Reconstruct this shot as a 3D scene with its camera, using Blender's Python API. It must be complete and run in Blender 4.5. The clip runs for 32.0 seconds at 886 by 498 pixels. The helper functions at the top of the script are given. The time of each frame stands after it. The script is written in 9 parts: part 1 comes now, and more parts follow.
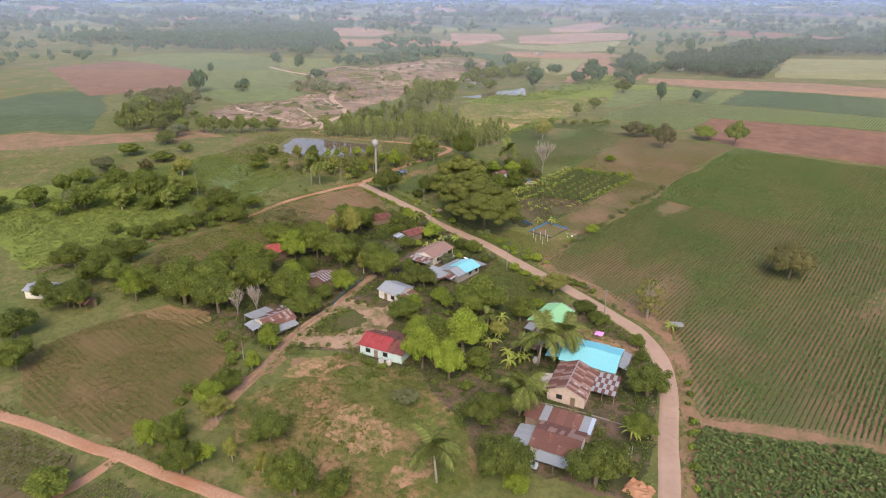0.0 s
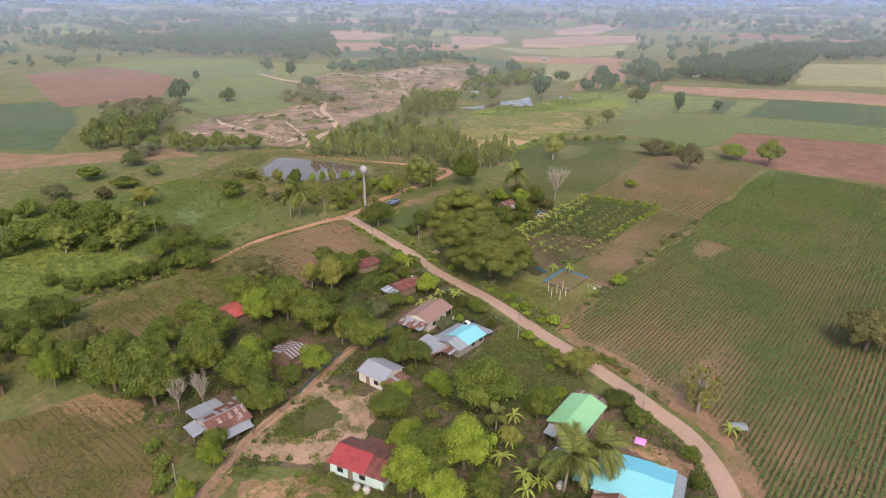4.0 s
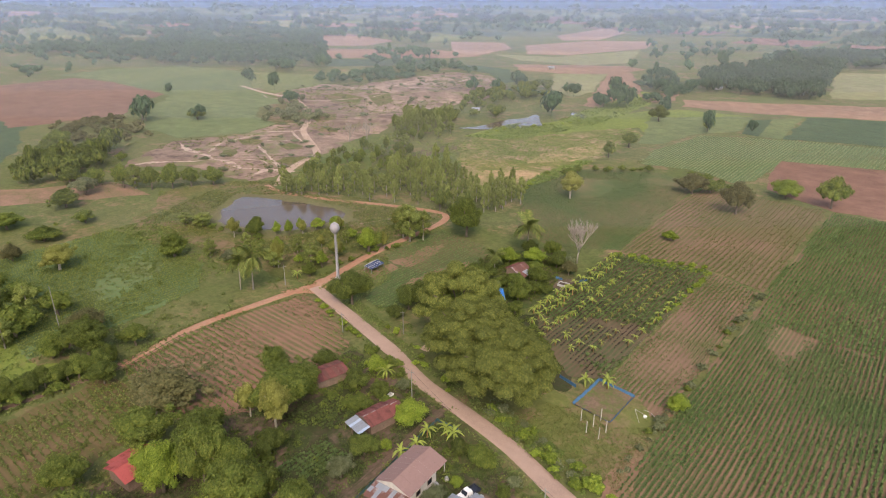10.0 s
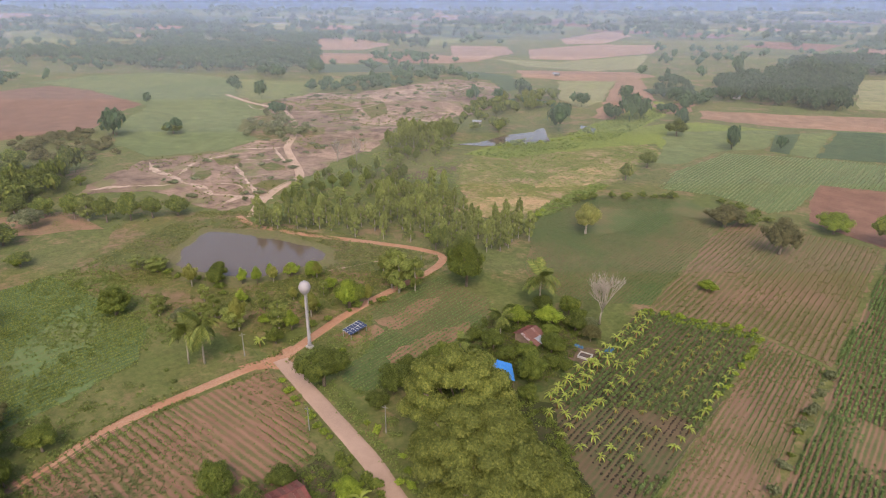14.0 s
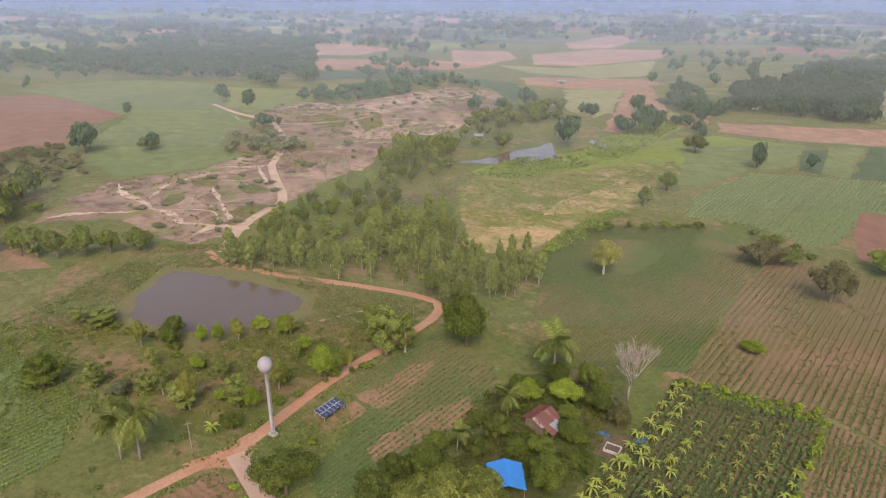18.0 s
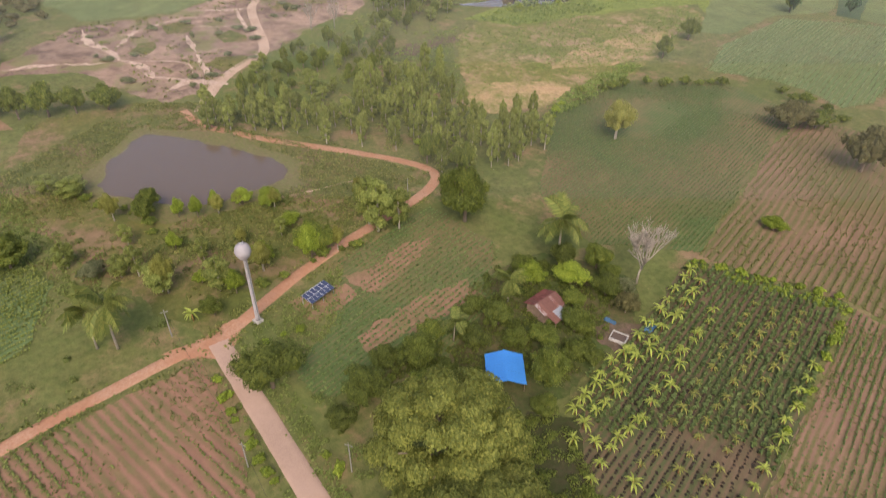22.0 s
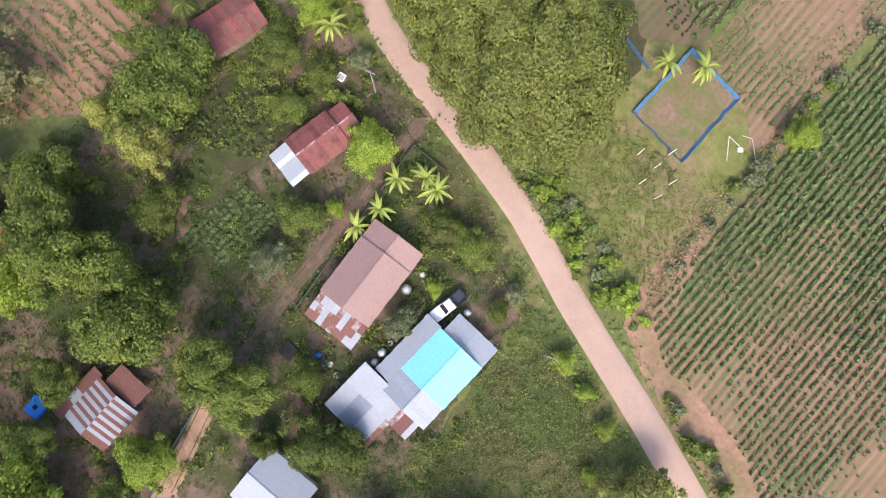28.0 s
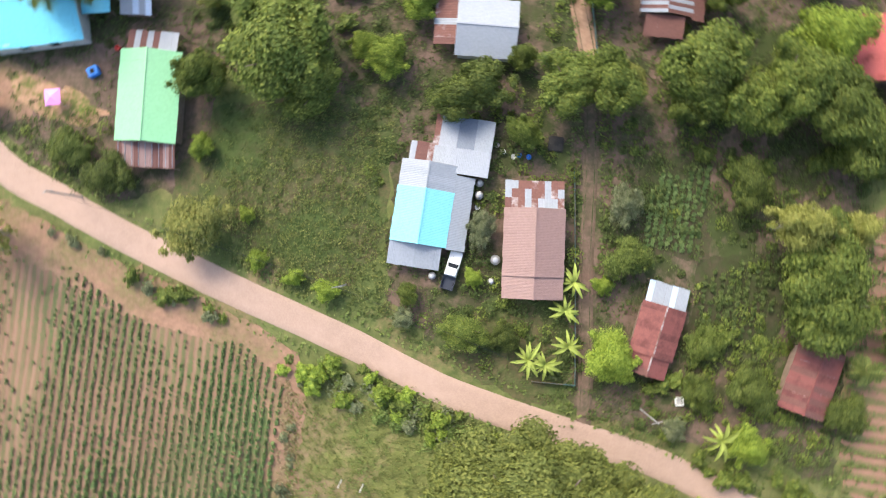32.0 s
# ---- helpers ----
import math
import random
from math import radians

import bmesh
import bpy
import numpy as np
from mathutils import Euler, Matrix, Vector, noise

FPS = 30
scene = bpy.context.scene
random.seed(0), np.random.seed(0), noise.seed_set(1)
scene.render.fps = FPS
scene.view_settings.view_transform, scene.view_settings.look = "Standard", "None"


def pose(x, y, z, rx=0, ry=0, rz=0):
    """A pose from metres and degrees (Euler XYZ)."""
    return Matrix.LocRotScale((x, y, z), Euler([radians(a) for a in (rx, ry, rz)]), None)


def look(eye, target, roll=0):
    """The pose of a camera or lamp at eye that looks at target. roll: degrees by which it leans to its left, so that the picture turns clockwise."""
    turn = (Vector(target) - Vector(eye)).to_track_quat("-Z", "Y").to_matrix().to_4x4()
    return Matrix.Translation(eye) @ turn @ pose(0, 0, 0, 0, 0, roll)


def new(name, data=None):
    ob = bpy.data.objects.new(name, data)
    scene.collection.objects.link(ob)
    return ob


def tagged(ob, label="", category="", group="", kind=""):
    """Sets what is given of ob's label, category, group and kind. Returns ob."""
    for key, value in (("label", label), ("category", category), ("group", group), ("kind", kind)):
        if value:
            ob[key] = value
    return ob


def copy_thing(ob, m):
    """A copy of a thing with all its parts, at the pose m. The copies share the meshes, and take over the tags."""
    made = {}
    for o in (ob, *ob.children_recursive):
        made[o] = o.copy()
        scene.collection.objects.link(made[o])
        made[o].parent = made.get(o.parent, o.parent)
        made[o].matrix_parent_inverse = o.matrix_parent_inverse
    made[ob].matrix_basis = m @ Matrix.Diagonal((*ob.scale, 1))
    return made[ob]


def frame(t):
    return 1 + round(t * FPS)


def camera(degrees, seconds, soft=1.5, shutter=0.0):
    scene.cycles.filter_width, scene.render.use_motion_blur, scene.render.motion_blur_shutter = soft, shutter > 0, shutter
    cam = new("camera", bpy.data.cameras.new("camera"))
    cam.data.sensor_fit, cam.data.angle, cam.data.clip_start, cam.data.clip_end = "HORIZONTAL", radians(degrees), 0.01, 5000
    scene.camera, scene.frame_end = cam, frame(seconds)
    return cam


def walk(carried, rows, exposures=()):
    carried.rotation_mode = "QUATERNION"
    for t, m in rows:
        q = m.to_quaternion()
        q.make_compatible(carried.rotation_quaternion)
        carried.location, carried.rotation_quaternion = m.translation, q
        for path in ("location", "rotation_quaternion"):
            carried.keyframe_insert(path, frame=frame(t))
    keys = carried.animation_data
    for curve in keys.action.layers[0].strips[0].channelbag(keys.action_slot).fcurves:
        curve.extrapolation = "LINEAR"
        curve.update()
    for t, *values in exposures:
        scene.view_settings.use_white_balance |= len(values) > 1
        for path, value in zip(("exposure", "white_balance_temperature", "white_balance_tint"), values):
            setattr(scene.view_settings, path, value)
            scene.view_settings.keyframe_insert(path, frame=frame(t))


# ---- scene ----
cam = camera(69.3, 32.0, 1.1, 0.5)
METRES, EYE, TILT, LEAN, TURN = 192.72, 85.0, 0.0, 0.0, 39.1
ROWS = [
    (0.0, 0.0, 0.0, 0.0, 0.11, -22.84, -0.26),
    (0.5, 0.0008, 0.0263, 0.0004, 0.13, -22.83, -0.24),
    (1.0, 0.0016, 0.0526, 0.0008, 0.14, -22.82, -0.23),
    (1.5, 0.0022, 0.0787, 0.0014, 0.16, -22.82, -0.22),
    (2.0, 0.003, 0.105, 0.0017, 0.17, -22.82, -0.22),
    (2.5, 0.0036, 0.1309, 0.0025, 0.19, -22.82, -0.21),
    (3.0, 0.0043, 0.1572, 0.0029, 0.2, -22.81, -0.2),
    (3.5, 0.0051, 0.1834, 0.0034, 0.22, -22.8, -0.19),
    (5.5, 0.0082, 0.287, 0.0045, 0.24, -22.76, -0.15),
    (6.0, 0.0091, 0.3128, 0.005, 0.24, -22.74, -0.16),
    (6.5, 0.0099, 0.3386, 0.0057, 0.25, -22.74, -0.16),
    (7.0, 0.0107, 0.365, 0.0055, 0.26, -22.72, -0.16),
    (7.5, 0.0116, 0.3906, 0.0063, 0.26, -22.72, -0.17),
    (8.0, 0.0126, 0.4165, 0.0065, 0.27, -22.7, -0.17),
    (8.5, 0.0134, 0.4421, 0.007, 0.27, -22.68, -0.17),
    (9.0, 0.0143, 0.4679, 0.0074, 0.27, -22.66, -0.17),
    (9.5, 0.0151, 0.4938, 0.0075, 0.27, -22.64, -0.17),
    (10.0, 0.016, 0.5196, 0.0079, 0.28, -22.64, -0.16),
    (10.5, 0.0168, 0.5453, 0.0084, 0.28, -22.63, -0.16),
    (11.0, 0.0176, 0.5711, 0.0087, 0.29, -22.62, -0.16),
    (11.5, 0.0185, 0.5968, 0.009, 0.29, -22.61, -0.16),
    (12.0, 0.0192, 0.6224, 0.0094, 0.29, -22.6, -0.16),
    (12.5, 0.02, 0.6479, 0.0098, 0.3, -22.59, -0.16),
    (13.0, 0.0207, 0.6736, 0.0101, 0.3, -22.57, -0.17),
    (13.5, 0.0215, 0.6991, 0.0105, 0.31, -22.56, -0.17),
    (14.0, 0.0225, 0.7246, 0.0108, 0.32, -22.55, -0.16),
    (14.5, 0.0233, 0.7501, 0.0112, 0.33, -22.54, -0.16),
    (16.5, 0.0276, 0.843, 0.0126, 0.48, -22.38, -0.16),
    (17.0, 0.0284, 0.8628, 0.013, 0.48, -22.37, -0.15),
    (17.5, 0.0292, 0.8812, 0.0131, 0.48, -22.35, -0.15),
    (18.0, 0.0297, 0.8982, 0.0132, 0.47, -22.35, -0.15),
    (18.5, 0.0302, 0.9137, 0.0133, 0.46, -22.35, -0.16),
    (19.0, 0.0308, 0.9281, 0.0131, 0.47, -22.35, -0.16),
    (19.5, 0.0312, 0.941, 0.013, 0.47, -22.35, -0.16),
    (20.0, 0.0316, 0.9516, 0.0111, 0.46, -23.01, -0.17),
    (20.5, 0.0319, 0.9612, 0.01, 0.47, -26.03, -0.17),
    (21.0, 0.0323, 0.9697, 0.0088, 0.49, -29.11, -0.2),
    (21.5, 0.0326, 0.9765, 0.0078, 0.49, -32.18, -0.22),
    (22.0, 0.0327, 0.9798, 0.0057, 0.5, -35.94, -0.25),
    (22.5, 0.0328, 0.9818, 0.0046, 0.46, -40.89, -0.25),
    (23.0, 0.0327, 0.982, 0.0041, 0.41, -45.87, -0.27),
    (23.5, 0.0321, 0.9813, 0.0037, 0.33, -50.85, -0.33),
    (24.0, 0.0322, 0.9813, 0.0042, 0.31, -55.91, -0.3),
    (24.5, 0.0325, 0.9813, 0.0044, 0.31, -60.91, -0.28),
    (25.0, 0.0327, 0.9815, 0.0035, 0.29, -64.53, -0.24),
    (25.5, 0.0326, 0.9813, 0.0036, 0.27, -65.2, -0.23),
    (26.0, 0.032, 0.9813, 0.0059, 0.22, -69.65, -0.2),
    (26.5, 0.0323, 0.9811, 0.0057, 0.22, -75.3, -0.18),
    (28.5, 0.0309, 0.9803, 0.0057, 6.28, -85.04, -0.34),
    (29, 0.0327, 0.9810, 0.0062, 17.90, -86.19, -0.04),
    (29.5, 0.0327, 0.9814, 0.0058, 35.22, -88.54, -0.05),
    (30, 0.0333, 0.9811, 0.0053, 57.50, -88.59, 0.01),
    (30.5, 0.0339, 0.9817, 0.0062, 83.83, -88.80, 0.14),
    (31, 0.0322, 0.9816, 0.0052, 111.06, -89.16, 0.37),
    (31.5, 0.0319, 0.9819, 0.0054, 132.53, -89.22, 0.68),
    (32, 0.0320, 0.9812, 0.0055, 147.87, -89.25, 0.89),
]
walk(cam, [(t, pose(0, 0, EYE, TILT, LEAN, TURN) @ pose(METRES * x, METRES * y, METRES * z, 90 + pitch, roll, yaw)) for t, x, y, z, yaw, pitch, roll in ROWS],
     [(0.0, 0.73, 6720, 13), (10.0, 0.66, 6800, 13), (17.0, 0.63, 6900, 14), (19.5, 0.64, 6950, 14), (22.0, 0.70, 6950, 15), (24.5, 1.08, 6380, 14), (26.5, 1.28, 6250, 14), (28.5, 1.42, 6150, 13), (30.0, 1.44, 6200, 10), (32.0, 1.46, 6300, 7)])

# ---------------------------------------------------------------- light: a low hazy sun behind the camera
SUN_TO = Vector((0.50, -0.58, 0.78)).normalized()
world = bpy.data.worlds.new("hazy_sky")
world.use_nodes = True
scene.world = world
wn = world.node_tree
sky = wn.nodes.new("ShaderNodeTexSky")
sky.sky_type = "NISHITA"
sky.sun_disc = False
sky.sun_elevation = math.asin(SUN_TO.z)
sky.sun_rotation = math.atan2(SUN_TO.x, SUN_TO.y)
sky.dust_density = 4.0
sky.air_density = 1.0
wn.links.new(sky.outputs[0], wn.nodes["Background"].inputs[0])
wn.nodes["Background"].inputs[1].default_value = 0.165
sun = new("sun", bpy.data.lights.new("sun", "SUN"))
sun.data.energy = 1.2
sun.data.angle = radians(18.0)
sun.data.color = (1.0, 0.90, 0.76)
sun.matrix_world = look(SUN_TO * 300, (0, 0, 0))

# ---------------------------------------------------------------- materials
def mat(name, rough=0.9, metal=0.0, spec=0.3):
    m = bpy.data.materials.new(name)
    m.use_nodes = True
    b = m.node_tree.nodes["Principled BSDF"]
    b.inputs["Roughness"].default_value = rough
    b.inputs["Metallic"].default_value = metal
    b.inputs["Specular IOR Level"].default_value = spec
    return m, m.node_tree, b


def nd(nt, kind, **values):
    n = nt.nodes.new(kind)
    for k, v in values.items():
        n.inputs[k].default_value = v
    return n


def noise_tex(nt, scale, detail=4.0, rough=0.6, vec=None):
    n = nd(nt, "ShaderNodeTexNoise", Scale=scale, Detail=detail, Roughness=rough)
    if vec is not None:
        nt.links.new(vec, n.inputs["Vector"])
    return n.outputs["Fac"]


def ramp(nt, fac, *stops):
    r = nt.nodes.new("ShaderNodeValToRGB")
    e = r.color_ramp.elements
    while len(e) < len(stops):
        e.new(0.5)
    for k, (p, c) in enumerate(stops):
        e[k].position = p
        e[k].color = (*c, 1) if isinstance(c, tuple) else (c, c, c, 1)
    nt.links.new(fac, r.inputs[0])
    return r.outputs[0]


def mix(nt, fac, a, b, kind="MIX"):
    n = nt.nodes.new("ShaderNodeMix")
    n.data_type = "RGBA"
    n.blend_type = kind
    for k, v in ((0, fac), (6, a), (7, b)):
        sock = n.inputs[k]
        if isinstance(v, (int, float)):
            sock.default_value = v if k == 0 else (v, v, v, 1)
        elif isinstance(v, tuple):
            sock.default_value = (*v, 1)
        else:
            nt.links.new(v, sock)
    return n.outputs[2]


def maths(nt, op, a, b=0.0):
    n = nt.nodes.new("ShaderNodeMath")
    n.operation = op
    for k, v in enumerate((a, b)):
        if isinstance(v, (int, float)):
            n.inputs[k].default_value = v
        else:
            nt.links.new(v, n.inputs[k])
    return n.outputs[0]


def position(nt):
    return nt.nodes.new("ShaderNodeNewGeometry").outputs["Position"]


def bump(nt, b, height, strength=0.5, distance=0.1):
    n = nd(nt, "ShaderNodeBump", Strength=strength, Distance=distance)
    nt.links.new(height, n.inputs["Height"])
    nt.links.new(n.outputs[0], b.inputs["Normal"])


def earth(name, a, b, c, big=0.03, fine=1.5, relief=0.15, bare=None, share=0.5, blotch=0.6):
    """Soil or turf: two colours in large patches, a third in fine speckle, and bare earth showing here and there."""
    m, nt, p = mat(name, 0.95, spec=0.15)
    v = position(nt)
    n1 = ramp(nt, noise_tex(nt, big, 6, 0.68, v), (0.42, 0.0), (0.58, 1.0))
    n2 = ramp(nt, noise_tex(nt, fine, 4, 0.7, v), (0.42, 0.0), (0.62, 1.0))
    n3 = noise_tex(nt, big * 9, 5, 0.75, v)
    col = mix(nt, n1, a, b)
    col = mix(nt, maths(nt, "MULTIPLY", n2, 0.65), col, c)
    if bare:
        shift = nt.nodes.new("ShaderNodeVectorMath")
        shift.inputs[1].default_value = (137.0, 53.0, 0.0)
        nt.links.new(v, shift.inputs[0])
        spots = maths(nt, "ADD", maths(nt, "MULTIPLY", noise_tex(nt, big * 1.7, 7, 0.72, shift.outputs[0]), 0.75), maths(nt, "MULTIPLY", n3, 0.25))
        col = mix(nt, ramp(nt, spots, (1.0 - share - 0.05, 0.0), (1.0 - share + 0.05, 1.0)), col, bare)
    col = mix(nt, blotch, col, ramp(nt, n3, (0.3, 0.5), (0.7, 1.15)), "MULTIPLY")
    nt.links.new(col, p.inputs["Base Color"])
    bump(nt, p, noise_tex(nt, fine, 5, 0.75, v), 0.8, relief)
    return m


def rock_mat(name, sandy=0.0):
    """Bare weathered rock, mauve and brown in sheets, crossed by a network of pale sandy washes."""
    m, nt, p = mat(name, 0.95, spec=0.15)
    v = position(nt)
    warp = nt.nodes.new("ShaderNodeVectorMath")
    warp.operation = "MULTIPLY_ADD"
    wobble = nd(nt, "ShaderNodeTexNoise", Scale=0.03, Detail=4.0)
    nt.links.new(v, wobble.inputs["Vector"])
    nt.links.new(wobble.outputs["Color"], warp.inputs[0])
    warp.inputs[1].default_value = (40, 40, 0)
    nt.links.new(v, warp.inputs[2])

    def veins(scale, sharp):
        off = maths(nt, "ABSOLUTE", maths(nt, "MULTIPLY", maths(nt, "SUBTRACT", noise_tex(nt, scale, 6, 0.6, warp.outputs[0]), 0.5), sharp))
        return ramp(nt, maths(nt, "SUBTRACT", 1.0, off), (0.0, 0.0), (0.9, 1.0))
    open_sand = ramp(nt, noise_tex(nt, 0.014, 4, 0.6, v), (0.40, 0.0), (0.62, 1.0))
    speck = noise_tex(nt, 0.2, 6, 0.75, v)
    sheet = ramp(nt, noise_tex(nt, 0.05, 6, 0.7, warp.outputs[0]), (0.42, 0.0), (0.60, 1.0))
    dark = mix(nt, ramp(nt, speck, (0.4, 0.0), (0.62, 1.0)), (0.07, 0.046, 0.036), (0.165, 0.112, 0.086))
    col = mix(nt, maths(nt, "MULTIPLY", sheet, 0.6), dark, (0.235, 0.158, 0.118))
    scrub = ramp(nt, noise_tex(nt, 0.05, 5, 0.65, v), (0.535, 0.0), (0.61, 1.0))
    wash = maths(nt, "MULTIPLY", maths(nt, "MAXIMUM", veins(0.022, 13.0), maths(nt, "MULTIPLY", veins(0.06, 9.0), 0.6)), maths(nt, "ADD", 0.14 + sandy, maths(nt, "MULTIPLY", open_sand, 0.8 - sandy)))
    wash = maths(nt, "MULTIPLY", wash, ramp(nt, speck, (0.3, 0.45), (0.6, 1.0)))
    col = mix(nt, wash, col, (0.43, 0.30, 0.225))
    col = mix(nt, maths(nt, "MULTIPLY", scrub, 0.75), col, (0.14, 0.145, 0.055))
    nt.links.new(col, p.inputs["Base Color"])
    bump(nt, p, speck, 0.9, 0.6)
    return m


def rows_mat(name, soil, soil2, green, axis, step, cover=0.5, patch=0.03, bare=0.5):
    """A planted field: ridges at a true spacing along x or y, with bare patches."""
    m, nt, p = mat(name, 0.95, spec=0.12)
    v = position(nt)
    xyz = nt.nodes.new("ShaderNodeSeparateXYZ")
    nt.links.new(v, xyz.inputs[0])
    across = xyz.outputs[0] if axis == "y" else xyz.outputs[1]
    wob = maths(nt, "MULTIPLY", noise_tex(nt, 0.08, 3, 0.5, v), step * 0.8)
    across = maths(nt, "ADD", across, wob)
    wave = maths(nt, "SINE", maths(nt, "MULTIPLY", across, 2 * math.pi / step))
    wave = maths(nt, "MULTIPLY_ADD", wave, 0.36)
    nt.nodes[-1].inputs[2].default_value = 0.5
    along = nt.nodes.new("ShaderNodeCombineXYZ")
    nt.links.new(maths(nt, "MULTIPLY", across, 0.9 / step), along.inputs[0])
    nt.links.new(maths(nt, "MULTIPLY", xyz.outputs[1] if axis == "y" else xyz.outputs[0], 0.07), along.inputs[1])
    streak = noise_tex(nt, 1.0, 3, 0.6, along.outputs[0])
    wave = maths(nt, "MULTIPLY", wave, maths(nt, "ADD", 0.25, maths(nt, "MULTIPLY", noise_tex(nt, 0.07, 4, 0.65, v), 1.3)))
    big = ramp(nt, noise_tex(nt, patch, 5, 0.65, v), (bare - 0.12, 0.0), (bare + 0.12, 1.0))
    fine = noise_tex(nt, 1.8, 4, 0.75, v)
    tuft = ramp(nt, maths(nt, "ADD", maths(nt, "MULTIPLY", wave, 0.42), maths(nt, "MULTIPLY", fine, 0.85)), (0.66 - cover * 0.4, 0.0), (0.92 - cover * 0.4, 1.0))
    ground_col = mix(nt, noise_tex(nt, 0.25, 5, 0.7, v), soil, soil2)
    ground_col = mix(nt, 0.7, ground_col, ramp(nt, streak, (0.3, 0.68), (0.7, 1.12)), "MULTIPLY")
    ground_col = mix(nt, 0.5, ground_col, ramp(nt, fine, (0.3, 0.5), (0.7, 1.0)), "MULTIPLY")
    leaf = mix(nt, noise_tex(nt, 0.7, 3, 0.6, v), green, tuple(g * 0.6 for g in green))
    col = mix(nt, maths(nt, "MULTIPLY", tuft, maths(nt, "MAXIMUM", big, 0.15)), ground_col, leaf)
    nt.links.new(col, p.inputs["Base Color"])
    bump(nt, p, maths(nt, "ADD", maths(nt, "MULTIPLY", wave, 0.6), fine), 0.4, 0.12)
    return m


def leaf_mat(name, a, b, c):
    """Foliage: each leaf takes its own green, each plant its own leaning."""
    m, nt, p = mat(name, 0.62, spec=0.25)
    g = nt.nodes.new("ShaderNodeNewGeometry")
    o = nt.nodes.new("ShaderNodeObjectInfo")
    col = ramp(nt, g.outputs["Random Per Island"], (0.0, a), (0.55, b), (1.0, c))
    tone = ramp(nt, o.outputs["Random"], (0.0, 0.72), (1.0, 1.12))
    col = mix(nt, 1.0, col, tone, "MULTIPLY")
    v = position(nt)
    col = mix(nt, 0.5, col, ramp(nt, noise_tex(nt, 0.45, 3, 0.6, v), (0.3, 0.75), (0.7, 1.12)), "MULTIPLY")
    nt.links.new(col, p.inputs["Base Color"])
    thin, both = nt.nodes.new("ShaderNodeBsdfTranslucent"), nt.nodes.new("ShaderNodeMixShader")
    nt.links.new(col, thin.inputs["Color"])
    both.inputs[0].default_value = 0.3
    nt.links.new(p.outputs[0], both.inputs[1])
    nt.links.new(thin.outputs[0], both.inputs[2])
    nt.links.new(both.outputs[0], nt.nodes["Material Output"].inputs[0])
    return m


def plain(name, col, rough=0.8, metal=0.0, vary=0.25, scale=1.2, relief=0.02):
    m, nt, p = mat(name, rough, metal)
    v = position(nt)
    n = noise_tex(nt, scale, 5, 0.65, v)
    o = nt.nodes.new("ShaderNodeObjectInfo")
    c = mix(nt, 1.0, col, ramp(nt, n, (0.3, 1 - vary), (0.7, 1.0)), "MULTIPLY")
    c = mix(nt, 1.0, c, ramp(nt, o.outputs["Random"], (0.0, 1 - vary * 0.6), (1.0, 1.0)), "MULTIPLY")
    nt.links.new(c, p.inputs["Base Color"])
    bump(nt, p, n, 0.4, relief)
    return m


def sheet_mat(name, clean, rust, amount, rough=0.45, metal=0.3):
    """Corrugated roofing: paint or zinc with rust that eats in from stains along the fall."""
    m, nt, p = mat(name, rough, metal)
    v = position(nt)
    o = nt.nodes.new("ShaderNodeObjectInfo")
    stain = maths(nt, "ADD", noise_tex(nt, 0.55, 6, 0.72, v), maths(nt, "MULTIPLY", o.outputs["Random"], 0.35 * min(1.0, amount * 1.4)))
    edge = 1.0 - amount * 0.75
    f = ramp(nt, stain, (max(edge - 0.22, 0.0), 0.0), (edge, 1.0))
    fine = noise_tex(nt, 3.0, 5, 0.7, v)
    base = mix(nt, 1.0, clean, ramp(nt, fine, (0.25, 0.78), (0.75, 1.0)), "MULTIPLY")
    rusty = mix(nt, fine, rust, tuple(r * 0.45 for r in rust))
    nt.links.new(mix(nt, f, base, rusty), p.inputs["Base Color"])
    nt.links.new(ramp(nt, f, (0.0, rough), (1.0, 0.9)), p.inputs["Roughness"])
    nt.links.new(ramp(nt, f, (0.0, metal), (1.0, 0.0)), p.inputs["Metallic"])
    return m


M = {}
M["turf"] = earth("turf", (0.115, 0.135, 0.042), (0.155, 0.15, 0.058), (0.075, 0.10, 0.028), 0.028, 0.7, 0.3, (0.23, 0.155, 0.09), 0.43)
# brown earth, with the deep shade between the trees darkening its colour
M["village"] = earth("village_earth_shaded", (0.05, 0.064, 0.021), (0.066, 0.058, 0.031), (0.048, 0.062, 0.02), 0.07, 0.8, 0.2, (0.145, 0.098, 0.074), 0.49)
M["red_lot"] = earth("dry_red_lot", (0.105, 0.125, 0.032), (0.14, 0.135, 0.042), (0.08, 0.102, 0.026), 0.05, 0.7, 0.2, (0.27, 0.16, 0.09), 0.475)
M["track_earth"] = earth("track_earth", (0.30, 0.185, 0.125), (0.225, 0.14, 0.092), (0.34, 0.225, 0.155), 0.12, 1.4, 0.04, (0.14, 0.118, 0.055), 0.42, 0.4)
M["margin"] = earth("field_margin", (0.28, 0.165, 0.11), (0.17, 0.135, 0.065), (0.25, 0.15, 0.10), 0.12, 1.2, 0.08, (0.15, 0.15, 0.055), 0.40)
M["yard"] = earth("yard_earth", (0.15, 0.098, 0.074), (0.085, 0.072, 0.042), (0.18, 0.12, 0.092), 0.09, 1.1, 0.12)
M["pen_soil"] = earth("pen_soil", (0.205, 0.135, 0.095), (0.15, 0.125, 0.06), (0.17, 0.118, 0.078), 0.16, 1.4, 0.06, (0.11, 0.13, 0.04), 0.48)
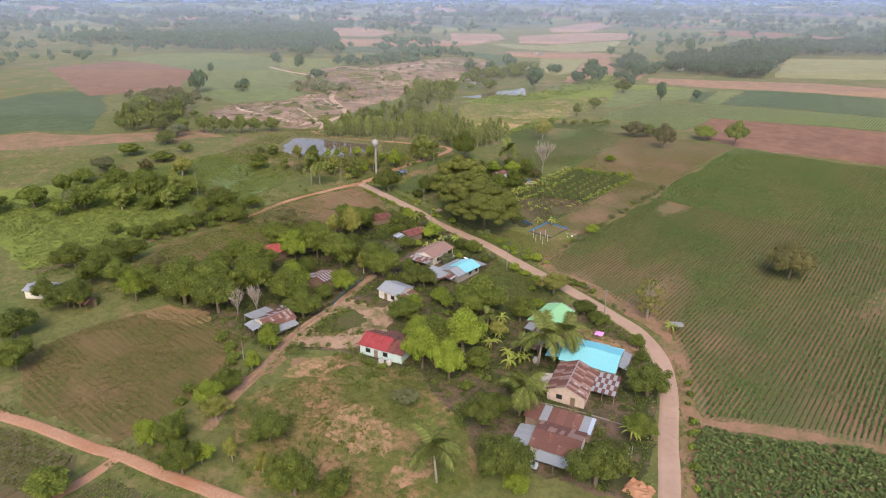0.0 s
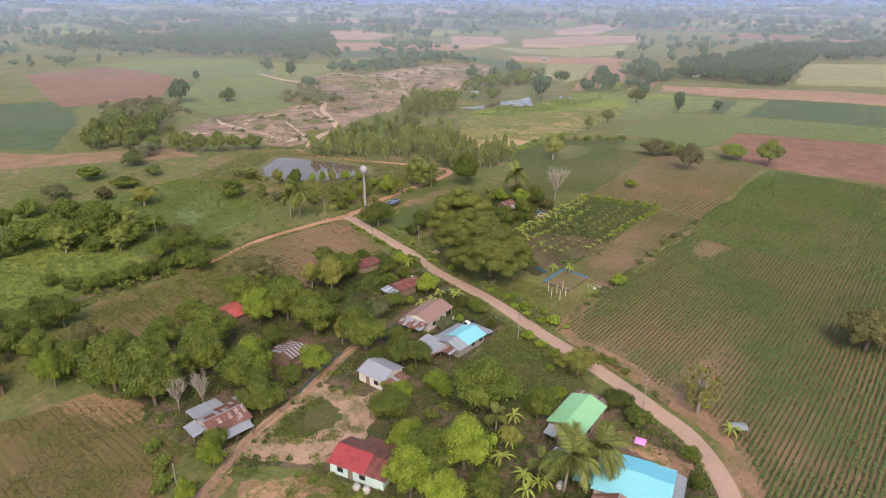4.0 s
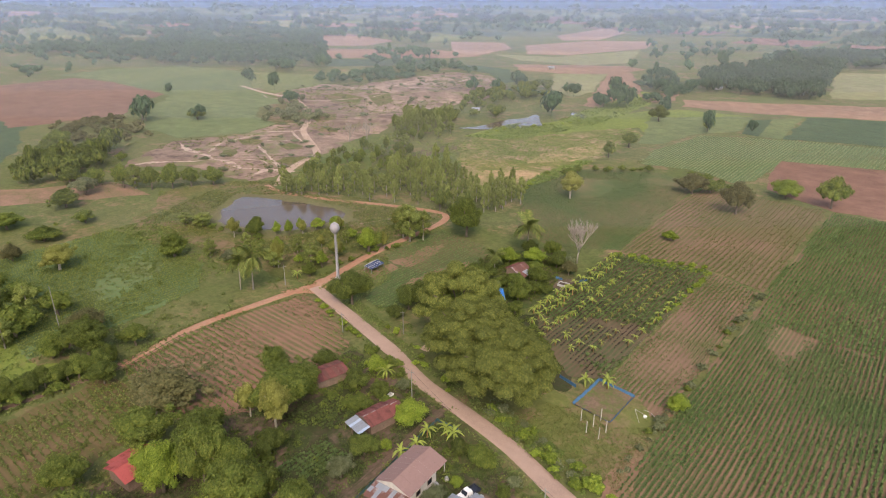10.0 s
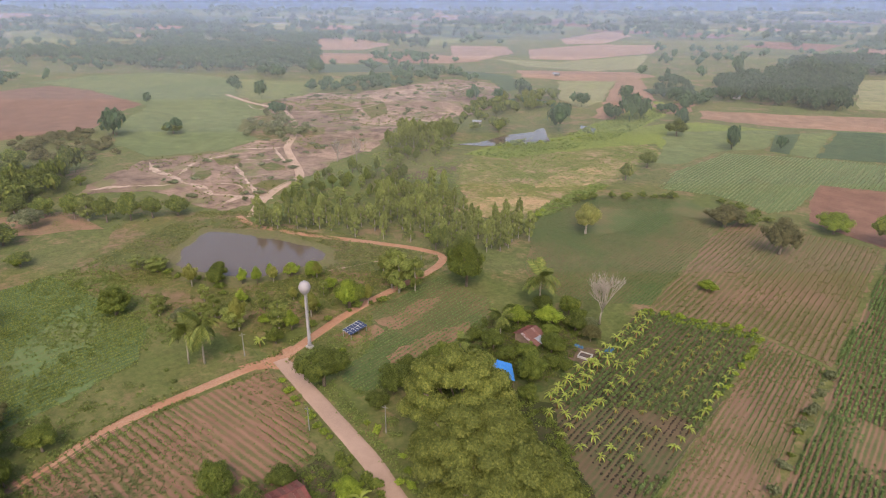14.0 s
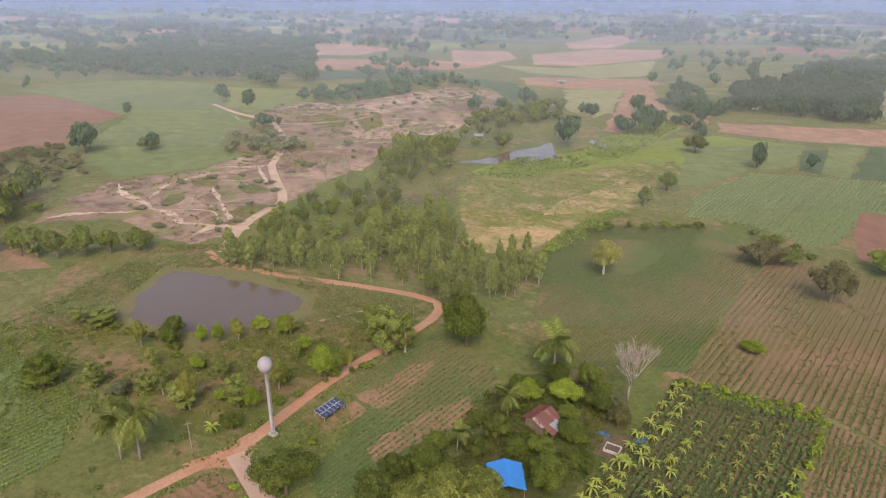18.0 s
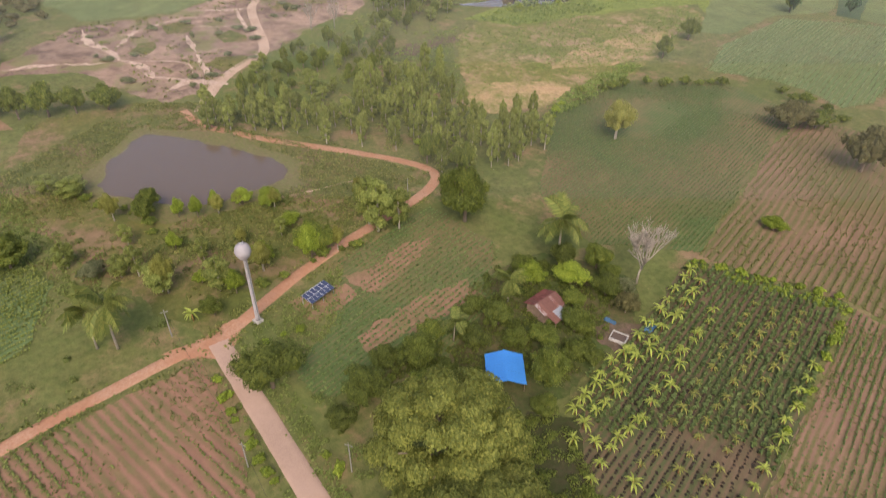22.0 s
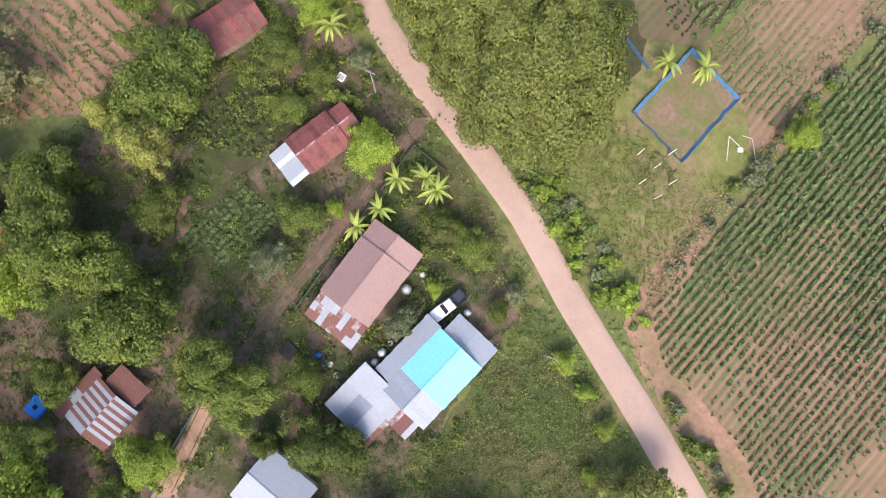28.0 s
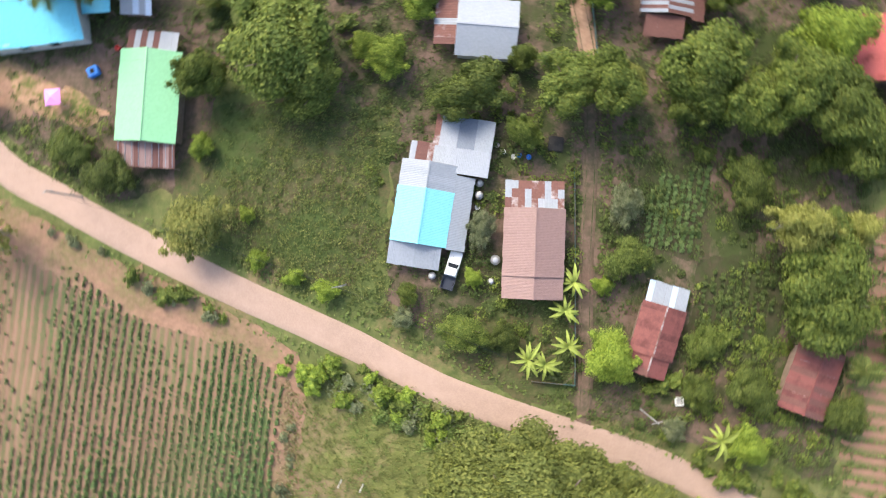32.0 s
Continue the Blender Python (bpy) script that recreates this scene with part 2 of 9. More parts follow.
M["orange_soil"] = earth("orange_soil", (0.37, 0.215, 0.135), (0.30, 0.18, 0.11), (0.41, 0.25, 0.16), 0.25, 1.4, 0.05, (0.12, 0.128, 0.036), 0.49, 0.5)
# much darker than open turf: shade under plants is put into this colour
M["shade_turf"] = earth("orchard_floor_shaded", (0.046, 0.052, 0.02), (0.07, 0.056, 0.033), (0.04, 0.06, 0.017), 0.08, 1.0, 0.2)
M["road"] = earth("road_laterite", (0.36, 0.25, 0.195), (0.31, 0.215, 0.165), (0.38, 0.268, 0.212), 0.06, 6.0, 0.008, None, 0.5, 0.22)
M["red_road"] = earth("red_dirt", (0.35, 0.18, 0.11), (0.39, 0.235, 0.16), (0.31, 0.16, 0.095), 0.1, 2.0, 0.03, None, 0.5, 0.35)
M["sand"] = earth("pale_sand", (0.43, 0.31, 0.235), (0.34, 0.235, 0.17), (0.47, 0.35, 0.27), 0.12, 2.0, 0.03, None, 0.5, 0.35)
M["rock"] = rock_mat("bare_rock", 0.12)
M["wash_sand"] = earth("wash_sand", (0.50, 0.375, 0.295), (0.36, 0.255, 0.20), (0.56, 0.43, 0.345), 0.10, 0.9, 0.05, (0.22, 0.155, 0.125), 0.45, 0.5)
M["mud"] = earth("bank_mud", (0.13, 0.125, 0.05), (0.12, 0.135, 0.042), (0.19, 0.14, 0.085), 0.1, 1.2, 0.15)
M["dry_grass"] = earth("dry_grass", (0.14, 0.155, 0.04), (0.20, 0.18, 0.06), (0.10, 0.13, 0.03), 0.03, 0.8, 0.2, (0.31, 0.215, 0.125), 0.46)
M["pond_grass"] = earth("pond_grass", (0.105, 0.12, 0.033), (0.15, 0.135, 0.045), (0.075, 0.095, 0.025), 0.035, 0.8, 0.2, (0.21, 0.14, 0.085), 0.46)
M["bright_grass"] = earth("bright_grass", (0.135, 0.15, 0.042), (0.12, 0.125, 0.042), (0.17, 0.175, 0.055), 0.04, 0.8, 0.2, (0.21, 0.15, 0.085), 0.47)
M["lush"] = earth("lush_meadow", (0.165, 0.205, 0.04), (0.13, 0.175, 0.036), (0.21, 0.235, 0.055), 0.035, 0.8, 0.25, (0.17, 0.15, 0.06), 0.36)
M["lush_grass"] = earth("grove_grass", (0.10, 0.135, 0.033), (0.135, 0.15, 0.042), (0.075, 0.11, 0.026), 0.05, 0.8, 0.25, (0.19, 0.145, 0.07), 0.42)
M["weedy"] = earth("weedy_lot", (0.07, 0.096, 0.027), (0.115, 0.092, 0.046), (0.052, 0.078, 0.022), 0.1, 1.1, 0.25)
M["cassava"] = rows_mat("crop_rows_green", (0.31, 0.18, 0.122), (0.235, 0.138, 0.094), (0.09, 0.13, 0.045), "y", 1.08, 0.5, 0.03, 0.43)
M["strip"] = rows_mat("crop_rows_thin", (0.285, 0.17, 0.118), (0.215, 0.135, 0.092), (0.12, 0.13, 0.046), "y", 1.15, 0.36, 0.05, 0.45)
M["ploughed"] = rows_mat("ploughed_red", (0.325, 0.178, 0.126), (0.245, 0.134, 0.096), (0.14, 0.138, 0.056), "x", 1.7, 0.48, 0.04, 0.43)
M["dry_rows"] = rows_mat("dry_rows", (0.28, 0.17, 0.118), (0.205, 0.13, 0.085), (0.13, 0.13, 0.05), "y", 1.7, 0.6, 0.03, 0.42)
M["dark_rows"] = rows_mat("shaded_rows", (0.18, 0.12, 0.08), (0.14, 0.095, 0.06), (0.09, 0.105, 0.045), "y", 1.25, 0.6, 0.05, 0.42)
M["veg"] = rows_mat("vegetable_rows", (0.225, 0.142, 0.08), (0.155, 0.105, 0.056), (0.098, 0.105, 0.03), "x", 1.5, 0.72, 0.05, 0.46)
M["stubble"] = rows_mat("stubble_rows", (0.31, 0.2, 0.118), (0.235, 0.155, 0.085), (0.12, 0.12, 0.036), "x", 1.5, 0.4, 0.06, 0.5)
M["cane"] = rows_mat("sugar_cane", (0.20, 0.18, 0.08), (0.16, 0.16, 0.06), (0.14, 0.20, 0.08), "y", 2.2, 0.9, 0.03, 0.35)
M["mid_green"] = rows_mat("bean_rows", (0.23, 0.165, 0.09), (0.18, 0.14, 0.07), (0.088, 0.132, 0.045), "y", 1.0, 0.8, 0.03, 0.46)
M["far_green"] = earth("far_green_field", (0.13, 0.165, 0.065), (0.16, 0.185, 0.075), (0.11, 0.14, 0.055), 0.012, 0.12, 0.2)
M["far_dark"] = earth("far_dark_field", (0.065, 0.10, 0.05), (0.085, 0.115, 0.055), (0.055, 0.09, 0.045), 0.012, 0.15, 0.2)
M["far_brown"] = earth("far_brown_field", (0.30, 0.17, 0.11), (0.24, 0.145, 0.10), (0.33, 0.21, 0.14), 0.012, 0.12, 0.2)
M["far_red"] = earth("far_red_field", (0.205, 0.11, 0.078), (0.17, 0.092, 0.066), (0.24, 0.132, 0.092), 0.012, 0.12, 0.2)
M["far_pink"] = earth("far_pinkish_field", (0.34, 0.21, 0.15), (0.28, 0.175, 0.13), (0.37, 0.24, 0.17), 0.012, 0.12, 0.2)
M["straw"] = earth("straw_and_soil", (0.40, 0.27, 0.14), (0.20, 0.185, 0.06), (0.44, 0.30, 0.19), 0.06, 0.7, 0.15, (0.15, 0.165, 0.045), 0.45)
M["far_pale"] = earth("far_stubble", (0.24, 0.232, 0.11), (0.2, 0.21, 0.092), (0.27, 0.24, 0.125), 0.012, 0.12, 0.2)

M["leaf_mango"] = leaf_mat("leaf_dark_green", (0.06, 0.084, 0.0165), (0.103, 0.136, 0.026), (0.178, 0.204, 0.042))
M["leaf_mid"] = leaf_mat("leaf_mid_green", (0.08, 0.108, 0.02), (0.128, 0.17, 0.03), (0.212, 0.24, 0.046))
M["leaf_bright"] = leaf_mat("leaf_bright_green", (0.136, 0.196, 0.026), (0.212, 0.286, 0.035), (0.32, 0.381, 0.056))
M["leaf_yellow"] = leaf_mat("leaf_yellow_green", (0.172, 0.187, 0.04), (0.242, 0.251, 0.06), (0.342, 0.328, 0.09))
M["leaf_rain"] = leaf_mat("leaf_rain_tree", (0.106, 0.128, 0.028), (0.166, 0.19, 0.042), (0.255, 0.272, 0.064))
M["leaf_grey"] = leaf_mat("leaf_grey_green", (0.113, 0.133, 0.061), (0.165, 0.186, 0.088), (0.241, 0.252, 0.136))
M["leaf_euca"] = leaf_mat("leaf_eucalypt", (0.15, 0.185, 0.048), (0.225, 0.27, 0.066), (0.325, 0.345, 0.10))
M["leaf_palm"] = leaf_mat("leaf_palm", (0.10, 0.135, 0.032), (0.15, 0.185, 0.045), (0.24, 0.25, 0.068))
M["leaf_banana"] = leaf_mat("leaf_banana", (0.22, 0.285, 0.05), (0.30, 0.36, 0.07), (0.40, 0.42, 0.115))
M["leaf_olive"] = leaf_mat("leaf_olive", (0.10, 0.102, 0.04), (0.15, 0.145, 0.055), (0.21, 0.19, 0.08))
M["hedge"] = leaf_mat("leaf_hedge", (0.125, 0.185, 0.042), (0.18, 0.245, 0.056), (0.255, 0.31, 0.085))
M["sandy_yard"] = earth("sandy_yard", (0.36, 0.24, 0.17), (0.28, 0.18, 0.122), (0.40, 0.275, 0.2), 0.10, 1.6, 0.03, (0.15, 0.13, 0.06), 0.47, 0.45)
M["leaf_dry"] = leaf_mat("leaf_dry", (0.312, 0.172, 0.081), (0.421, 0.245, 0.109), (0.467, 0.319, 0.136))
M["leaf_far"] = leaf_mat("leaf_far_wood", (0.045, 0.09, 0.046), (0.065, 0.122, 0.06), (0.098, 0.16, 0.078))
M["crop"] = leaf_mat("crop_leaf", (0.085, 0.138, 0.042), (0.118, 0.178, 0.055), (0.17, 0.222, 0.072))
M["crop_dark"] = leaf_mat("cassava_leaf", (0.07, 0.106, 0.033), (0.1, 0.142, 0.044), (0.14, 0.18, 0.058))
M["maize"] = leaf_mat("maize_leaf", (0.13, 0.165, 0.036), (0.17, 0.205, 0.046), (0.23, 0.25, 0.066))
M["cane_leaf"] = leaf_mat("cane_leaf", (0.23, 0.28, 0.125), (0.30, 0.345, 0.165), (0.39, 0.42, 0.215))
M["weed"] = leaf_mat("weed_leaf", (0.098, 0.116, 0.03), (0.144, 0.166, 0.042), (0.23, 0.224, 0.074))
M["dry_blade"] = leaf_mat("dry_grass_blade", (0.24, 0.19, 0.09), (0.31, 0.25, 0.125), (0.40, 0.33, 0.18))
M["weed_dark"] = leaf_mat("weed_leaf_dark", (0.055, 0.08, 0.02), (0.08, 0.112, 0.028), (0.13, 0.155, 0.042))
M["weed_green"] = leaf_mat("weed_leaf_green", (0.11, 0.15, 0.036), (0.15, 0.195, 0.05), (0.215, 0.245, 0.072))
M["far_green2"] = earth("far_olive_field", (0.16, 0.18, 0.06), (0.20, 0.20, 0.075), (0.13, 0.16, 0.05), 0.012, 0.12, 0.2)
M["litter"] = leaf_mat("litter_with_shade", (0.035, 0.028, 0.022), (0.055, 0.042, 0.03), (0.09, 0.068, 0.045))
M["bark"] = plain("bark", (0.23, 0.18, 0.14), 0.95, vary=0.45, scale=4)
M["pale_bark"] = plain("pale_bark", (0.42, 0.37, 0.31), 0.9, vary=0.35, scale=4)
M["dead_wood"] = plain("dead_wood", (0.39, 0.34, 0.295), 0.9, vary=0.2, scale=4)
M["pole"] = plain("pole_concrete", (0.30, 0.29, 0.27), 0.9, vary=0.3, scale=1.0)
M["wood"] = plain("weathered_wood", (0.26, 0.19, 0.14), 0.9, vary=0.4, scale=3)
M["wall_white"] = plain("lime_white_wall", (0.66, 0.62, 0.56), 0.9, vary=0.25, scale=0.9)
M["wall_grey"] = plain("grey_cement_wall", (0.34, 0.31, 0.28), 0.9, vary=0.3, scale=0.9)
M["wall_cyan"] = plain("pale_cyan_wall", (0.52, 0.66, 0.64), 0.85, vary=0.2, scale=0.9)
M["wall_pink"] = plain("pinkish_render_wall", (0.55, 0.44, 0.38), 0.9, vary=0.25, scale=0.9)
M["wall_wood"] = plain("board_wall", (0.28, 0.20, 0.15), 0.9, vary=0.4, scale=2.0)
M["concrete"] = plain("concrete", (0.46, 0.44, 0.41), 0.85, vary=0.3, scale=1.0)
M["lane_cement"] = earth("lane_cement", (0.25, 0.215, 0.18), (0.19, 0.16, 0.13), (0.29, 0.25, 0.21), 0.15, 1.8, 0.02, (0.12, 0.12, 0.055), 0.40, 0.4)
M["white"] = plain("white_paint", (0.78, 0.77, 0.75), 0.5, vary=0.12, scale=0.8)
M["dark"] = plain("dark_void", (0.03, 0.028, 0.026), 0.8, vary=0.2)
M["blue"] = plain("blue_plastic", (0.03, 0.22, 0.66), 0.5, vary=0.15)
M["net"] = plain("blue_net", (0.06, 0.15, 0.27), 0.7, vary=0.3, scale=2)
M["net_teal"] = plain("faded_teal_net", (0.06, 0.14, 0.15), 0.8, vary=0.3, scale=2)
M["tower"] = plain("tower_paint", (0.33, 0.31, 0.33), 0.6, vary=0.2, scale=0.6)
M["pink"] = plain("pink_canvas", (0.85, 0.28, 0.72), 0.6, vary=0.1)
M["red"] = plain("red_plastic", (0.65, 0.06, 0.05), 0.5, vary=0.1)
M["panel"] = plain("solar_cell", (0.05, 0.066, 0.125), 0.25, vary=0.2)
M["steel"] = plain("galvanised_steel", (0.5, 0.5, 0.5), 0.45, 0.6, vary=0.2)
M["glass_dark"] = plain("dark_glass", (0.02, 0.024, 0.03), 0.08, vary=0.05)
M["rubber"] = plain("tyre_rubber", (0.02, 0.02, 0.02), 0.85, vary=0.1)
M["wire"] = plain("black_cable", (0.03, 0.03, 0.03), 0.7, vary=0.05)
M["zinc"] = sheet_mat("roof_zinc", (0.26, 0.28, 0.31), (0.30, 0.19, 0.14), 0.12, 0.5, 0.1)
M["zinc_white"] = sheet_mat("roof_zinc_bright", (0.28, 0.30, 0.335), (0.42, 0.28, 0.20), 0.0, 0.5, 0.05)
M["rust"] = sheet_mat("roof_rust", (0.38, 0.34, 0.33), (0.175, 0.082, 0.068), 0.85, 0.5, 0.2)
M["half_rust"] = sheet_mat("roof_half_rust", (0.46, 0.43, 0.425), (0.21, 0.098, 0.078), 0.55, 0.5, 0.2)
M["roof_brown"] = sheet_mat("roof_brown_paint", (0.26, 0.165, 0.145), (0.26, 0.16, 0.14), 0.2, 0.6, 0.0)
M["roof_red"] = sheet_mat("roof_red_paint", (0.30, 0.048, 0.052), (0.22, 0.045, 0.038), 0.25, 0.55, 0.0)
M["roof_salmon"] = sheet_mat("roof_salmon_paint", (0.40, 0.085, 0.075), (0.22, 0.045, 0.038), 0.25, 0.55, 0.0)
M["roof_maroon"] = sheet_mat("roof_maroon", (0.19, 0.062, 0.052), (0.135, 0.05, 0.043), 0.35, 0.6, 0.0)
M["roof_green"] = sheet_mat("roof_green_paint", (0.24, 0.50, 0.27), (0.24, 0.43, 0.26), 0.08, 0.5, 0.0)
M["roof_cyan"] = sheet_mat("roof_cyan_paint", (0.20, 0.53, 0.61), (0.25, 0.46, 0.52), 0.08, 0.5, 0.0)
M["roof_blue"] = sheet_mat("roof_blue_sheet", (0.04, 0.22, 0.60), (0.06, 0.22, 0.5), 0.05, 0.5, 0.0)
M["roof_slate"] = sheet_mat("roof_grey_sheet", (0.17, 0.19, 0.23), (0.16, 0.13, 0.12), 0.1, 0.5, 0.1)
M["roof_cyan2"] = sheet_mat("roof_cyan_deep", (0.16, 0.54, 0.68), (0.2, 0.45, 0.55), 0.08, 0.45, 0.0)
M["zinc_blue"] = sheet_mat("roof_bluish_zinc", (0.42, 0.50, 0.62), (0.33, 0.22, 0.18), 0.1, 0.45, 0.2)
M["concrete_roof"] = sheet_mat("roof_fibre_cement", (0.42, 0.39, 0.36), (0.25, 0.22, 0.2), 0.3, 0.8, 0.0)

# still water
_m, _nt, _p = mat("pond_water", 0.04, spec=0.38)
_p.inputs["Base Color"].default_value = (0.098, 0.07, 0.053, 1)
bump(_nt, _p, noise_tex(_nt, 1.2, 3, 0.5, position(_nt)), 0.05, 0.05)
M["water"] = _m

# ---------------------------------------------------------------- building helpers
def mesh_of(name, verts, faces, material, smooth=False):
    me = bpy.data.meshes.new(name)
    me.from_pydata(verts, [], faces)
    if smooth:
        me.polygons.foreach_set("use_smooth", [True] * len(me.polygons))
    me.materials.append(material)
    me.update()
    return me


def part(name, data, material, parent, label=""):
    """A mesh or a bmesh as ONE object under a thing or a part."""
    if isinstance(data, bmesh.types.BMesh):
        me = bpy.data.meshes.new(name)
        data.to_mesh(me)
        data.free()
        me.materials.append(material)
    else:
        me = data
    ob = new(name, me)
    ob.parent = parent
    return tagged(ob, label)


def thing(name, x, y, z=0.0, turn=0.0, label="", category="", group="", kind=""):
    ob = new(name)
    ob.empty_display_size = 0.5
    ob.matrix_basis = pose(x, y, z, 0, 0, turn)
    return tagged(ob, label, category, group, kind)


def add_box(bm, x0, x1, y0, y1, z0, z1):
    v = [bm.verts.new(p) for p in ((x0, y0, z0), (x1, y0, z0), (x1, y1, z0), (x0, y1, z0), (x0, y0, z1), (x1, y0, z1), (x1, y1, z1), (x0, y1, z1))]
    for f in ((3, 2, 1, 0), (4, 5, 6, 7), (0, 1, 5, 4), (1, 2, 6, 5), (2, 3, 7, 6), (3, 0, 4, 7)):
        bm.faces.new([v[k] for k in f])


def box(x0, x1, y0, y1, z0, z1, bevel=0.0):
    bm = bmesh.new()
    add_box(bm, x0, x1, y0, y1, z0, z1)
    if bevel:
        bmesh.ops.bevel(bm, geom=bm.edges[:], offset=bevel, segments=2, affect="EDGES")
    return bm


def tube(path, radii, sides=7, cap=True):
    """A round, tapering limb along a line of places: verts and faces."""
    verts, faces = [], []
    path = [Vector(p) for p in path]
    for k, p in enumerate(path):
        d = (path[min(k + 1, len(path) - 1)] - path[max(k - 1, 0)]).normalized()
        a = d.cross(Vector((0.3, 0.9, 0.31))).normalized()
        b = d.cross(a)
        for s in range(sides):
            w = 2 * math.pi * s / sides
            verts.append(p + (a * math.cos(w) + b * math.sin(w)) * radii[k])
    for k in range(len(path) - 1):
        for s in range(sides):
            i, j = k * sides + s, k * sides + (s + 1) % sides
            faces.append((i, j, j + sides, i + sides))
    if cap:
        faces.append(tuple(range(sides))[::-1])
        faces.append(tuple(range((len(path) - 1) * sides, len(path) * sides)))
    return [tuple(v) for v in verts], faces


def join(*pairs):
    verts, faces = [], []
    for v, f in pairs:
        n = len(verts)
        verts += v
        faces += [tuple(i + n for i in q) for q in f]
    return verts, faces


def rough_edge(corners, step=5.0, amount=0.5, seed=0):
    """The outline of a patch of land, with its straight sides made uneven."""
    rng = random.Random(seed)
    out = []
    for k, a in enumerate(corners):
        b = corners[(k + 1) % len(corners)]
        n = max(1, int(math.dist(a, b) / step))
        for i in range(n):
            u = i / n
            out.append((a[0] + (b[0] - a[0]) * u + rng.uniform(-amount, amount), a[1] + (b[1] - a[1]) * u + rng.uniform(-amount, amount)))
    if step > 8:
        return out
    fine = []
    for k, a in enumerate(out):
        b = out[(k + 1) % len(out)]
        n = max(2, int(math.dist(a, b) / 0.9))
        for i in range(n):
            u, e = i / n, min(0.45, amount) * (0.6 if i else 0.0)
            fine.append((a[0] + (b[0] - a[0]) * u + rng.gauss(0, e), a[1] + (b[1] - a[1]) * u + rng.gauss(0, e)))
    return fine


def land(name, corners, material, z=0.05, label="", step=5.0, amount=0.5, category="field"):
    """A flat patch of land with a shallow earth edge, lying on the ground."""
    ring = rough_edge(corners, step, amount, len(name) + int(abs(corners[0][0])))
    n = len(ring)
    verts = [(x, y, z) for x, y in ring] + [(x, y, -0.2) for x, y in ring]
    area = sum(ring[k][0] * ring[(k + 1) % n][1] - ring[(k + 1) % n][0] * ring[k][1] for k in range(n))
    top = tuple(range(n)) if area > 0 else tuple(range(n))[::-1]
    faces = [top] + [(k, (k + 1) % n, n + (k + 1) % n, n + k)[::-1 if area > 0 else 1] for k in range(n)]
    return tagged(new(name, mesh_of(name, verts, faces, material)), label, category, kind="structure")


def curve_line(points, step=2.0):
    """Places along a smooth line through a few points."""
    pts = [Vector((*p[:2], 0)) for p in points]
    pts = [pts[0] * 2 - pts[1]] + pts + [pts[-1] * 2 - pts[-2]]
    out = []
    for k in range(1, len(pts) - 2):
        p0, p1, p2, p3 = pts[k - 1:k + 3]
        n = max(1, int((p2 - p1).length / step))
        for i in range(n):
            t = i / n
            out.append(0.5 * (2 * p1 + (p2 - p0) * t + (2 * p0 - 5 * p1 + 4 * p2 - p3) * t * t + (3 * p1 - p0 - 3 * p2 + p3) * t ** 3))
    return out + [pts[-2]]


def track(name, points, width, material, z=0.09, label="", seed=1, category="road"):
    """A dirt road with a cambered crown, worn wheel tracks and uneven edges."""
    rng = random.Random(seed)
    line = curve_line(points, 2.0)
    prof = ((-0.5, -0.12), (-0.46, 0.0), (-0.26, -0.035), (0.0, 0.03), (0.26, -0.035), (0.46, 0.0), (0.5, -0.12))
    verts, faces = [], []
    wl = wr = 0.0
    for k, p in enumerate(line):
        d = (line[min(k + 1, len(line) - 1)] - line[max(k - 1, 0)]).normalized()
        side = Vector((d.y, -d.x, 0))
        wl = wl * 0.95 + rng.uniform(-0.05, 0.05)
        wr = wr * 0.95 + rng.uniform(-0.05, 0.05)
        for u, h in prof:
            e = wl if u < -0.4 else wr if u > 0.4 else 0
            verts.append(tuple(p + side * (u * width + e) + Vector((0, 0, z + h))))
    c = len(prof)
    for k in range(len(line) - 1):
        for i in range(c - 1):
            a = k * c + i
            faces.append((a, a + 1, a + c + 1, a + c))
    return tagged(new(name, mesh_of(name, verts, faces, material, True)), label, category, kind="structure")


def inside(x, y, ring):
    hit = False
    for k in range(len(ring)):
        (x0, y0), (x1, y1) = ring[k - 1], ring[k]
        if (y0 > y) != (y1 > y) and x < (x1 - x0) * (y - y0) / (y1 - y0) + x0:
            hit = not hit
    return hit


# ---- foliage: leaves laid over lumpy crowns
BALL = bmesh.new()
bmesh.ops.create_icosphere(BALL, subdivisions=1, radius=1)
BALL.verts.ensure_lookup_table()
BALL_V = np.array([v.co[:] for v in BALL.verts])
BALL_F = [tuple(v.index for v in f.verts) for f in BALL.faces]
BALL.free()


def leaves(places, normals, size, rng, long=1.5, jitter=0.7):
    """One folded leaf spray at each place: arrays of verts and of triangles."""
    n = len(places)
    nor = normals + rng.normal(0, jitter * 0.6, (n, 3))
    nor /= np.linalg.norm(nor, axis=1)[:, None] + 1e-9
    a = np.cross(nor, rng.normal(0, 1, (n, 3)))
    a /= np.linalg.norm(a, axis=1)[:, None] + 1e-9
    b = np.cross(nor, a)
    s = (size * rng.uniform(0.6, 1.35, n))[:, None]
    v = np.stack([places - a * s * long * 0.5, places - b * s * 0.5 + nor * s * 0.18, places + a * s * long * 0.5, places + b * s * 0.5 + nor * s * 0.18], 1)
    f = (np.arange(n) * 4)[:, None, None] + np.array([[0, 1, 2], [0, 2, 3]])[None]
    return v.reshape(-1, 3), f.reshape(-1, 3)


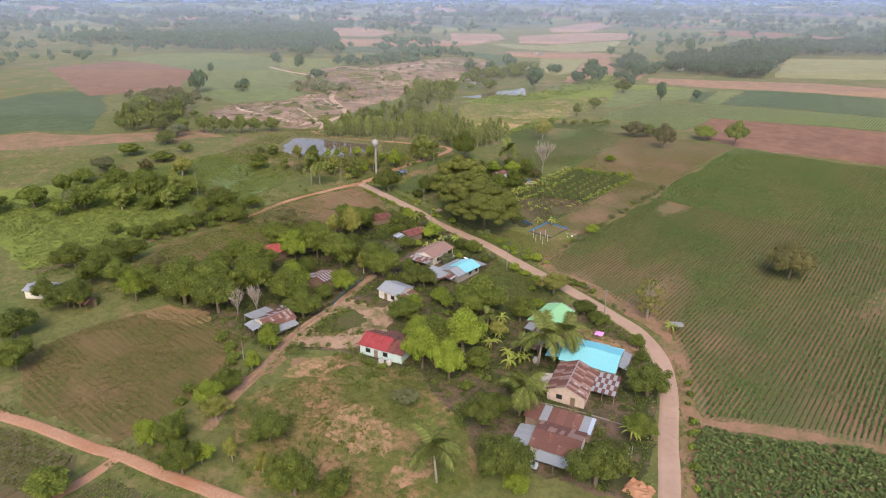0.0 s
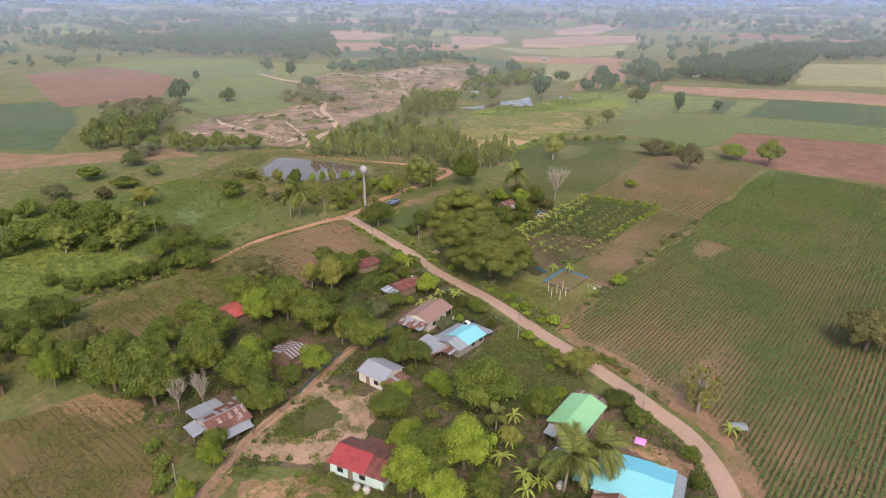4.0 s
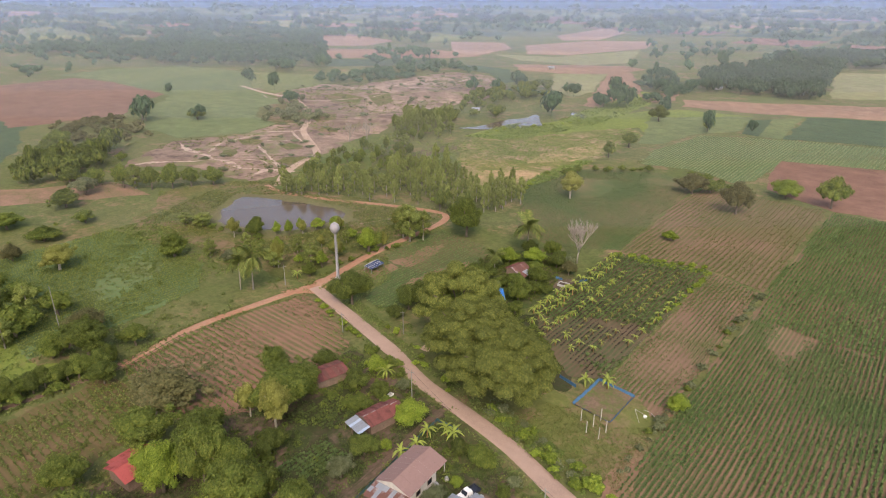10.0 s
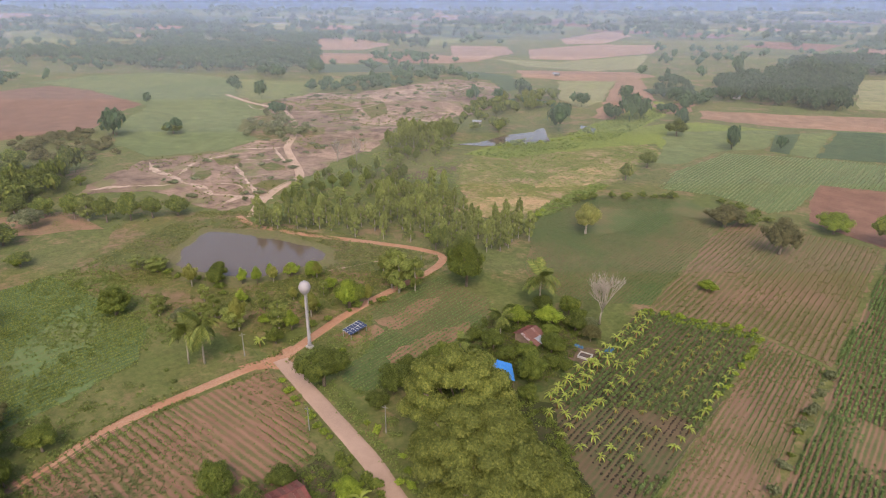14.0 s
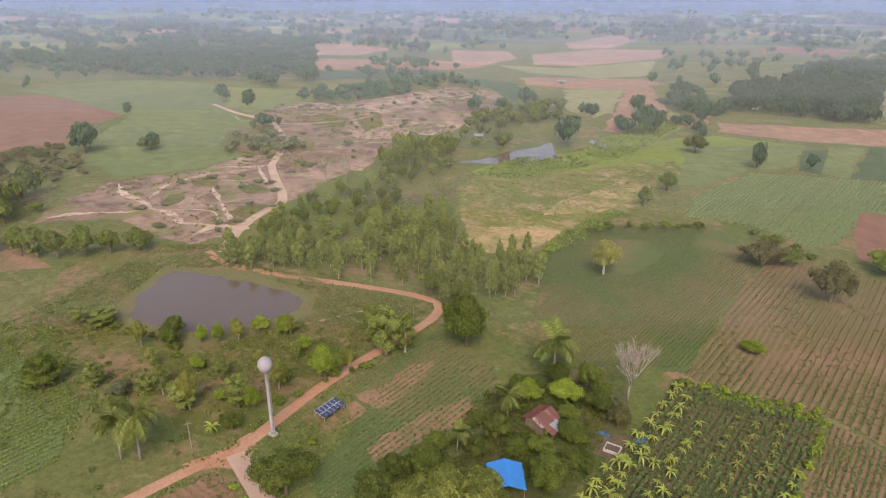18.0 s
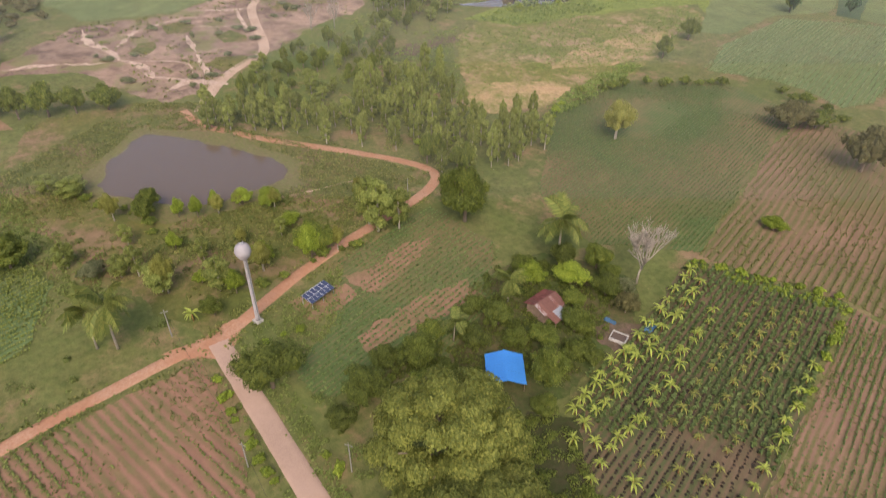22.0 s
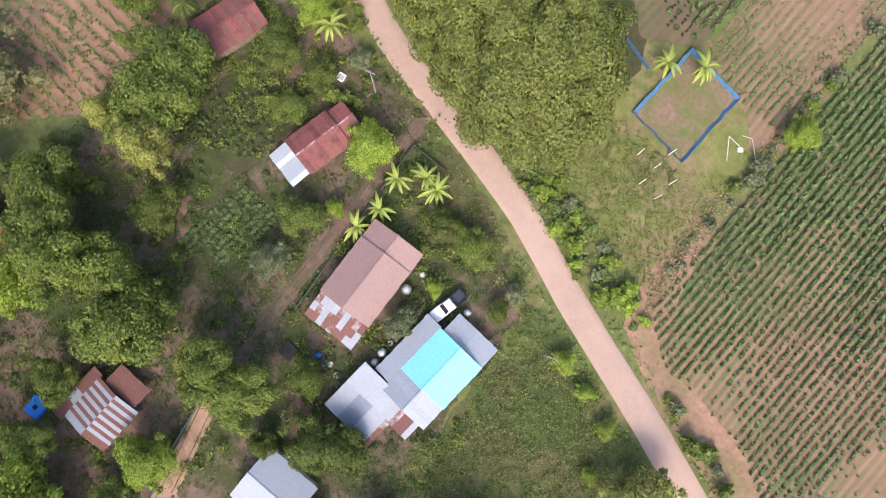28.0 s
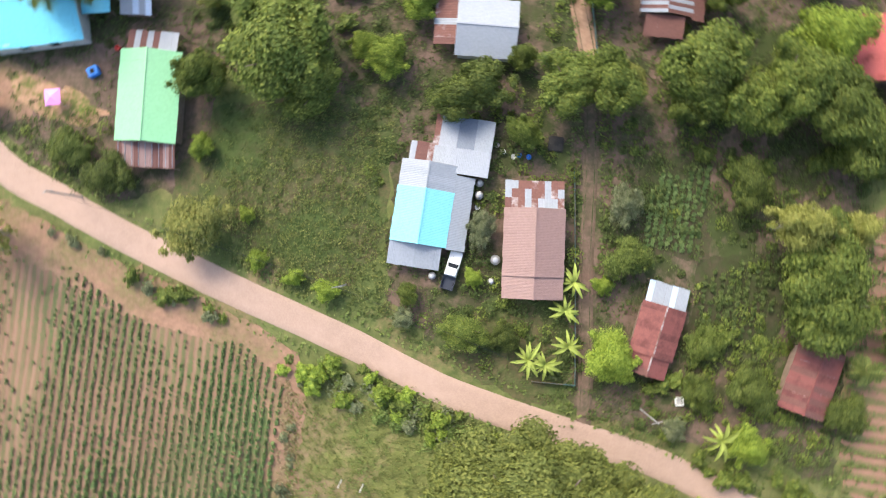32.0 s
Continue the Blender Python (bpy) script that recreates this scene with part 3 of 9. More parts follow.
def crown_mesh(name, blobs, count, size, material, seed, long=1.5, core=0.8, droop=-0.35, squat=1.0):
    """A crown: lumps (x, y, z, radius, flatness), a dense inside, and many leaf sprays."""
    rng = np.random.default_rng(seed)
    w = np.array([b[3] ** 2 for b in blobs])
    pick = rng.choice(len(blobs), count, p=w / w.sum())
    d = rng.normal(0, 1, (count, 3))
    d /= np.linalg.norm(d, axis=1)[:, None]
    low = d[:, 2] < droop
    d[low, 2] *= -1
    B = np.array(blobs)[pick]
    rad = B[:, 3:4] * rng.uniform(0.78, 1.25, (count, 1))
    sc = np.concatenate([np.ones((count, 2)), B[:, 4:5]], 1)
    places = B[:, :3] + d * rad * sc
    v, f = leaves(places, d * np.array([1, 1, 1.3]), size, rng, long, 0.5)
    mid = np.repeat(places[:, 2], 4)
    v[:, 2] = mid + (v[:, 2] - mid) * squat
    vs, fs, n = [v], [f], len(v)
    for x, y, z, r, fl in blobs:
        lump = BALL_V * (1 + 0.16 * np.sin(BALL_V[:, [1, 2, 0]] * 5 + seed + x)) * r * core * np.array([1, 1, fl]) + np.array([x, y, z])
        vs.append(lump)
        fs.append(np.array(BALL_F) + n)
        n += len(lump)
    me = bpy.data.meshes.new(name)
    me.from_pydata(np.concatenate(vs).tolist(), [], np.concatenate(fs).tolist())
    me.materials.append(material)
    me.update()
    return me


def lumps(rng, n, spread, height, r0, r1, flat=0.8, up=0.0):
    out = []
    for k in range(n):
        a = 2 * math.pi * (k + rng.random() * 0.6) / n
        q = spread * (0.35 + 0.65 * rng.random())
        out.append((q * math.cos(a), q * math.sin(a), height + rng.uniform(-0.25, 0.25) * height * 0.5, rng.uniform(r0, r1), flat))
    out.append((0, 0, height + up, r1, flat))
    return out


def limbs(rng, top, spread, r, n=5, fork=0.4):
    """A tapered trunk with forking limbs."""
    pairs = [tube([(0, 0, -0.1), (0.03, 0.02, top * fork), (0.06, -0.03, top * 0.85)], [r * 1.35, r, r * 0.5])]
    for k in range(n):
        a = 2 * math.pi * (k + rng.random() * 0.5) / n
        q = spread * rng.uniform(0.6, 1.0)
        z0 = top * fork * rng.uniform(0.8, 1.2)
        pairs.append(tube([(0.02, 0.02, z0), (q * 0.45 * math.cos(a), q * 0.45 * math.sin(a), z0 + (top - z0) * 0.5), (q * math.cos(a), q * math.sin(a), top * rng.uniform(0.85, 1.05))], [r * 0.6, r * 0.38, r * 0.12], 6))
    return join(*pairs)


HIDE = []


def tree_kind(name, label, leaf, count, size, lump, limb, bark="bark", seed=1, category="tree", long=1.5, core=0.8, squat=0.65):
    """A tree of unit crown radius and unit height, kept far below the land until it is copied."""
    rng = random.Random(seed)
    t = thing(name, 0, 0, 0, 0, label, category)
    v, f = limb(rng)
    part("trunk", mesh_of(name + "_trunk", v, f, M[bark], True), None, t)
    part("crown", crown_mesh(name + "_crown", lump(rng), count, size, M[leaf], seed, long, core, squat=squat), None, t)
    HIDE.append(t)
    return t


def plant(kind, x, y, radius, height, turn=None, label="", group="", z=0.0):
    """A copy of a tree at its place, with its own spread and height in metres."""
    rng = random.Random(int(x * 31 + y * 17))
    t = copy_thing(kind, pose(x, y, z, 0, 0, rng.uniform(0, 360) if turn is None else turn))
    oval = rng.uniform(0.84, 1.16)
    t.scale = (radius * oval, radius / oval, height)
    return tagged(t, label, group=group)

# ---------------------------------------------------------------- the land
g = new("ground", mesh_of("ground", [(-5000, -3000, 0), (4000, -3000, 0), (4000, 5000, 0), (-5000, 5000, 0)], [(0, 1, 2, 3)], M["turf"]))
tagged(g, "flat green farmland with patches of dry grass", "ground", kind="structure")

# roads
track("road", [(14, -20), (2, 24), (-8, 52), (-18, 78), (-24.4, 94.8), (-30.1, 108.9), (-35.7, 124), (-42.5, 136.5), (-52, 145.6), (-60, 149.2), (-68.3, 152.6), (-84.5, 158.3), (-100.6, 163.2), (-116.6, 168.7), (-132, 172), (-145, 174.6), (-160.2, 180.2), (-180, 185.5), (-203, 191.5)], 4.1, M["road"], 0.10, "pale dusty village road of packed laterite", 1)
track("road_2", [(-203, 191), (-204.5, 198.2), (-207.3, 213.1), (-208.5, 227), (-208.9, 242.3), (-209.3, 257.9), (-212.6, 266.9), (-219.5, 268.4), (-229.4, 266), (-244.7, 260.2), (-265.7, 251.5), (-288, 245), (-303, 247)], 3.1, M["red_road"], 0.07, "red dirt farm road bending round a pond", 2)
track("road_3", [(-203, 193), (-205.5, 186), (-207.2, 172), (-208.6, 159.9), (-208.6, 150), (-206.5, 140), (-205.2, 133)], 3.0, M["red_road"], 0.06, "narrow dirt farm road beside a ploughed field", 3)
track("road_6", [(-205.2, 133), (-206, 124), (-208, 112), (-210.4, 97), (-211.5, 86), (-213, 60)], 1.6, M["yard"], 0.055, "narrow rutted track behind a hedge", 8)
track("road_4", [(-165, 18), (-141.9, 27.1), (-129.7, 31.3), (-116.5, 34.8), (-110.3, 37.2), (-98.9, 39.9), (-85.1, 43.9), (-60, 50), (-34, 54), (-10, 56)], 3.0, M["red_road"], 0.06, "reddish dirt lane between fields", 4)
track("road_5", [(-110, 37), (-108.7, 29.9), (-108.3, 20), (-107, 0)], 2.4, M["red_road"], 0.05, "short dirt lane", 5)
track("track", [(-104, 52), (-109, 60), (-113, 70), (-116.5, 79), (-120.5, 87), (-122.7, 95), (-124, 103), (-126, 111), (-129.5, 122), (-130.2, 127)], 2.9, M["track_earth"], 0.06, "earth track through the village yards", 6)
track("track_3", [(-130.2, 126.6), (-131.2, 134.8), (-132.3, 149.9), (-133.8, 163), (-134.4, 171)], 2.0, M["yard"], 0.058, "narrow brown earth track beside a house", 9)
track("path", [(-240, 229), (-236.2, 232.7), (-232.1, 240.7), (-228.5, 249.6), (-226, 254)], 0.9, M["sand"], 0.05, "narrow pale footpath along the pond", 10, "path")
land("yard", [(-122, 82), (-116.5, 85), (-110, 88.2), (-105, 92.3), (-102.6, 97), (-102.8, 103), (-105.5, 108), (-107.5, 114), (-109, 119), (-113, 120), (-113.5, 113), (-118, 112), (-125, 110.5), (-126.5, 105), (-124.4, 98), (-122.8, 90)], M["sandy_yard"], 0.045, "bare pale sandy yard between the houses", 2.0, 0.6, "yard")
land("yard_grass", [(-118.8, 91.7), (-112.8, 95.4), (-110.6, 101.7), (-112.3, 105.9), (-118.6, 107.6), (-121, 105.2), (-120.8, 96.6)], M["weedy"], 0.085, "island of rough grass in the yard", 1.5, 0.5, "lawn")
land("bare_patch", [(-112, 79.5), (-107, 83.5), (-103, 87), (-96, 90.5), (-99, 86), (-103.5, 78.5), (-108, 77)], M["margin"], 0.055, "bare worn soil on the rough lot", 2.0, 1.2, "bare soil")
land("bare_patch", [(-113.8, 68), (-114, 76), (-116.5, 81), (-113, 80), (-110.5, 72), (-111, 67)], M["margin"], 0.055, "worn soil where carts leave the track", 2.0, 0.9, "bare soil")
land("bare_patch", [(-77, 96), (-75, 103), (-70, 103), (-69, 99), (-72, 95)], M["yard"], 0.055, "grey trodden ground under the palms", 2.0, 0.8, "bare soil")
land("bare_patch", [(-52, 132.5), (-57, 133.5), (-63, 135.2), (-65.5, 137.5), (-62, 139), (-56.5, 138.4), (-52, 136.2)], M["orange_soil"], 0.06, "pale sandy orange soil in the yard", 1.5, 0.7, "bare soil")
land("bare_patch", [(-107, 74.1), (-109.7, 80.4), (-105.3, 87.3), (-100.1, 85.3), (-101.5, 78.7)], M["orange_soil"], 0.066, "bare orange soil on the rough lot", 2.0, 1.0, "bare soil")
land("bare_patch", [(-89.9, 68.8), (-86.6, 78.7), (-75.3, 77.4), (-70.4, 71.4), (-76.9, 67.7)], M["orange_soil"], 0.058, "worn orange soil in the grass", 1.5, 2.2, "bare soil")
land("bare_patch", [(-67.6, 67.6), (-64.9, 75.9), (-60.1, 71.9), (-61.2, 65.4)], M["orange_soil"], 0.058, "orange soil showing through the grass", 2.0, 1.2, "bare soil")
land("garden_lawn", [(-130.3, 154), (-132.3, 165.2), (-129.4, 169.4), (-119.8, 166.6), (-113.2, 162), (-115, 158), (-121.2, 155)], M["weedy"], 0.042, "dark green grass round the bananas", 2.0, 0.7, "lawn")
land("field_path", [(-27, 116.5), (-19, 121.5), (-10.9, 124.7), (3.6, 131.8), (40, 147.5), (75, 160.5), (75, 168), (40, 150.5), (3, 134.6), (-9, 130.2), (-19, 125.8), (-26.5, 120.2)], M["margin"], 0.046, "brown path between two fields", 2.0, 0.4, "path")
land("garden_soil", [(-150, 205), (-148, 215), (-142, 219), (-131, 207.5), (-120.5, 199.5), (-116, 195), (-119, 191), (-131, 199), (-141, 203)], M["shade_turf"], 0.043, "soil and leaf litter beside the great tree, shade in its colour", 2.0, 0.8, "garden")
land("lot_grass", [(-96, 171.5), (-104, 170.5), (-121, 176), (-122, 186), (-119, 192), (-114, 190), (-113.5, 204), (-103, 203), (-97, 199), (-95.5, 180)], M["bright_grass"], 0.04, "bright weedy grass on the open lot", 3, 1.0, "lawn")

land("yard_soil", [(-147, 103), (-147, 120), (-141, 122), (-133, 121), (-131, 108), (-136, 101)], M["yard"], 0.038, "brown trodden soil round the striped house", 2, 0.8, "yard")
land("yard_soil", [(-153, 128), (-156, 136), (-149, 141), (-143, 139), (-142, 131)], M["yard"], 0.038, "bare brown soil under the trees", 2, 0.9, "yard")
land("yard_soil", [(-80, 127), (-79, 141), (-67, 146), (-62, 141), (-58, 140), (-52, 136), (-56, 131), (-64, 128), (-68, 124)], M["yard"], 0.038, "bare brown yard between the two houses", 2, 0.9, "yard")
land("homestead_floor", [(-178, 203), (-178, 240), (-172, 256), (-150, 260), (-144.5, 246), (-145, 224), (-154, 204)], M["weedy"], 0.036, "dark leafy ground round the homestead", 3, 1.0, "yard")

land("junction", [(-198, 189.6), (-201.5, 187.4), (-205.5, 184), (-208.4, 183), (-206.2, 190), (-206.4, 197), (-204.5, 201), (-203, 197), (-200.6, 193.6)], M["red_road"], 0.05, "worn dusty corner where the roads meet", 1.5, 0.3, "road")

land("road_verge", [(-22.3, 94), (-27.5, 108.5), (-33, 123.5), (-39.5, 135.5), (-44, 141), (-46, 146.5), (-42, 149), (-36.6, 137), (-31.6, 127), (-26.4, 119), (-26.4, 116), (-22.8, 106), (-19.4, 96.5)], M["margin"], 0.045, "bare brown strip between road and field", 2, 0.5, "verge")
land("garden_plot", [(-147.5, 133.5), (-148, 147), (-138.6, 147.5), (-138, 134)], M["shade_turf"], 0.04, "tilled garden plot with shade in its colour", 2, 0.5, "garden")
land("garden_plot", [(-159, 157), (-159, 145), (-147, 147), (-146, 161)], M["shade_turf"], 0.04, "garden soil under the plants, shade in its colour", 2, 0.6, "garden")
land("field_29", [(-203, 97), (-203.5, 129), (-187, 130.5), (-177, 120), (-173, 102), (-181, 88), (-196, 87)], M["veg"], 0.045, "small field of yellowing crop rows", 3, 0.8)

track("lane", [(-60, 101.5), (-54, 104.3), (-47, 106.2), (-40, 107.6), (-33, 108.6)], 2.0, M["lane_cement"], 0.03, "grey cement lane between two houses", 12)

# fields
F1 = [(-94.7, 371), (-60, 374), (40, 376), (110, 378), (110, 180), (40, 150), (3, 134.2), (-9, 129.8), (-19, 125.4), (-26.5, 120), (-32, 127), (-37, 137), (-42.5, 148), (-48, 153), (-53, 154), (-58, 156.3), (-64, 158.7), (-72, 162.3), (-80, 163.6), (-87, 165.1), (-92, 168.3), (-94.3, 171), (-94.5, 250)]
land("field_1", F1, M["cassava"], 0.05, "large field of green cassava in rows")
F2 = [(-27, 116), (-19, 121), (-10.9, 124.2), (3.6, 131.3), (40, 147), (75, 160), (75, 50), (-4, 50), (-20, 97), (-23.5, 106)]
land("field_2", F2, M["cassava"], 0.05, "dense field of dark green crops")
land("field_3", [(-135, 445), (-113, 453), (-64, 466), (40, 484), (40, 388), (-54, 378), (-94, 373), (-110, 380), (-124, 388)], M["far_red"], 0.06, "freshly tilled brown field")
land("field_4", [(-185, 480), (-160, 492), (-137, 500), (-70, 518), (40, 536), (40, 490), (-64, 470), (-93, 458), (-131, 446), (-132, 400), (-139, 388), (-148, 394), (-164, 399), (-186, 393), (-192, 426)], M["cane"], 0.07, "pale green field of young sugar cane")
F5 = [(-143, 277), (-148, 345), (-146, 372), (-97, 372), (-96, 276), (-113, 282)]
land("field_5", F5, M["dry_rows"], 0.05, "dry brown field with thin crop rows")
F6 = [(-144.5, 273), (-114, 281), (-112.4, 240), (-112.8, 203), (-119, 198), (-132, 208), (-143, 221)]
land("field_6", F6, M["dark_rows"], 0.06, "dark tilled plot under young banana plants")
F7 = [(-112, 203.5), (-112, 280), (-97, 275), (-95.5, 205), (-96.5, 200), (-102, 201)]
land("field_7", F7, M["strip"], 0.055, "strip of thin crop rows on reddish soil")
F8 = [(-184, 274), (-211.7, 324.6), (-206, 363), (-172, 384), (-149, 372), (-149, 345), (-144, 279), (-165, 266)]
land("field_8", F8, M["mid_green"], 0.05, "green bean field with bare patches")
F9 = [(-204, 224), (-204, 254), (-183, 252), (-170, 234), (-166, 212), (-178, 194.5), (-186, 195.5), (-190, 210)]
land("field_9", F9, M["mid_green"], 0.05, "small field of low green crops")
F10 = [(-201.5, 187), (-208, 150), (-207.5, 132), (-176, 132), (-166, 142), (-168, 158), (-169, 175), (-182, 181)]
land("bare_patch", [(-200.1, 220.2), (-196.5, 227.9), (-197.8, 237.4), (-194.3, 243.3), (-190.4, 233.0), (-191.1, 220.3)], M["margin"], 0.062, "bare brown soil in the low crop", 2.0, 0.8, "bare soil")
land("bare_patch", [(-183.9, 208.8), (-183.9, 218.9), (-179.3, 237.1), (-172.5, 234.9), (-176.1, 220.3), (-179.0, 208.2)], M["margin"], 0.062, "worn brown soil across the low crop", 2.0, 0.8, "bare soil")
land("field_10", F10, M["ploughed"], 0.05, "ploughed reddish field with sparse crop rows")
F11 = [(-300, 175), (-246, 180), (-230, 168), (-226, 150), (-226, 120), (-300, 120)]
land("field_11", F11, M["cane"], 0.05, "field of tall green maize")
ROCK = [(-384, 218), (-406, 246), (-417, 268), (-401, 300), (-409, 339), (-447, 378), (-512, 410), (-531, 466), (-498, 485), (-493, 544), (-487, 614), (-432, 617), (-377, 555), (-365, 500), (-363, 460), (-379, 425), (-343, 361), (-334, 323), (-323, 293), (-316, 274), (-310, 248), (-322, 244), (-362, 242)]
land("rock_field", ROCK, M["rock"], 0.06, "bare weathered rock with pale sandy patches", 6.0, 3.0, "rock outcrop")
track("track_2", [(-572, 418), (-527, 408.5), (-491, 406), (-466, 398), (-424.5, 373), (-400.5, 352), (-383, 334), (-361.5, 320), (-341, 308), (-328, 298), (-324, 287), (-319, 276), (-311, 264), (-298, 250)], 4.2, M["sand"], 0.12, "pale sandy track across the rock", 7)
land("field_13", [(-769, 340), (-778, 399), (-744, 459), (-673, 478), (-616, 459), (-546, 411), (-492, 396), (-452, 374), (-412, 338), (-404, 304), (-421, 272), (-465, 273), (-528, 309), (-568, 348), (-686, 356), (-746, 348)], M["far_green"], 0.08, "wide green cane field", 6, 1.5)
land("field_14", [(-735, 265), (-736, 344), (-680, 354), (-579, 350), (-560, 316), (-520, 286), (-524, 255), (-530, 217)], M["far_red"], 0.09, "bare red-brown field", 6, 1.5)
land("field_15", [(-231, 309), (-282, 359), (-290, 400), (-276, 425), (-268, 470), (-248, 492), (-212, 458), (-207, 400), (-208, 335)], M["dry_grass"], 0.05, "meadow of green and straw-coloured grass", 6, 2)
land("field_12", [(-651, 473), (-584, 508), (-564, 573), (-524, 472), (-515, 413), (-554, 420)], M["far_green2"], 0.085, "green grass strip beside the rock", 9, 2)
land("field_16", [(-592, 918), (-561, 1056), (-471, 1111), (-438, 985), (-476, 844), (-525, 817)], M["far_pink"], 0.14, "distant pinkish bare field", 9, 2)
land("field_17", [(-288, 524), (-367, 732), (-354, 753), (-278, 609), (-281, 579), (-276, 523)], M["far_brown"], 0.12, "narrow brown field", 9, 2)
land("field_18", [(-714, 897), (-643, 937), (-579, 862), (-566, 766), (-613, 772)], M["far_pink"], 0.14, "distant pink-brown field", 9, 2)
land("field_19", [(-241, 600), (-190, 625), (-110, 668), (60, 690), (60, 636), (-107, 607), (-142, 592), (-189, 576), (-229, 572)], M["far_brown"], 0.1, "light brown field", 9, 2)
land("field_24", [(-558, 788), (-480, 811), (-435, 961), (-380, 813), (-410, 758), (-487, 751)], M["far_pale"], 0.13, "pale yellow-green field", 9, 2)
land("field_25", [(-476, 712), (-372, 780), (-342, 764), (-359, 701), (-398, 677), (-445, 675)], M["far_brown"], 0.14, "brown field beyond the rock", 9, 2)
land("field_26", [(-398, 668), (-360, 709), (-316, 591), (-311, 553), (-348, 579)], M["far_pale"], 0.12, "small plots of yellow-green crops", 9, 2)
land("field_30", [(-280, 607), (-254, 629), (-244, 585), (-261, 570)], M["far_brown"], 0.12, "small brown field", 9, 2)
land("field_31", [(-525, 648), (-506, 675), (-451, 669), (-398, 606), (-401, 585), (-453, 630)], M["far_dark"], 0.12, "dark green field beside the rock", 9, 2)
land("field_32", [(-233, 515), (-177, 563), (-171, 503), (-187, 485), (-197, 439), (-205, 437)], M["far_green"], 0.06, "lush green plots beyond the cane", 9, 2)
land("field_33", [(-176, 549), (-165, 562), (-157, 501), (-167, 502)], M["far_dark"], 0.085, "small dark green plot", 9, 0.6)
land("field_34", [(-165, 565), (-150, 582), (-145, 500), (-157, 501)], M["far_green"], 0.085, "small bright green plot", 9, 0.6)
land("field_35", [(-149, 584), (-109, 603), (60, 630), (60, 545), (-116, 513), (-144, 501)], M["far_dark"], 0.08, "dark green field in rows", 9, 2)
land("field_36", [(-151, 683), (-66, 736), (-89, 927), (-182, 868)], M["far_pale"], 0.11, "pale green field beyond the brown one", 9, 2)
land("field_37", [(-957, 839), (-976, 914), (-794, 850), (-766, 766), (-816, 722)], M["far_pink"], 0.16, "far brown field", 9, 2)
land("field_38", [(-1045, 1033), (-843, 1032), (-760, 931), (-834, 892)], M["far_green2"], 0.16, "far pale green field", 9, 2)
land("field_39", [(-782, 694), (-638, 784), (-555, 761), (-578, 712), (-689, 616)], M["far_brown"], 0.15, "far tan stubble field", 9, 2)
land("field_40", [(-681, 610), (-566, 696), (-531, 654), (-624, 562)], M["far_dark"], 0.15, "far strip of dark crops", 9, 2)
land("field_41", [(-650, 1111), (-680, 1361), (-589, 1258), (-557, 1084), (-593, 1028)], M["far_pink"], 0.17, "far pinkish field", 9, 2)
land("field_42", [(-1579, 595), (-1453, 751), (-1152, 637), (-1162, 503), (-1217, 478)], M["far_green2"], 0.17, "far pale green plots", 9, 2)
land("bare_ground", [(-423, 93), (-433, 123), (-426, 139), (-393, 157), (-362, 204), (-331, 206), (-342, 188), (-371, 147), (-394, 111), (-385, 83)], M["margin"], 0.07, "reddish bare ground between grass and trees", 9, 2)
land("field_20", [(-160, 74), (-128, 79), (-117, 64), (-114, 39), (-142, 31), (-165, 40), (-165, 58)], M["veg"], 0.05, "vegetable field in weedy rows")
land("stubble_rows", [(-163, 68), (-160.8, 75.7), (-149.9, 80.4), (-142, 77.5), (-146, 72), (-155, 70)], M["stubble"], 0.066, "orange stubble rows in the vegetable field", 2.0, 1.2)
land("field_21", [(-108, 60), (-104, 90), (-84, 93), (-66, 88), (-52, 76), (-60, 58), (-86, 48), (-96, 54)], M["red_lot"], 0.05, "rough grassy lot with bare soil")
land("field_23", [(-574, 134), (-562, 166), (-579, 196), (-553, 237), (-465, 200), (-401, 160), (-431, 141), (-436, 124), (-441, 98)], M["far_dark"], 0.08, "dark blue-green field", 8, 2)

land("village_floor", [(-172, 80), (-167, 143), (-168, 160), (-168, 174), (-150, 171), (-136, 170), (-130, 168), (-112, 161.5), (-106, 158), (-105, 132), (-80, 129), (-79, 146), (-66, 148.5), (-53, 142), (-41, 132), (-33, 106), (-28, 88), (-58, 82), (-84, 95), (-106, 90), (-118, 80), (-140, 78)], M["village"], 0.03, "brown trodden earth with weeds round the houses, tree shade in its colour", 4, 1.0, "yard")
land("road_verge", [(-44, 146), (-52, 149.8), (-60, 152.6), (-69, 156.3), (-84, 161.2), (-95, 165.6), (-97.2, 173), (-97.5, 184), (-92.6, 184), (-92.6, 174), (-87, 167), (-79.8, 165.5), (-71, 164), (-58, 158.3), (-46, 152)], M["margin"], 0.065, "bare reddish strip along the field", 3, 0.45, "verge")
# grass patch over the turf; the lot's shade is painted as a darker green
land("lawn", [(-76.5, 135), (-87.4, 132), (-104.4, 132.5), (-105.5, 149), (-101, 156.5), (-85.2, 152), (-76, 149)], M["weedy"], 0.034, "rough green grass between two houses, shade in its colour", 2, 0.9, "lawn")
land("bare_patch", [(-51, 131), (-57.4, 134), (-55, 140), (-49.5, 139.5), (-48.6, 134)], M["margin"], 0.05, "bare orange soil between house and road", 1.5, 0.8, "bare soil")
land("road_verge", [(-112, 204), (-96, 206), (-94.5, 199), (-98, 196), (-104, 201)], M["strip"], 0.065, "bare reddish corner beside the pen", 2, 0.7, "verge")
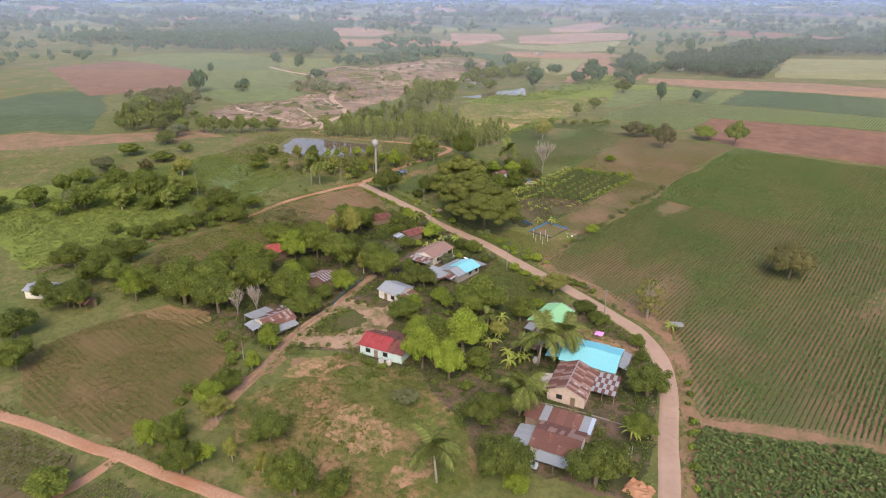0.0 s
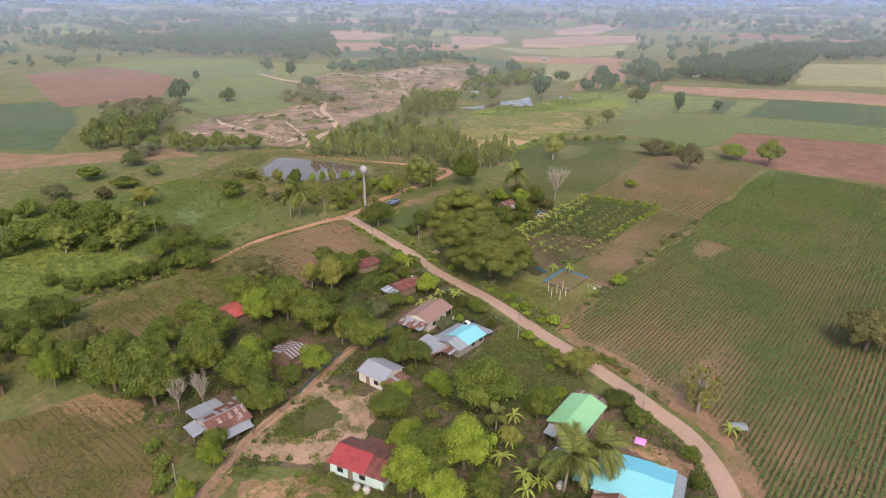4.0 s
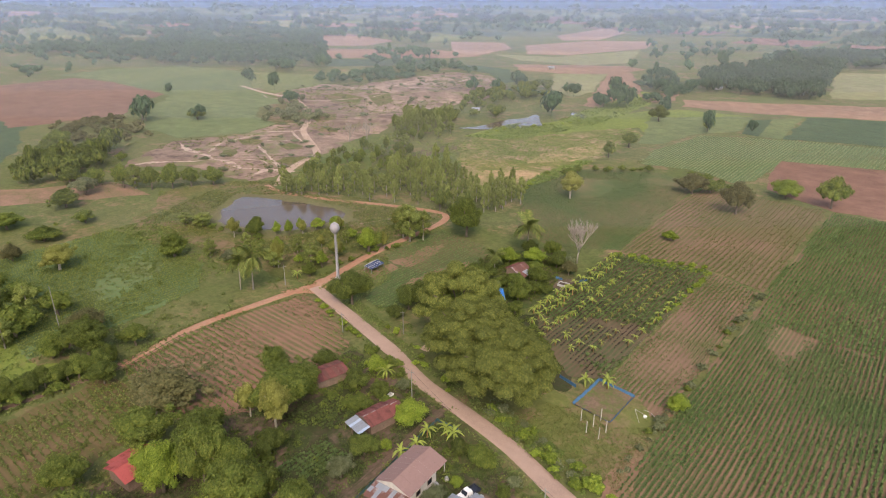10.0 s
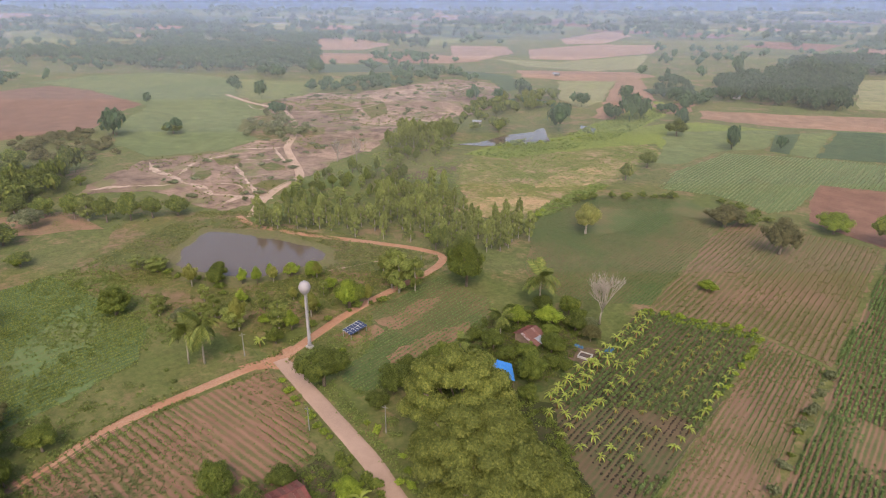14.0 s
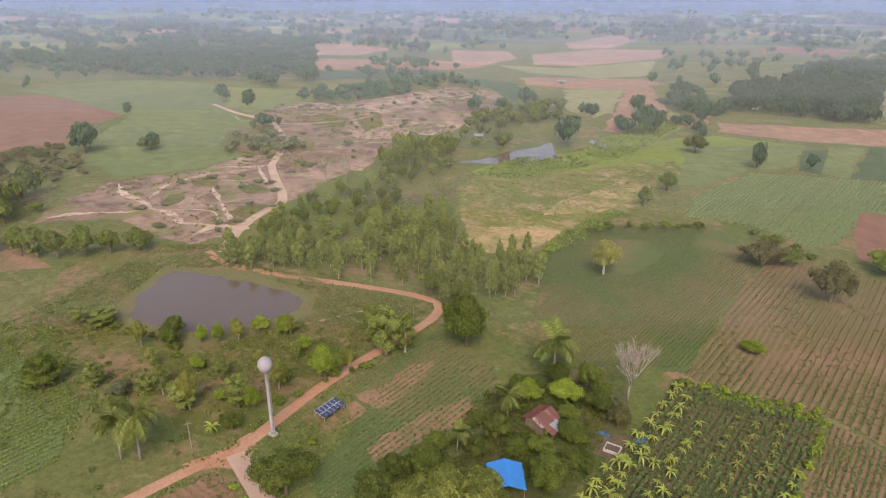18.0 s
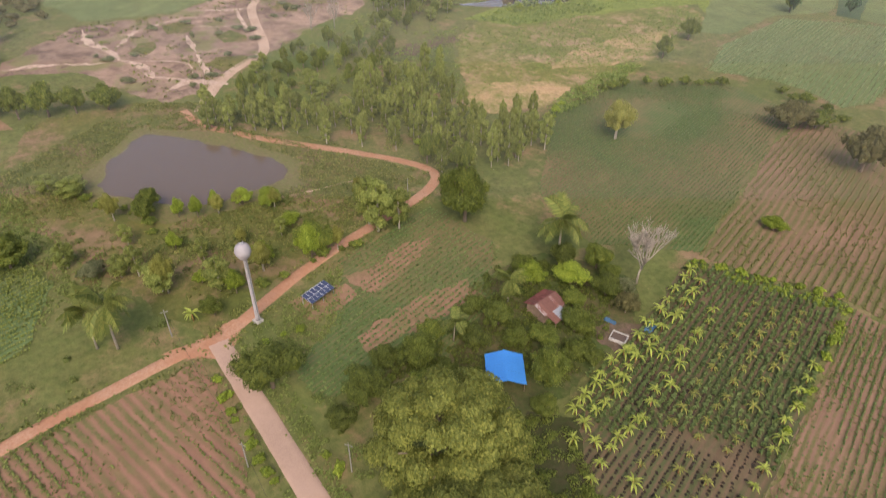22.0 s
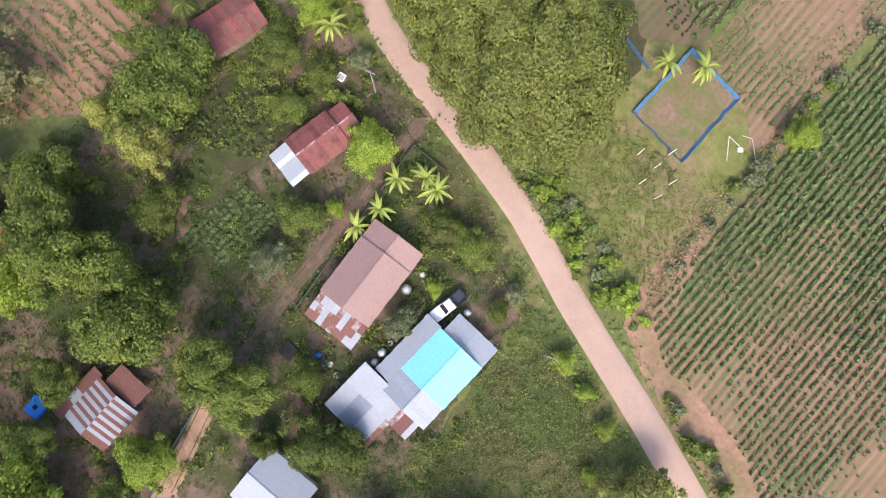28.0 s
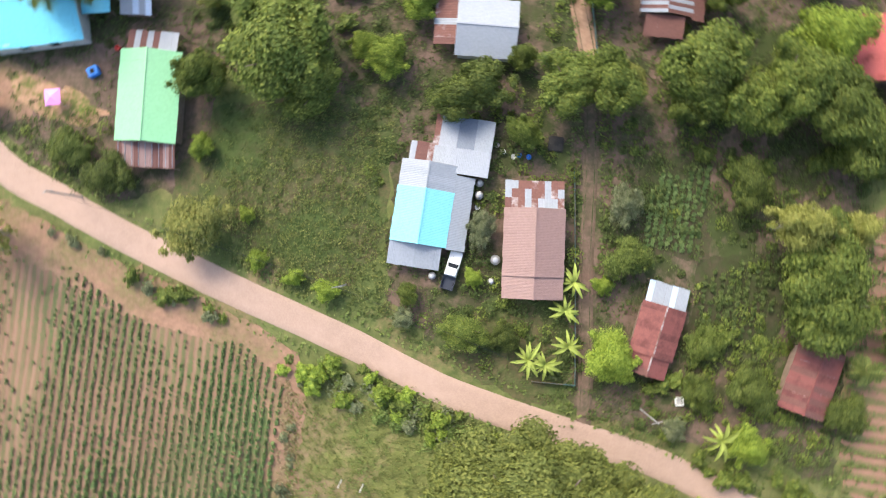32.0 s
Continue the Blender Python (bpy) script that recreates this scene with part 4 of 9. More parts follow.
land("bare_patch", [(-286, 328), (-291, 341), (-286, 365), (-279, 361), (-281, 333)], M["yard"], 0.062, "dark bare soil at the edge of the grove", 4, 2.0, "bare soil")
def wash(points, width, seed, label):
    """A sandy wash over the rock: a band whose width swells and shrinks, with ragged edges."""
    rng = random.Random(seed)
    line = curve_line(points, 1.6)
    left, right, a, b = [], [], 0.5, 0.5
    for k, p in enumerate(line):
        d = (line[min(k + 1, len(line) - 1)] - line[max(k - 1, 0)]).normalized()
        side = Vector((d.y, -d.x, 0))
        a = min(1.1, max(0.05, a + rng.uniform(-0.3, 0.3)))
        b = min(1.1, max(0.05, b + rng.uniform(-0.3, 0.3)))
        e = min(1.0, 0.25 + 0.15 * min(k, len(line) - 1 - k))
        left.append(p - side * width * e * a)
        right.append(p + side * width * e * b)
    n, verts = len(line), []
    for l, r in zip(left, right):
        verts += [(l.x, l.y, 0.03), (l.x * 0.7 + r.x * 0.3, l.y * 0.7 + r.y * 0.3, 0.11), (l.x * 0.3 + r.x * 0.7, l.y * 0.3 + r.y * 0.7, 0.11), (r.x, r.y, 0.03)]
    faces = [(4 * k + i, 4 * k + i + 1, 4 * k + i + 5, 4 * k + i + 4) for k in range(n - 1) for i in range(3)]
    tagged(new("sand_wash", mesh_of("sand_wash", verts, faces, M["wash_sand"])), label, "sand", kind="structure")


for _k, (_w, _line) in enumerate((
    (3.2, [(-410, 266), (-393, 261), (-375, 261.5), (-363, 258)]),
    (4.6, [(-363, 258), (-366, 249), (-374, 242), (-380, 234), (-384.5, 224)]),
    (2.6, [(-377, 263), (-388, 276), (-393, 289), (-394, 306)]),
    (2.4, [(-383, 334), (-388.5, 325), (-397.5, 317)]),
    (4.4, [(-311, 270), (-319, 267), (-326, 264), (-322, 252)]),
    (1.8, [(-370, 291), (-348, 281), (-328, 272), (-318, 268.5)]),
    (1.5, [(-385, 327), (-365, 317), (-347, 311)]),
    (3.6, [(-363, 258), (-350, 258), (-338, 256), (-326, 262)]),
    (1.4, [(-356, 262), (-346, 270), (-338, 272), (-330, 268)]),
    (1.3, [(-384, 300), (-372, 305), (-366, 312), (-356, 314)]),
    (3.0, [(-525, 471), (-507, 475), (-478, 477), (-475, 491)]),
    (2.6, [(-393, 447), (-370, 443), (-373, 463)]),
    (2.2, [(-470, 402), (-452, 420), (-440, 450), (-446, 480)]),
    (2.2, [(-480, 520), (-450, 540), (-440, 570), (-452, 600)]),
    (3.0, [(-515, 400), (-500, 394), (-488, 400)]),
)):
    wash(_line, _w, 30 + _k, "pale sandy wash over the dark rock")
for _ring in ([(-334, 276), (-337, 283), (-332, 291.5), (-327.6, 293), (-322.4, 284), (-323, 276)], [(-368, 263.5), (-375.6, 271.7), (-373, 277.6), (-365, 275), (-361, 267.5)], [(-361.5, 299), (-362, 306.5), (-351, 307.5), (-344, 303), (-349.6, 295.7)], [(-377, 339.5), (-380, 350.6), (-369.5, 351), (-363, 344.4), (-369.4, 337)],
              [(-409, 363), (-418, 378), (-407, 384), (-394, 370), (-393, 355)], [(-390, 291.4), (-390.4, 300), (-379, 301), (-373, 293), (-378, 287)], [(-443, 341), (-471, 365), (-473.5, 378.6), (-467, 392), (-443.5, 381), (-417, 362), (-403, 345), (-411, 336)], [(-474, 430), (-475, 448), (-444, 446), (-428.5, 425), (-449, 416)], [(-447, 453), (-443, 475), (-412, 447), (-404, 422)]):
    land("grass_patch", _ring, M["pond_grass"], 0.095, "grassy hollow in the bare rock", 3, 0.7, "grass")
land("grove_floor", [(-307, 264), (-318, 283), (-323, 298), (-338, 331), (-342, 354), (-333, 362), (-313, 344), (-298, 313), (-283, 289), (-259, 263), (-278, 254), (-294, 247), (-303, 249)], M["lush_grass"], 0.066, "rough green grass between the young eucalypts", 4, 0.9, "meadow")
land("straw_patch", [(-238, 308), (-246, 325), (-226, 346), (-216, 346), (-215, 328), (-224, 310)], M["straw"], 0.062, "reddish straw and bare soil in the meadow", 3, 0.7, "bare soil")
land("straw_patch", [(-236, 378), (-229, 411), (-215, 429), (-210, 400), (-216, 375), (-232, 357)], M["straw"], 0.062, "dry straw-coloured stretch of the meadow", 3, 0.7, "bare soil")
land("stream_bank", [(-296, 386), (-294, 412), (-290, 432), (-280, 449), (-274, 468), (-278, 508), (-284, 562), (-282, 620), (-258, 611), (-250, 520), (-247, 467), (-248, 442), (-259, 418), (-272, 392)], M["lush"], 0.075, "bright green bank of the stream", 4, 1.5, "meadow")
land("stream_meadow", [(-262, 474), (-246, 531), (-228, 558), (-178, 564), (-180, 524), (-206, 460), (-225, 477), (-250, 440)], M["lush"], 0.055, "lush yellow-green meadow beyond the stream", 4, 1.5, "meadow")
land("field_27", [(-164, 30), (-142, 24), (-127, 28.6), (-116, 31.5), (-109.6, 27), (-109.6, 0), (-170, 0)], M["dark_rows"], 0.05, "dark weedy field below the lane", 4, 1.0)
land("field_28", [(-106, 33.5), (-90, 37.5), (-60, 46), (-56, 10), (-105, 10)], M["dark_rows"], 0.05, "dark field beside the short lane", 4, 1.0)
land("meadow", [(-205, 190), (-300, 182), (-330, 215), (-318, 245), (-300, 250), (-215, 268), (-212, 230)], M["pond_grass"], 0.03, "rough meadow round the pond", 5, 2.0, "meadow")
land("meadow_2", [(-216, 60), (-212, 122), (-300, 118), (-330, 60)], M["lush"], 0.03, "bright green grass field", 5, 2.0, "meadow")

# water
land("pond_bank", [(-284, 203), (-302, 230), (-280, 246), (-247, 249), (-236, 240), (-240, 222), (-247, 207), (-267, 199)], M["mud"], 0.08, "muddy grassy bank of the pond", 3, 1.0, "bank")
land("pond", [(-277.2, 206), (-286.7, 213.5), (-296.7, 229.2), (-286.2, 235.3), (-274.2, 239.3), (-258.4, 244), (-246.1, 244.4), (-242.5, 235.8), (-245.5, 222), (-250.8, 214), (-261.6, 209.2), (-270.5, 204.7)], M["water"], 0.12, "still grey-brown pond water", 3, 0.8, "pond")
land("river", [(-314, 400), (-306, 414), (-305, 440), (-297, 456), (-298, 474), (-274, 441), (-283, 423), (-298, 408)], M["water"], 0.12, "shallow grey stream water", 4, 1.0, "water")
land("river_2", [(-283, 496), (-278, 498), (-270, 493), (-264, 478), (-274, 481)], M["water"], 0.12, "small pool of water", 3, 0.6, "water")

# ---------------------------------------------------------------- tree kinds (unit crown radius, unit height)
def limb_round(rng):
    return limbs(rng, 0.75, 0.55, 0.055, 5, 0.35)


def lump_round(rng):
    out = lumps(rng, 10, 0.62, 0.52, 0.18, 0.40, 0.68, 0.18) + lumps(rng, 6, 0.62, 0.42, 0.16, 0.30, 0.55, 0.0) + lumps(rng, 5, 0.36, 0.72, 0.14, 0.26, 0.7, 0.06)
    for _ in range(9):
        a, q = rng.uniform(0, 6.283), rng.uniform(0.55, 0.98)
        out.append((q * math.cos(a), q * math.sin(a), rng.uniform(0.38, 0.7), rng.uniform(0.09, 0.19), 0.75))
    return out


def lump_open(rng):
    out = lumps(rng, 11, 0.66, 0.60, 0.18, 0.34, 0.6, 0.15) + lumps(rng, 5, 0.5, 0.40, 0.16, 0.28, 0.6, 0.0)
    for _ in range(8):
        a, q = rng.uniform(0, 6.283), rng.uniform(0.5, 1.0)
        out.append((q * math.cos(a), q * math.sin(a), rng.uniform(0.4, 0.8), rng.uniform(0.09, 0.18), 0.75))
    return out


def lump_tall(rng):
    out = []
    for k in range(16):
        u = (k + 0.5) / 16
        w, a = 0.62 * math.sin(math.pi * (0.10 + 0.86 * u)), k * 2.4 + rng.uniform(-0.4, 0.4)
        out.append((w * math.cos(a), w * math.sin(a), 0.13 + 0.81 * u, rng.uniform(0.26, 0.42) * (0.6 + 0.5 * math.sin(math.pi * u)), 0.28))
    return out


def limb_tall(rng):
    return tube([(0, 0, -0.02), (0.04, 0, 0.4), (0.0, 0.05, 0.9)], [0.09, 0.07, 0.02])


def lump_wide(rng):
    out = []
    for k in range(90):
        a, q = k * 2.39996, math.sqrt((k + rng.random()) / 90)
        out.append((0.88 * q * math.cos(a), 0.88 * q * math.sin(a), 0.84 - 0.44 * q ** 2.4 + rng.uniform(-0.11, 0.06), rng.uniform(0.10, 0.18), 0.42))
    return out


def limb_wide(rng):
    return limbs(rng, 0.78, 0.75, 0.04, 8, 0.25)


KIND = {}
for key, name, label, leaf, count, size, lump, limb, bark in (
    ("mango", "mango_tree", "dark green round-crowned mango tree", "leaf_mango", 8000, 0.046, lump_round, limb_round, "bark"),
    ("mango2", "mango_tree", "dense dark green fruit tree", "leaf_mango", 8000, 0.046, lump_round, limb_round, "bark"),
    ("mid", "broadleaf_tree", "leafy mid-green broadleaf tree", "leaf_mid", 8600, 0.043, lump_round, limb_round, "bark"),
    ("mid2", "broadleaf_tree", "loose-crowned green broadleaf tree", "leaf_mid", 8600, 0.043, lump_open, limb_round, "bark"),
    ("bright", "broadleaf_tree", "bright yellow-green broadleaf tree", "leaf_bright", 8600, 0.043, lump_round, limb_round, "bark"),
    ("yellow", "acacia_tree", "thin yellow-green tree with open crown", "leaf_yellow", 5600, 0.043, lump_open, limb_round, "pale_bark"),
    ("grey", "broadleaf_tree", "dull grey-green tree with feathery crown", "leaf_grey", 6000, 0.043, lump_open, limb_round, "bark"),
    ("olive", "broadleaf_tree", "dull olive-brown rounded tree", "leaf_olive", 7000, 0.045, lump_round, limb_round, "bark"),
    ("rain", "rain_tree", "huge spreading olive-green rain tree", "leaf_rain", 70000, 0.023, lump_wide, limb_wide, "bark"),
    ("euca", "eucalyptus_tree", "slender pale-trunked eucalyptus tree", "leaf_euca", 2600, 0.085, lump_tall, limb_tall, "pale_bark"),
    ("euca2", "eucalyptus_tree", "tall thin eucalyptus with light green crown", "leaf_euca", 2600, 0.085, lump_tall, limb_tall, "pale_bark"),
    ("shrub", "shrub", "low bushy green shrub", "leaf_mid", 320, 0.26, lump_round, limb_round, "bark"),
    ("shrub2", "shrub", "low pale grey-green shrub", "leaf_grey", 320, 0.24, lump_open, limb_round, "bark"),
    ("shrub3", "shrub", "bright green roadside bush", "leaf_bright", 320, 0.26, lump_round, limb_round, "bark"),
):
    KIND[key] = tree_kind(name, label, leaf, count, size, lump, limb, bark, len(KIND) * 7 + 3, "shrub" if name == "shrub" else "tree", squat=0.3 if lump is lump_tall else 0.65)


LIGHT = {}
for key, leaf, lump in (("mid", "leaf_mid", lump_round), ("mid2", "leaf_mid", lump_open), ("mango", "leaf_mango", lump_round), ("mango2", "leaf_mango", lump_round), ("grey", "leaf_grey", lump_open), ("olive", "leaf_olive", lump_round)):
    LIGHT[key] = tree_kind("broadleaf_tree", "green broadleaf tree out in the grassland", leaf, 3200, 0.07, lump, limb_round, "bark", len(LIGHT) * 5 + 90)
KIND["thin"] = tree_kind("sapling_crown", "thin yellowish foliage on a slender tree", "leaf_yellow", 460, 0.10, lump_tall, limb_tall, "pale_bark", 177, "tree", core=0.05)


def grow(rows, group=""):
    for key, x, y, r, h in rows:
        far = key in LIGHT and (x < -228 or y > 300)
        odd = random.Random(int(x * 7 + y * 13))
        plant(LIGHT[key] if far else KIND[key], x, y, r * (odd.uniform(0.7, 1.2) if far else 1), h * (odd.uniform(0.7, 1.15) if far else 1), group=group)


# village, north side
grow([("mid", -89.7, 127.5, 8.2, 12), ("mid", -79.5, 131, 4.0, 8), ("yellow", -81, 151, 5.6, 7), ("mango", -68, 145.3, 3.6, 4.5), ("bright", -88.8, 154.1, 1.7, 2.6), ("bright", -93.8, 155.9, 1.5, 2.4), ("bright", -98.4, 157, 1.9, 3), ("bright", -86.5, 148.3, 1.3, 2),
      ("mid", -109, 156, 1.8, 3), ("grey", -109, 159.4, 1.7, 3), ("mid", -117, 160, 3.4, 5), ("mango", -122.4, 160.2, 2.3, 4), ("bright", -117.4, 153, 1.5, 2.6), ("grey", -117.8, 146.4, 2.6, 4.5), ("mango2", -115.4, 128, 4.2, 7), ("mid", -121.6, 133.6, 2.7, 6), ("mid2", -126.9, 126.8, 5.6, 9), ("mid", -120.4, 123.4, 2.3, 5)], "village trees")
grow([("bright", -102.6, 125.6, 3.4, 5), ("bright", -99.4, 124.2, 2.3, 4), ("grey", -135.7, 141, 3, 5), ("mango", -136.8, 148.2, 3.4, 5), ("bright", -134.4, 152, 1.6, 3), ("bright", -136.2, 161, 4.1, 6.5), ("mid2", -142.2, 123.6, 6.2, 12), ("mid2", -150, 127, 5.2, 10), ("mid2", -159, 126.5, 6, 11), 
      ("mango", -151.2, 136.7, 3.6, 6), ("yellow", -156, 141.6, 4.6, 13.5), ("yellow", -164.6, 141.3, 3.4, 8.7), ("mid2", -161.8, 151.5, 7, 9), ("mid", -148.4, 164, 2.9, 4), ("mango", -154.8, 163, 3.6, 5), ("mango", -167.2, 164.6, 3.2, 4.5), ("bright", -155.1, 170.3, 3.1, 5)], "village trees")
grow([("grey", -145.7, 169.4, 1.9, 3), ("mid", -148.2, 158, 3, 4), ("yellow", -133.8, 125.3, 3.4, 8), ("mid", -175, 156.2, 4.8, 6), ("mango", -186, 191, 5.6, 10.5), ("mango", -171.2, 199.2, 4.5, 8), ("mango", -170.6, 193, 2.9, 4), ("mango2", -170.1, 212, 4.1, 6), ("mid2", -145.5, 232, 2.2, 3.6),
      ("bright", -94.5, 201.6, 2.9, 4.2), ("mid2", -164, 129.6, 5.2, 9), ("mid2", -142, 105, 4, 8), ("mid", -135.7, 98.5, 7, 11), ("bright", -129.6, 112.8, 4.2, 7), ("mid2", -144.9, 112.4, 3.4, 7), ("mid", -126, 95, 5, 8), ("mid", -129.5, 106.2, 3.3, 5)], "village trees")
grow([("mid2", -104.7, 112.1, 5.6, 5.5), ("mid", -87, 103.7, 7.5, 10), ("bright", -94.5, 106, 3.8, 7), ("mid", -94, 131, 5, 8), ("mango", -113, 130, 4, 7), ("bright", -106, 117.5, 3.2, 5)], "village trees")
# south side of the village
grow([("bright", -108, 42, 3.0, 6.5), ("mid", -105, 45, 3.6, 7), ("mid", -96, 42, 3.8, 8), ("bright", -96, 46, 2.4, 5), ("bright", -111, 57, 3.6, 6.5), ("yellow", -105, 55, 3.8, 6.5), ("mango", -91, 58, 4.4, 7), ("mid", -76, 52, 5, 10), ("mid", -70, 56, 3.8, 6), ("yellow", -84, 51, 1.8, 6.5), ("yellow", -92, 50, 2.0, 6),
      ("mid", -109, 24, 4.6, 6.5), ("bright", -115, 71, 2.2, 5.5), ("bright", -119, 79, 3.0, 7), ("mango2", -181, 57, 6, 7.5), ("mango", -190, 55, 3.6, 7), ("bright", -170, 71, 3.9, 10), ("mid", -123, 82, 2.8, 5.4), ("mid", -112, 62, 3.8, 6.5)], "field-side trees")
grow([("mid2", -152, 84, 8, 13), ("mid", -158, 79, 7.5, 13), ("mango", -146, 82, 6, 11), ("mid2", -147, 94, 7, 13), ("bright", -137, 100.5, 5.6, 12), ("mid", -157, 103, 6.8, 11.5), ("bright", -158, 118, 5.4, 11), ("mid2", -154, 124, 5.5, 13), ("mid", -143, 126, 5, 10), ("mid2", -131, 127, 5, 11), ("mid", -165, 84, 7.5, 11), ("mid2", -166, 95, 5, 9),
      ("mango", -174, 42, 6, 8), ("mid2", -158, 36, 5.5, 8), ("mango2", -178, 59, 5, 9), ("mid2", -160, 146, 6.5, 11), ("olive", -182, 132.5, 9, 8.5), ("mid2", -172, 122, 6, 9), ("mid", -173, 106.5, 4.6, 7.5)], "orchard trees")
grow([("bright", -85, 97, 4.6, 12), ("bright", -82, 109, 5.6, 12), ("bright", -77, 97, 3.8, 11), ("mango", -61, 90, 4.7, 7.5), ("mango", -49.5, 79, 6, 9.5), ("mango2", -39.5, 120.5, 5.6, 7.8), ("mid", -35, 106, 3.6, 5.8), ("mango", -35.5, 88, 5.6, 10), ("grey", -78, 84, 3, 4.5), ("mid2", -62, 103, 3.2, 5), ("mid", -75, 105, 3.4, 6), ("bright", -46, 78, 3, 4),
      ("yellow", -79, 120, 3.2, 5), ("mid", -49.5, 138, 2.3, 4.2), ("mid2", -46, 131.5, 1.9, 3.6), ("mango", -62.5, 142.5, 3.2, 4), ("bright", -79.5, 140, 2, 3.2)], "village trees")
# single trees in the open fields
grow([("olive", -30.3, 206.3, 7.2, 12.5), ("olive", -148, 360, 7, 12), ("olive", -124.5, 344, 7.6, 12), ("bright", -114, 379, 7.4, 8.5), ("mid", -96, 376, 6.8, 12.5), ("yellow", -186, 319, 6.8, 12.5), ("bright", -134, 299, 3.2, 3.8), ("mango2", -206, 423, 6.8, 10), ("mango", -222, 505, 6.2, 11), ("mid2", -186, 494, 5.6, 11), ("mango", -464, 310, 6.5, 10), ("mango2", -492, 286, 9, 14), ("mango", -205, 395, 3.4, 8), ("mango2", -142, 366, 4.5, 8)], "field trees")
grow([("mid2", -261, 87, 6, 9), ("grey", -264, 95, 6, 9), ("euca", -250, 106, 3.5, 10), ("mid2", -242, 113, 5, 8), ("euca2", -236, 118, 3, 9), ("yellow", -276, 147, 7, 9), ("mango", -307, 154, 7, 7), ("mid", -315, 172, 7, 7), ("olive", -226, 134, 5.5, 8), ("mid2", -201, 127, 4, 6), ("mid", -207, 70, 6, 9), ("mango", -200, 76, 5, 8), ("mid2", -190, 68, 5, 9), ("mango2", -204, 82, 4, 6), ("mid", -186, 74, 5, 8),
      ("olive", -295, 140, 5, 7), ("mid2", -288, 100, 6, 9), ("mid", -298, 112, 6, 9), ("grey", -310, 128, 6, 8), ("mid2", -330, 150, 6, 8), ("mid", -226, 92, 3, 4.5), ("mid2", -217, 95, 3, 4.5), ("mid", -340, 175, 7, 9), ("grey", -352, 188, 6, 8), ("mid2", -279, 85, 6, 9), ("mid", -284, 72, 6, 9), ("mid2", -197, 84, 5, 8), ("olive", -178, 82, 5.5, 9), ("mid2", -172, 76, 5, 9)], "grassland trees")
for k in range(15):
    plant(KIND[("mid2", "mango", "mid")[k % 3]], -212 + 0.36 * k, 98.5 + 2.35 * k, 2.6 + 0.5 * (k % 2), 5.2 + 0.6 * (k % 3), group="hedge trees by the track")
# round the pond and the junction
grow([("yellow", -258, 200, 2.9, 8), ("mid", -252, 205, 3.7, 7.65), ("yellow", -241, 218, 2.2, 6), ("yellow", -241, 224, 2.2, 4.5), ("bright", -234, 228, 3.2, 6), ("mid", -210.5, 222, 4.6, 9), ("euca", -206, 238, 5.0, 14.5), ("mid", -193, 254.5, 7.4, 15), ("euca", -225, 193, 3.9, 7.5), ("euca", -216, 201, 3.3, 8.8), ("yellow", -214.5, 211, 3.4, 7.6), ("mid2", -257, 176, 4, 7.5), ("euca", -236, 190, 2.5, 6), ("bright", -221, 200, 2, 3.2), ("bright", -224, 226, 2.6, 4), ("euca2", -203, 242, 3.6, 12)], "pond trees")
grow([("mid", -149.8, 223.3, 4.5, 8), ("bright", -160.7, 249.7, 3.9, 6), ("bright", -167.2, 244.3, 3.5, 6), ("mid2", -159.2, 258.3, 3.7, 6), ("mango", -153, 250.9, 3.5, 6), ("olive", -147.6, 249, 2.9, 5), ("mid", -152.7, 237.8, 3.7, 5.6), ("mango2", -165.1, 229.6, 3.5, 6), ("mid", -170.2, 212, 3.9, 7), ("mango", -165.1, 221.9, 3.0, 5), ("mid2", -155.1, 230.3, 3.3, 5), ("mango", -165.3, 254.2, 3.5, 6), ("mid", -159, 227.4, 2.8, 4.2),
      ("mid2", -156.5, 243.5, 2.8, 4.5), ("mid", -172.5, 218, 3, 4.6), ("mango2", -174, 207, 3.4, 5.5), ("mid2", -164, 212.5, 2.6, 4), ("mango", -171, 229, 2.8, 4.4), ("mid", -149, 231, 2.6, 4), ("mid2", -155, 255.5, 2.8, 4.6), ("grey", -150.5, 254.5, 2.4, 4), ("mid", -163.5, 206.5, 3.8, 6.5), ("mid2", -146.5, 216.5, 2.6, 4), ("mango", -171.5, 247, 2.6, 4)], "homestead trees")
grow([("mid2", -254, 109, 8, 13), ("mid2", -249, 119, 8, 13), ("mid", -240, 122, 7.5, 12), ("mid2", -262, 97, 8, 11), ("mid", -272, 110, 7, 11), ("mid2", -268, 124, 6.5, 10), ("mid", -283, 120, 6, 9), ("mid2", -216, 130, 6.5, 10.5), ("mid", -222, 124, 4.5, 7), ("mid2", -212, 140, 4, 6), ("mid", -258, 130, 5, 8), ("mid2", -244, 134, 5, 8), ("euca", -247, 128, 3.4, 12)], "field-edge trees")
grow([("mid2", -348, 203, 7, 11), ("euca", -343, 206, 4, 12), ("mid2", -336, 210, 6, 11), ("mid", -331, 217, 6, 12), ("mid2", -327, 224, 6, 12), ("mid", -322, 232, 5, 10), ("mid2", -360, 196, 7, 12), ("mid", -372, 190, 6, 10), ("mid2", -388, 196, 7, 11), ("mid", -400, 210, 8, 13), ("mid2", -412, 200, 8, 12), ("mid", -420, 222, 6, 10), ("mid2", -395, 225, 4, 6), ("mid", -436, 205, 8, 12), ("mid2", -446, 215, 7, 11)], "trees below the rock")

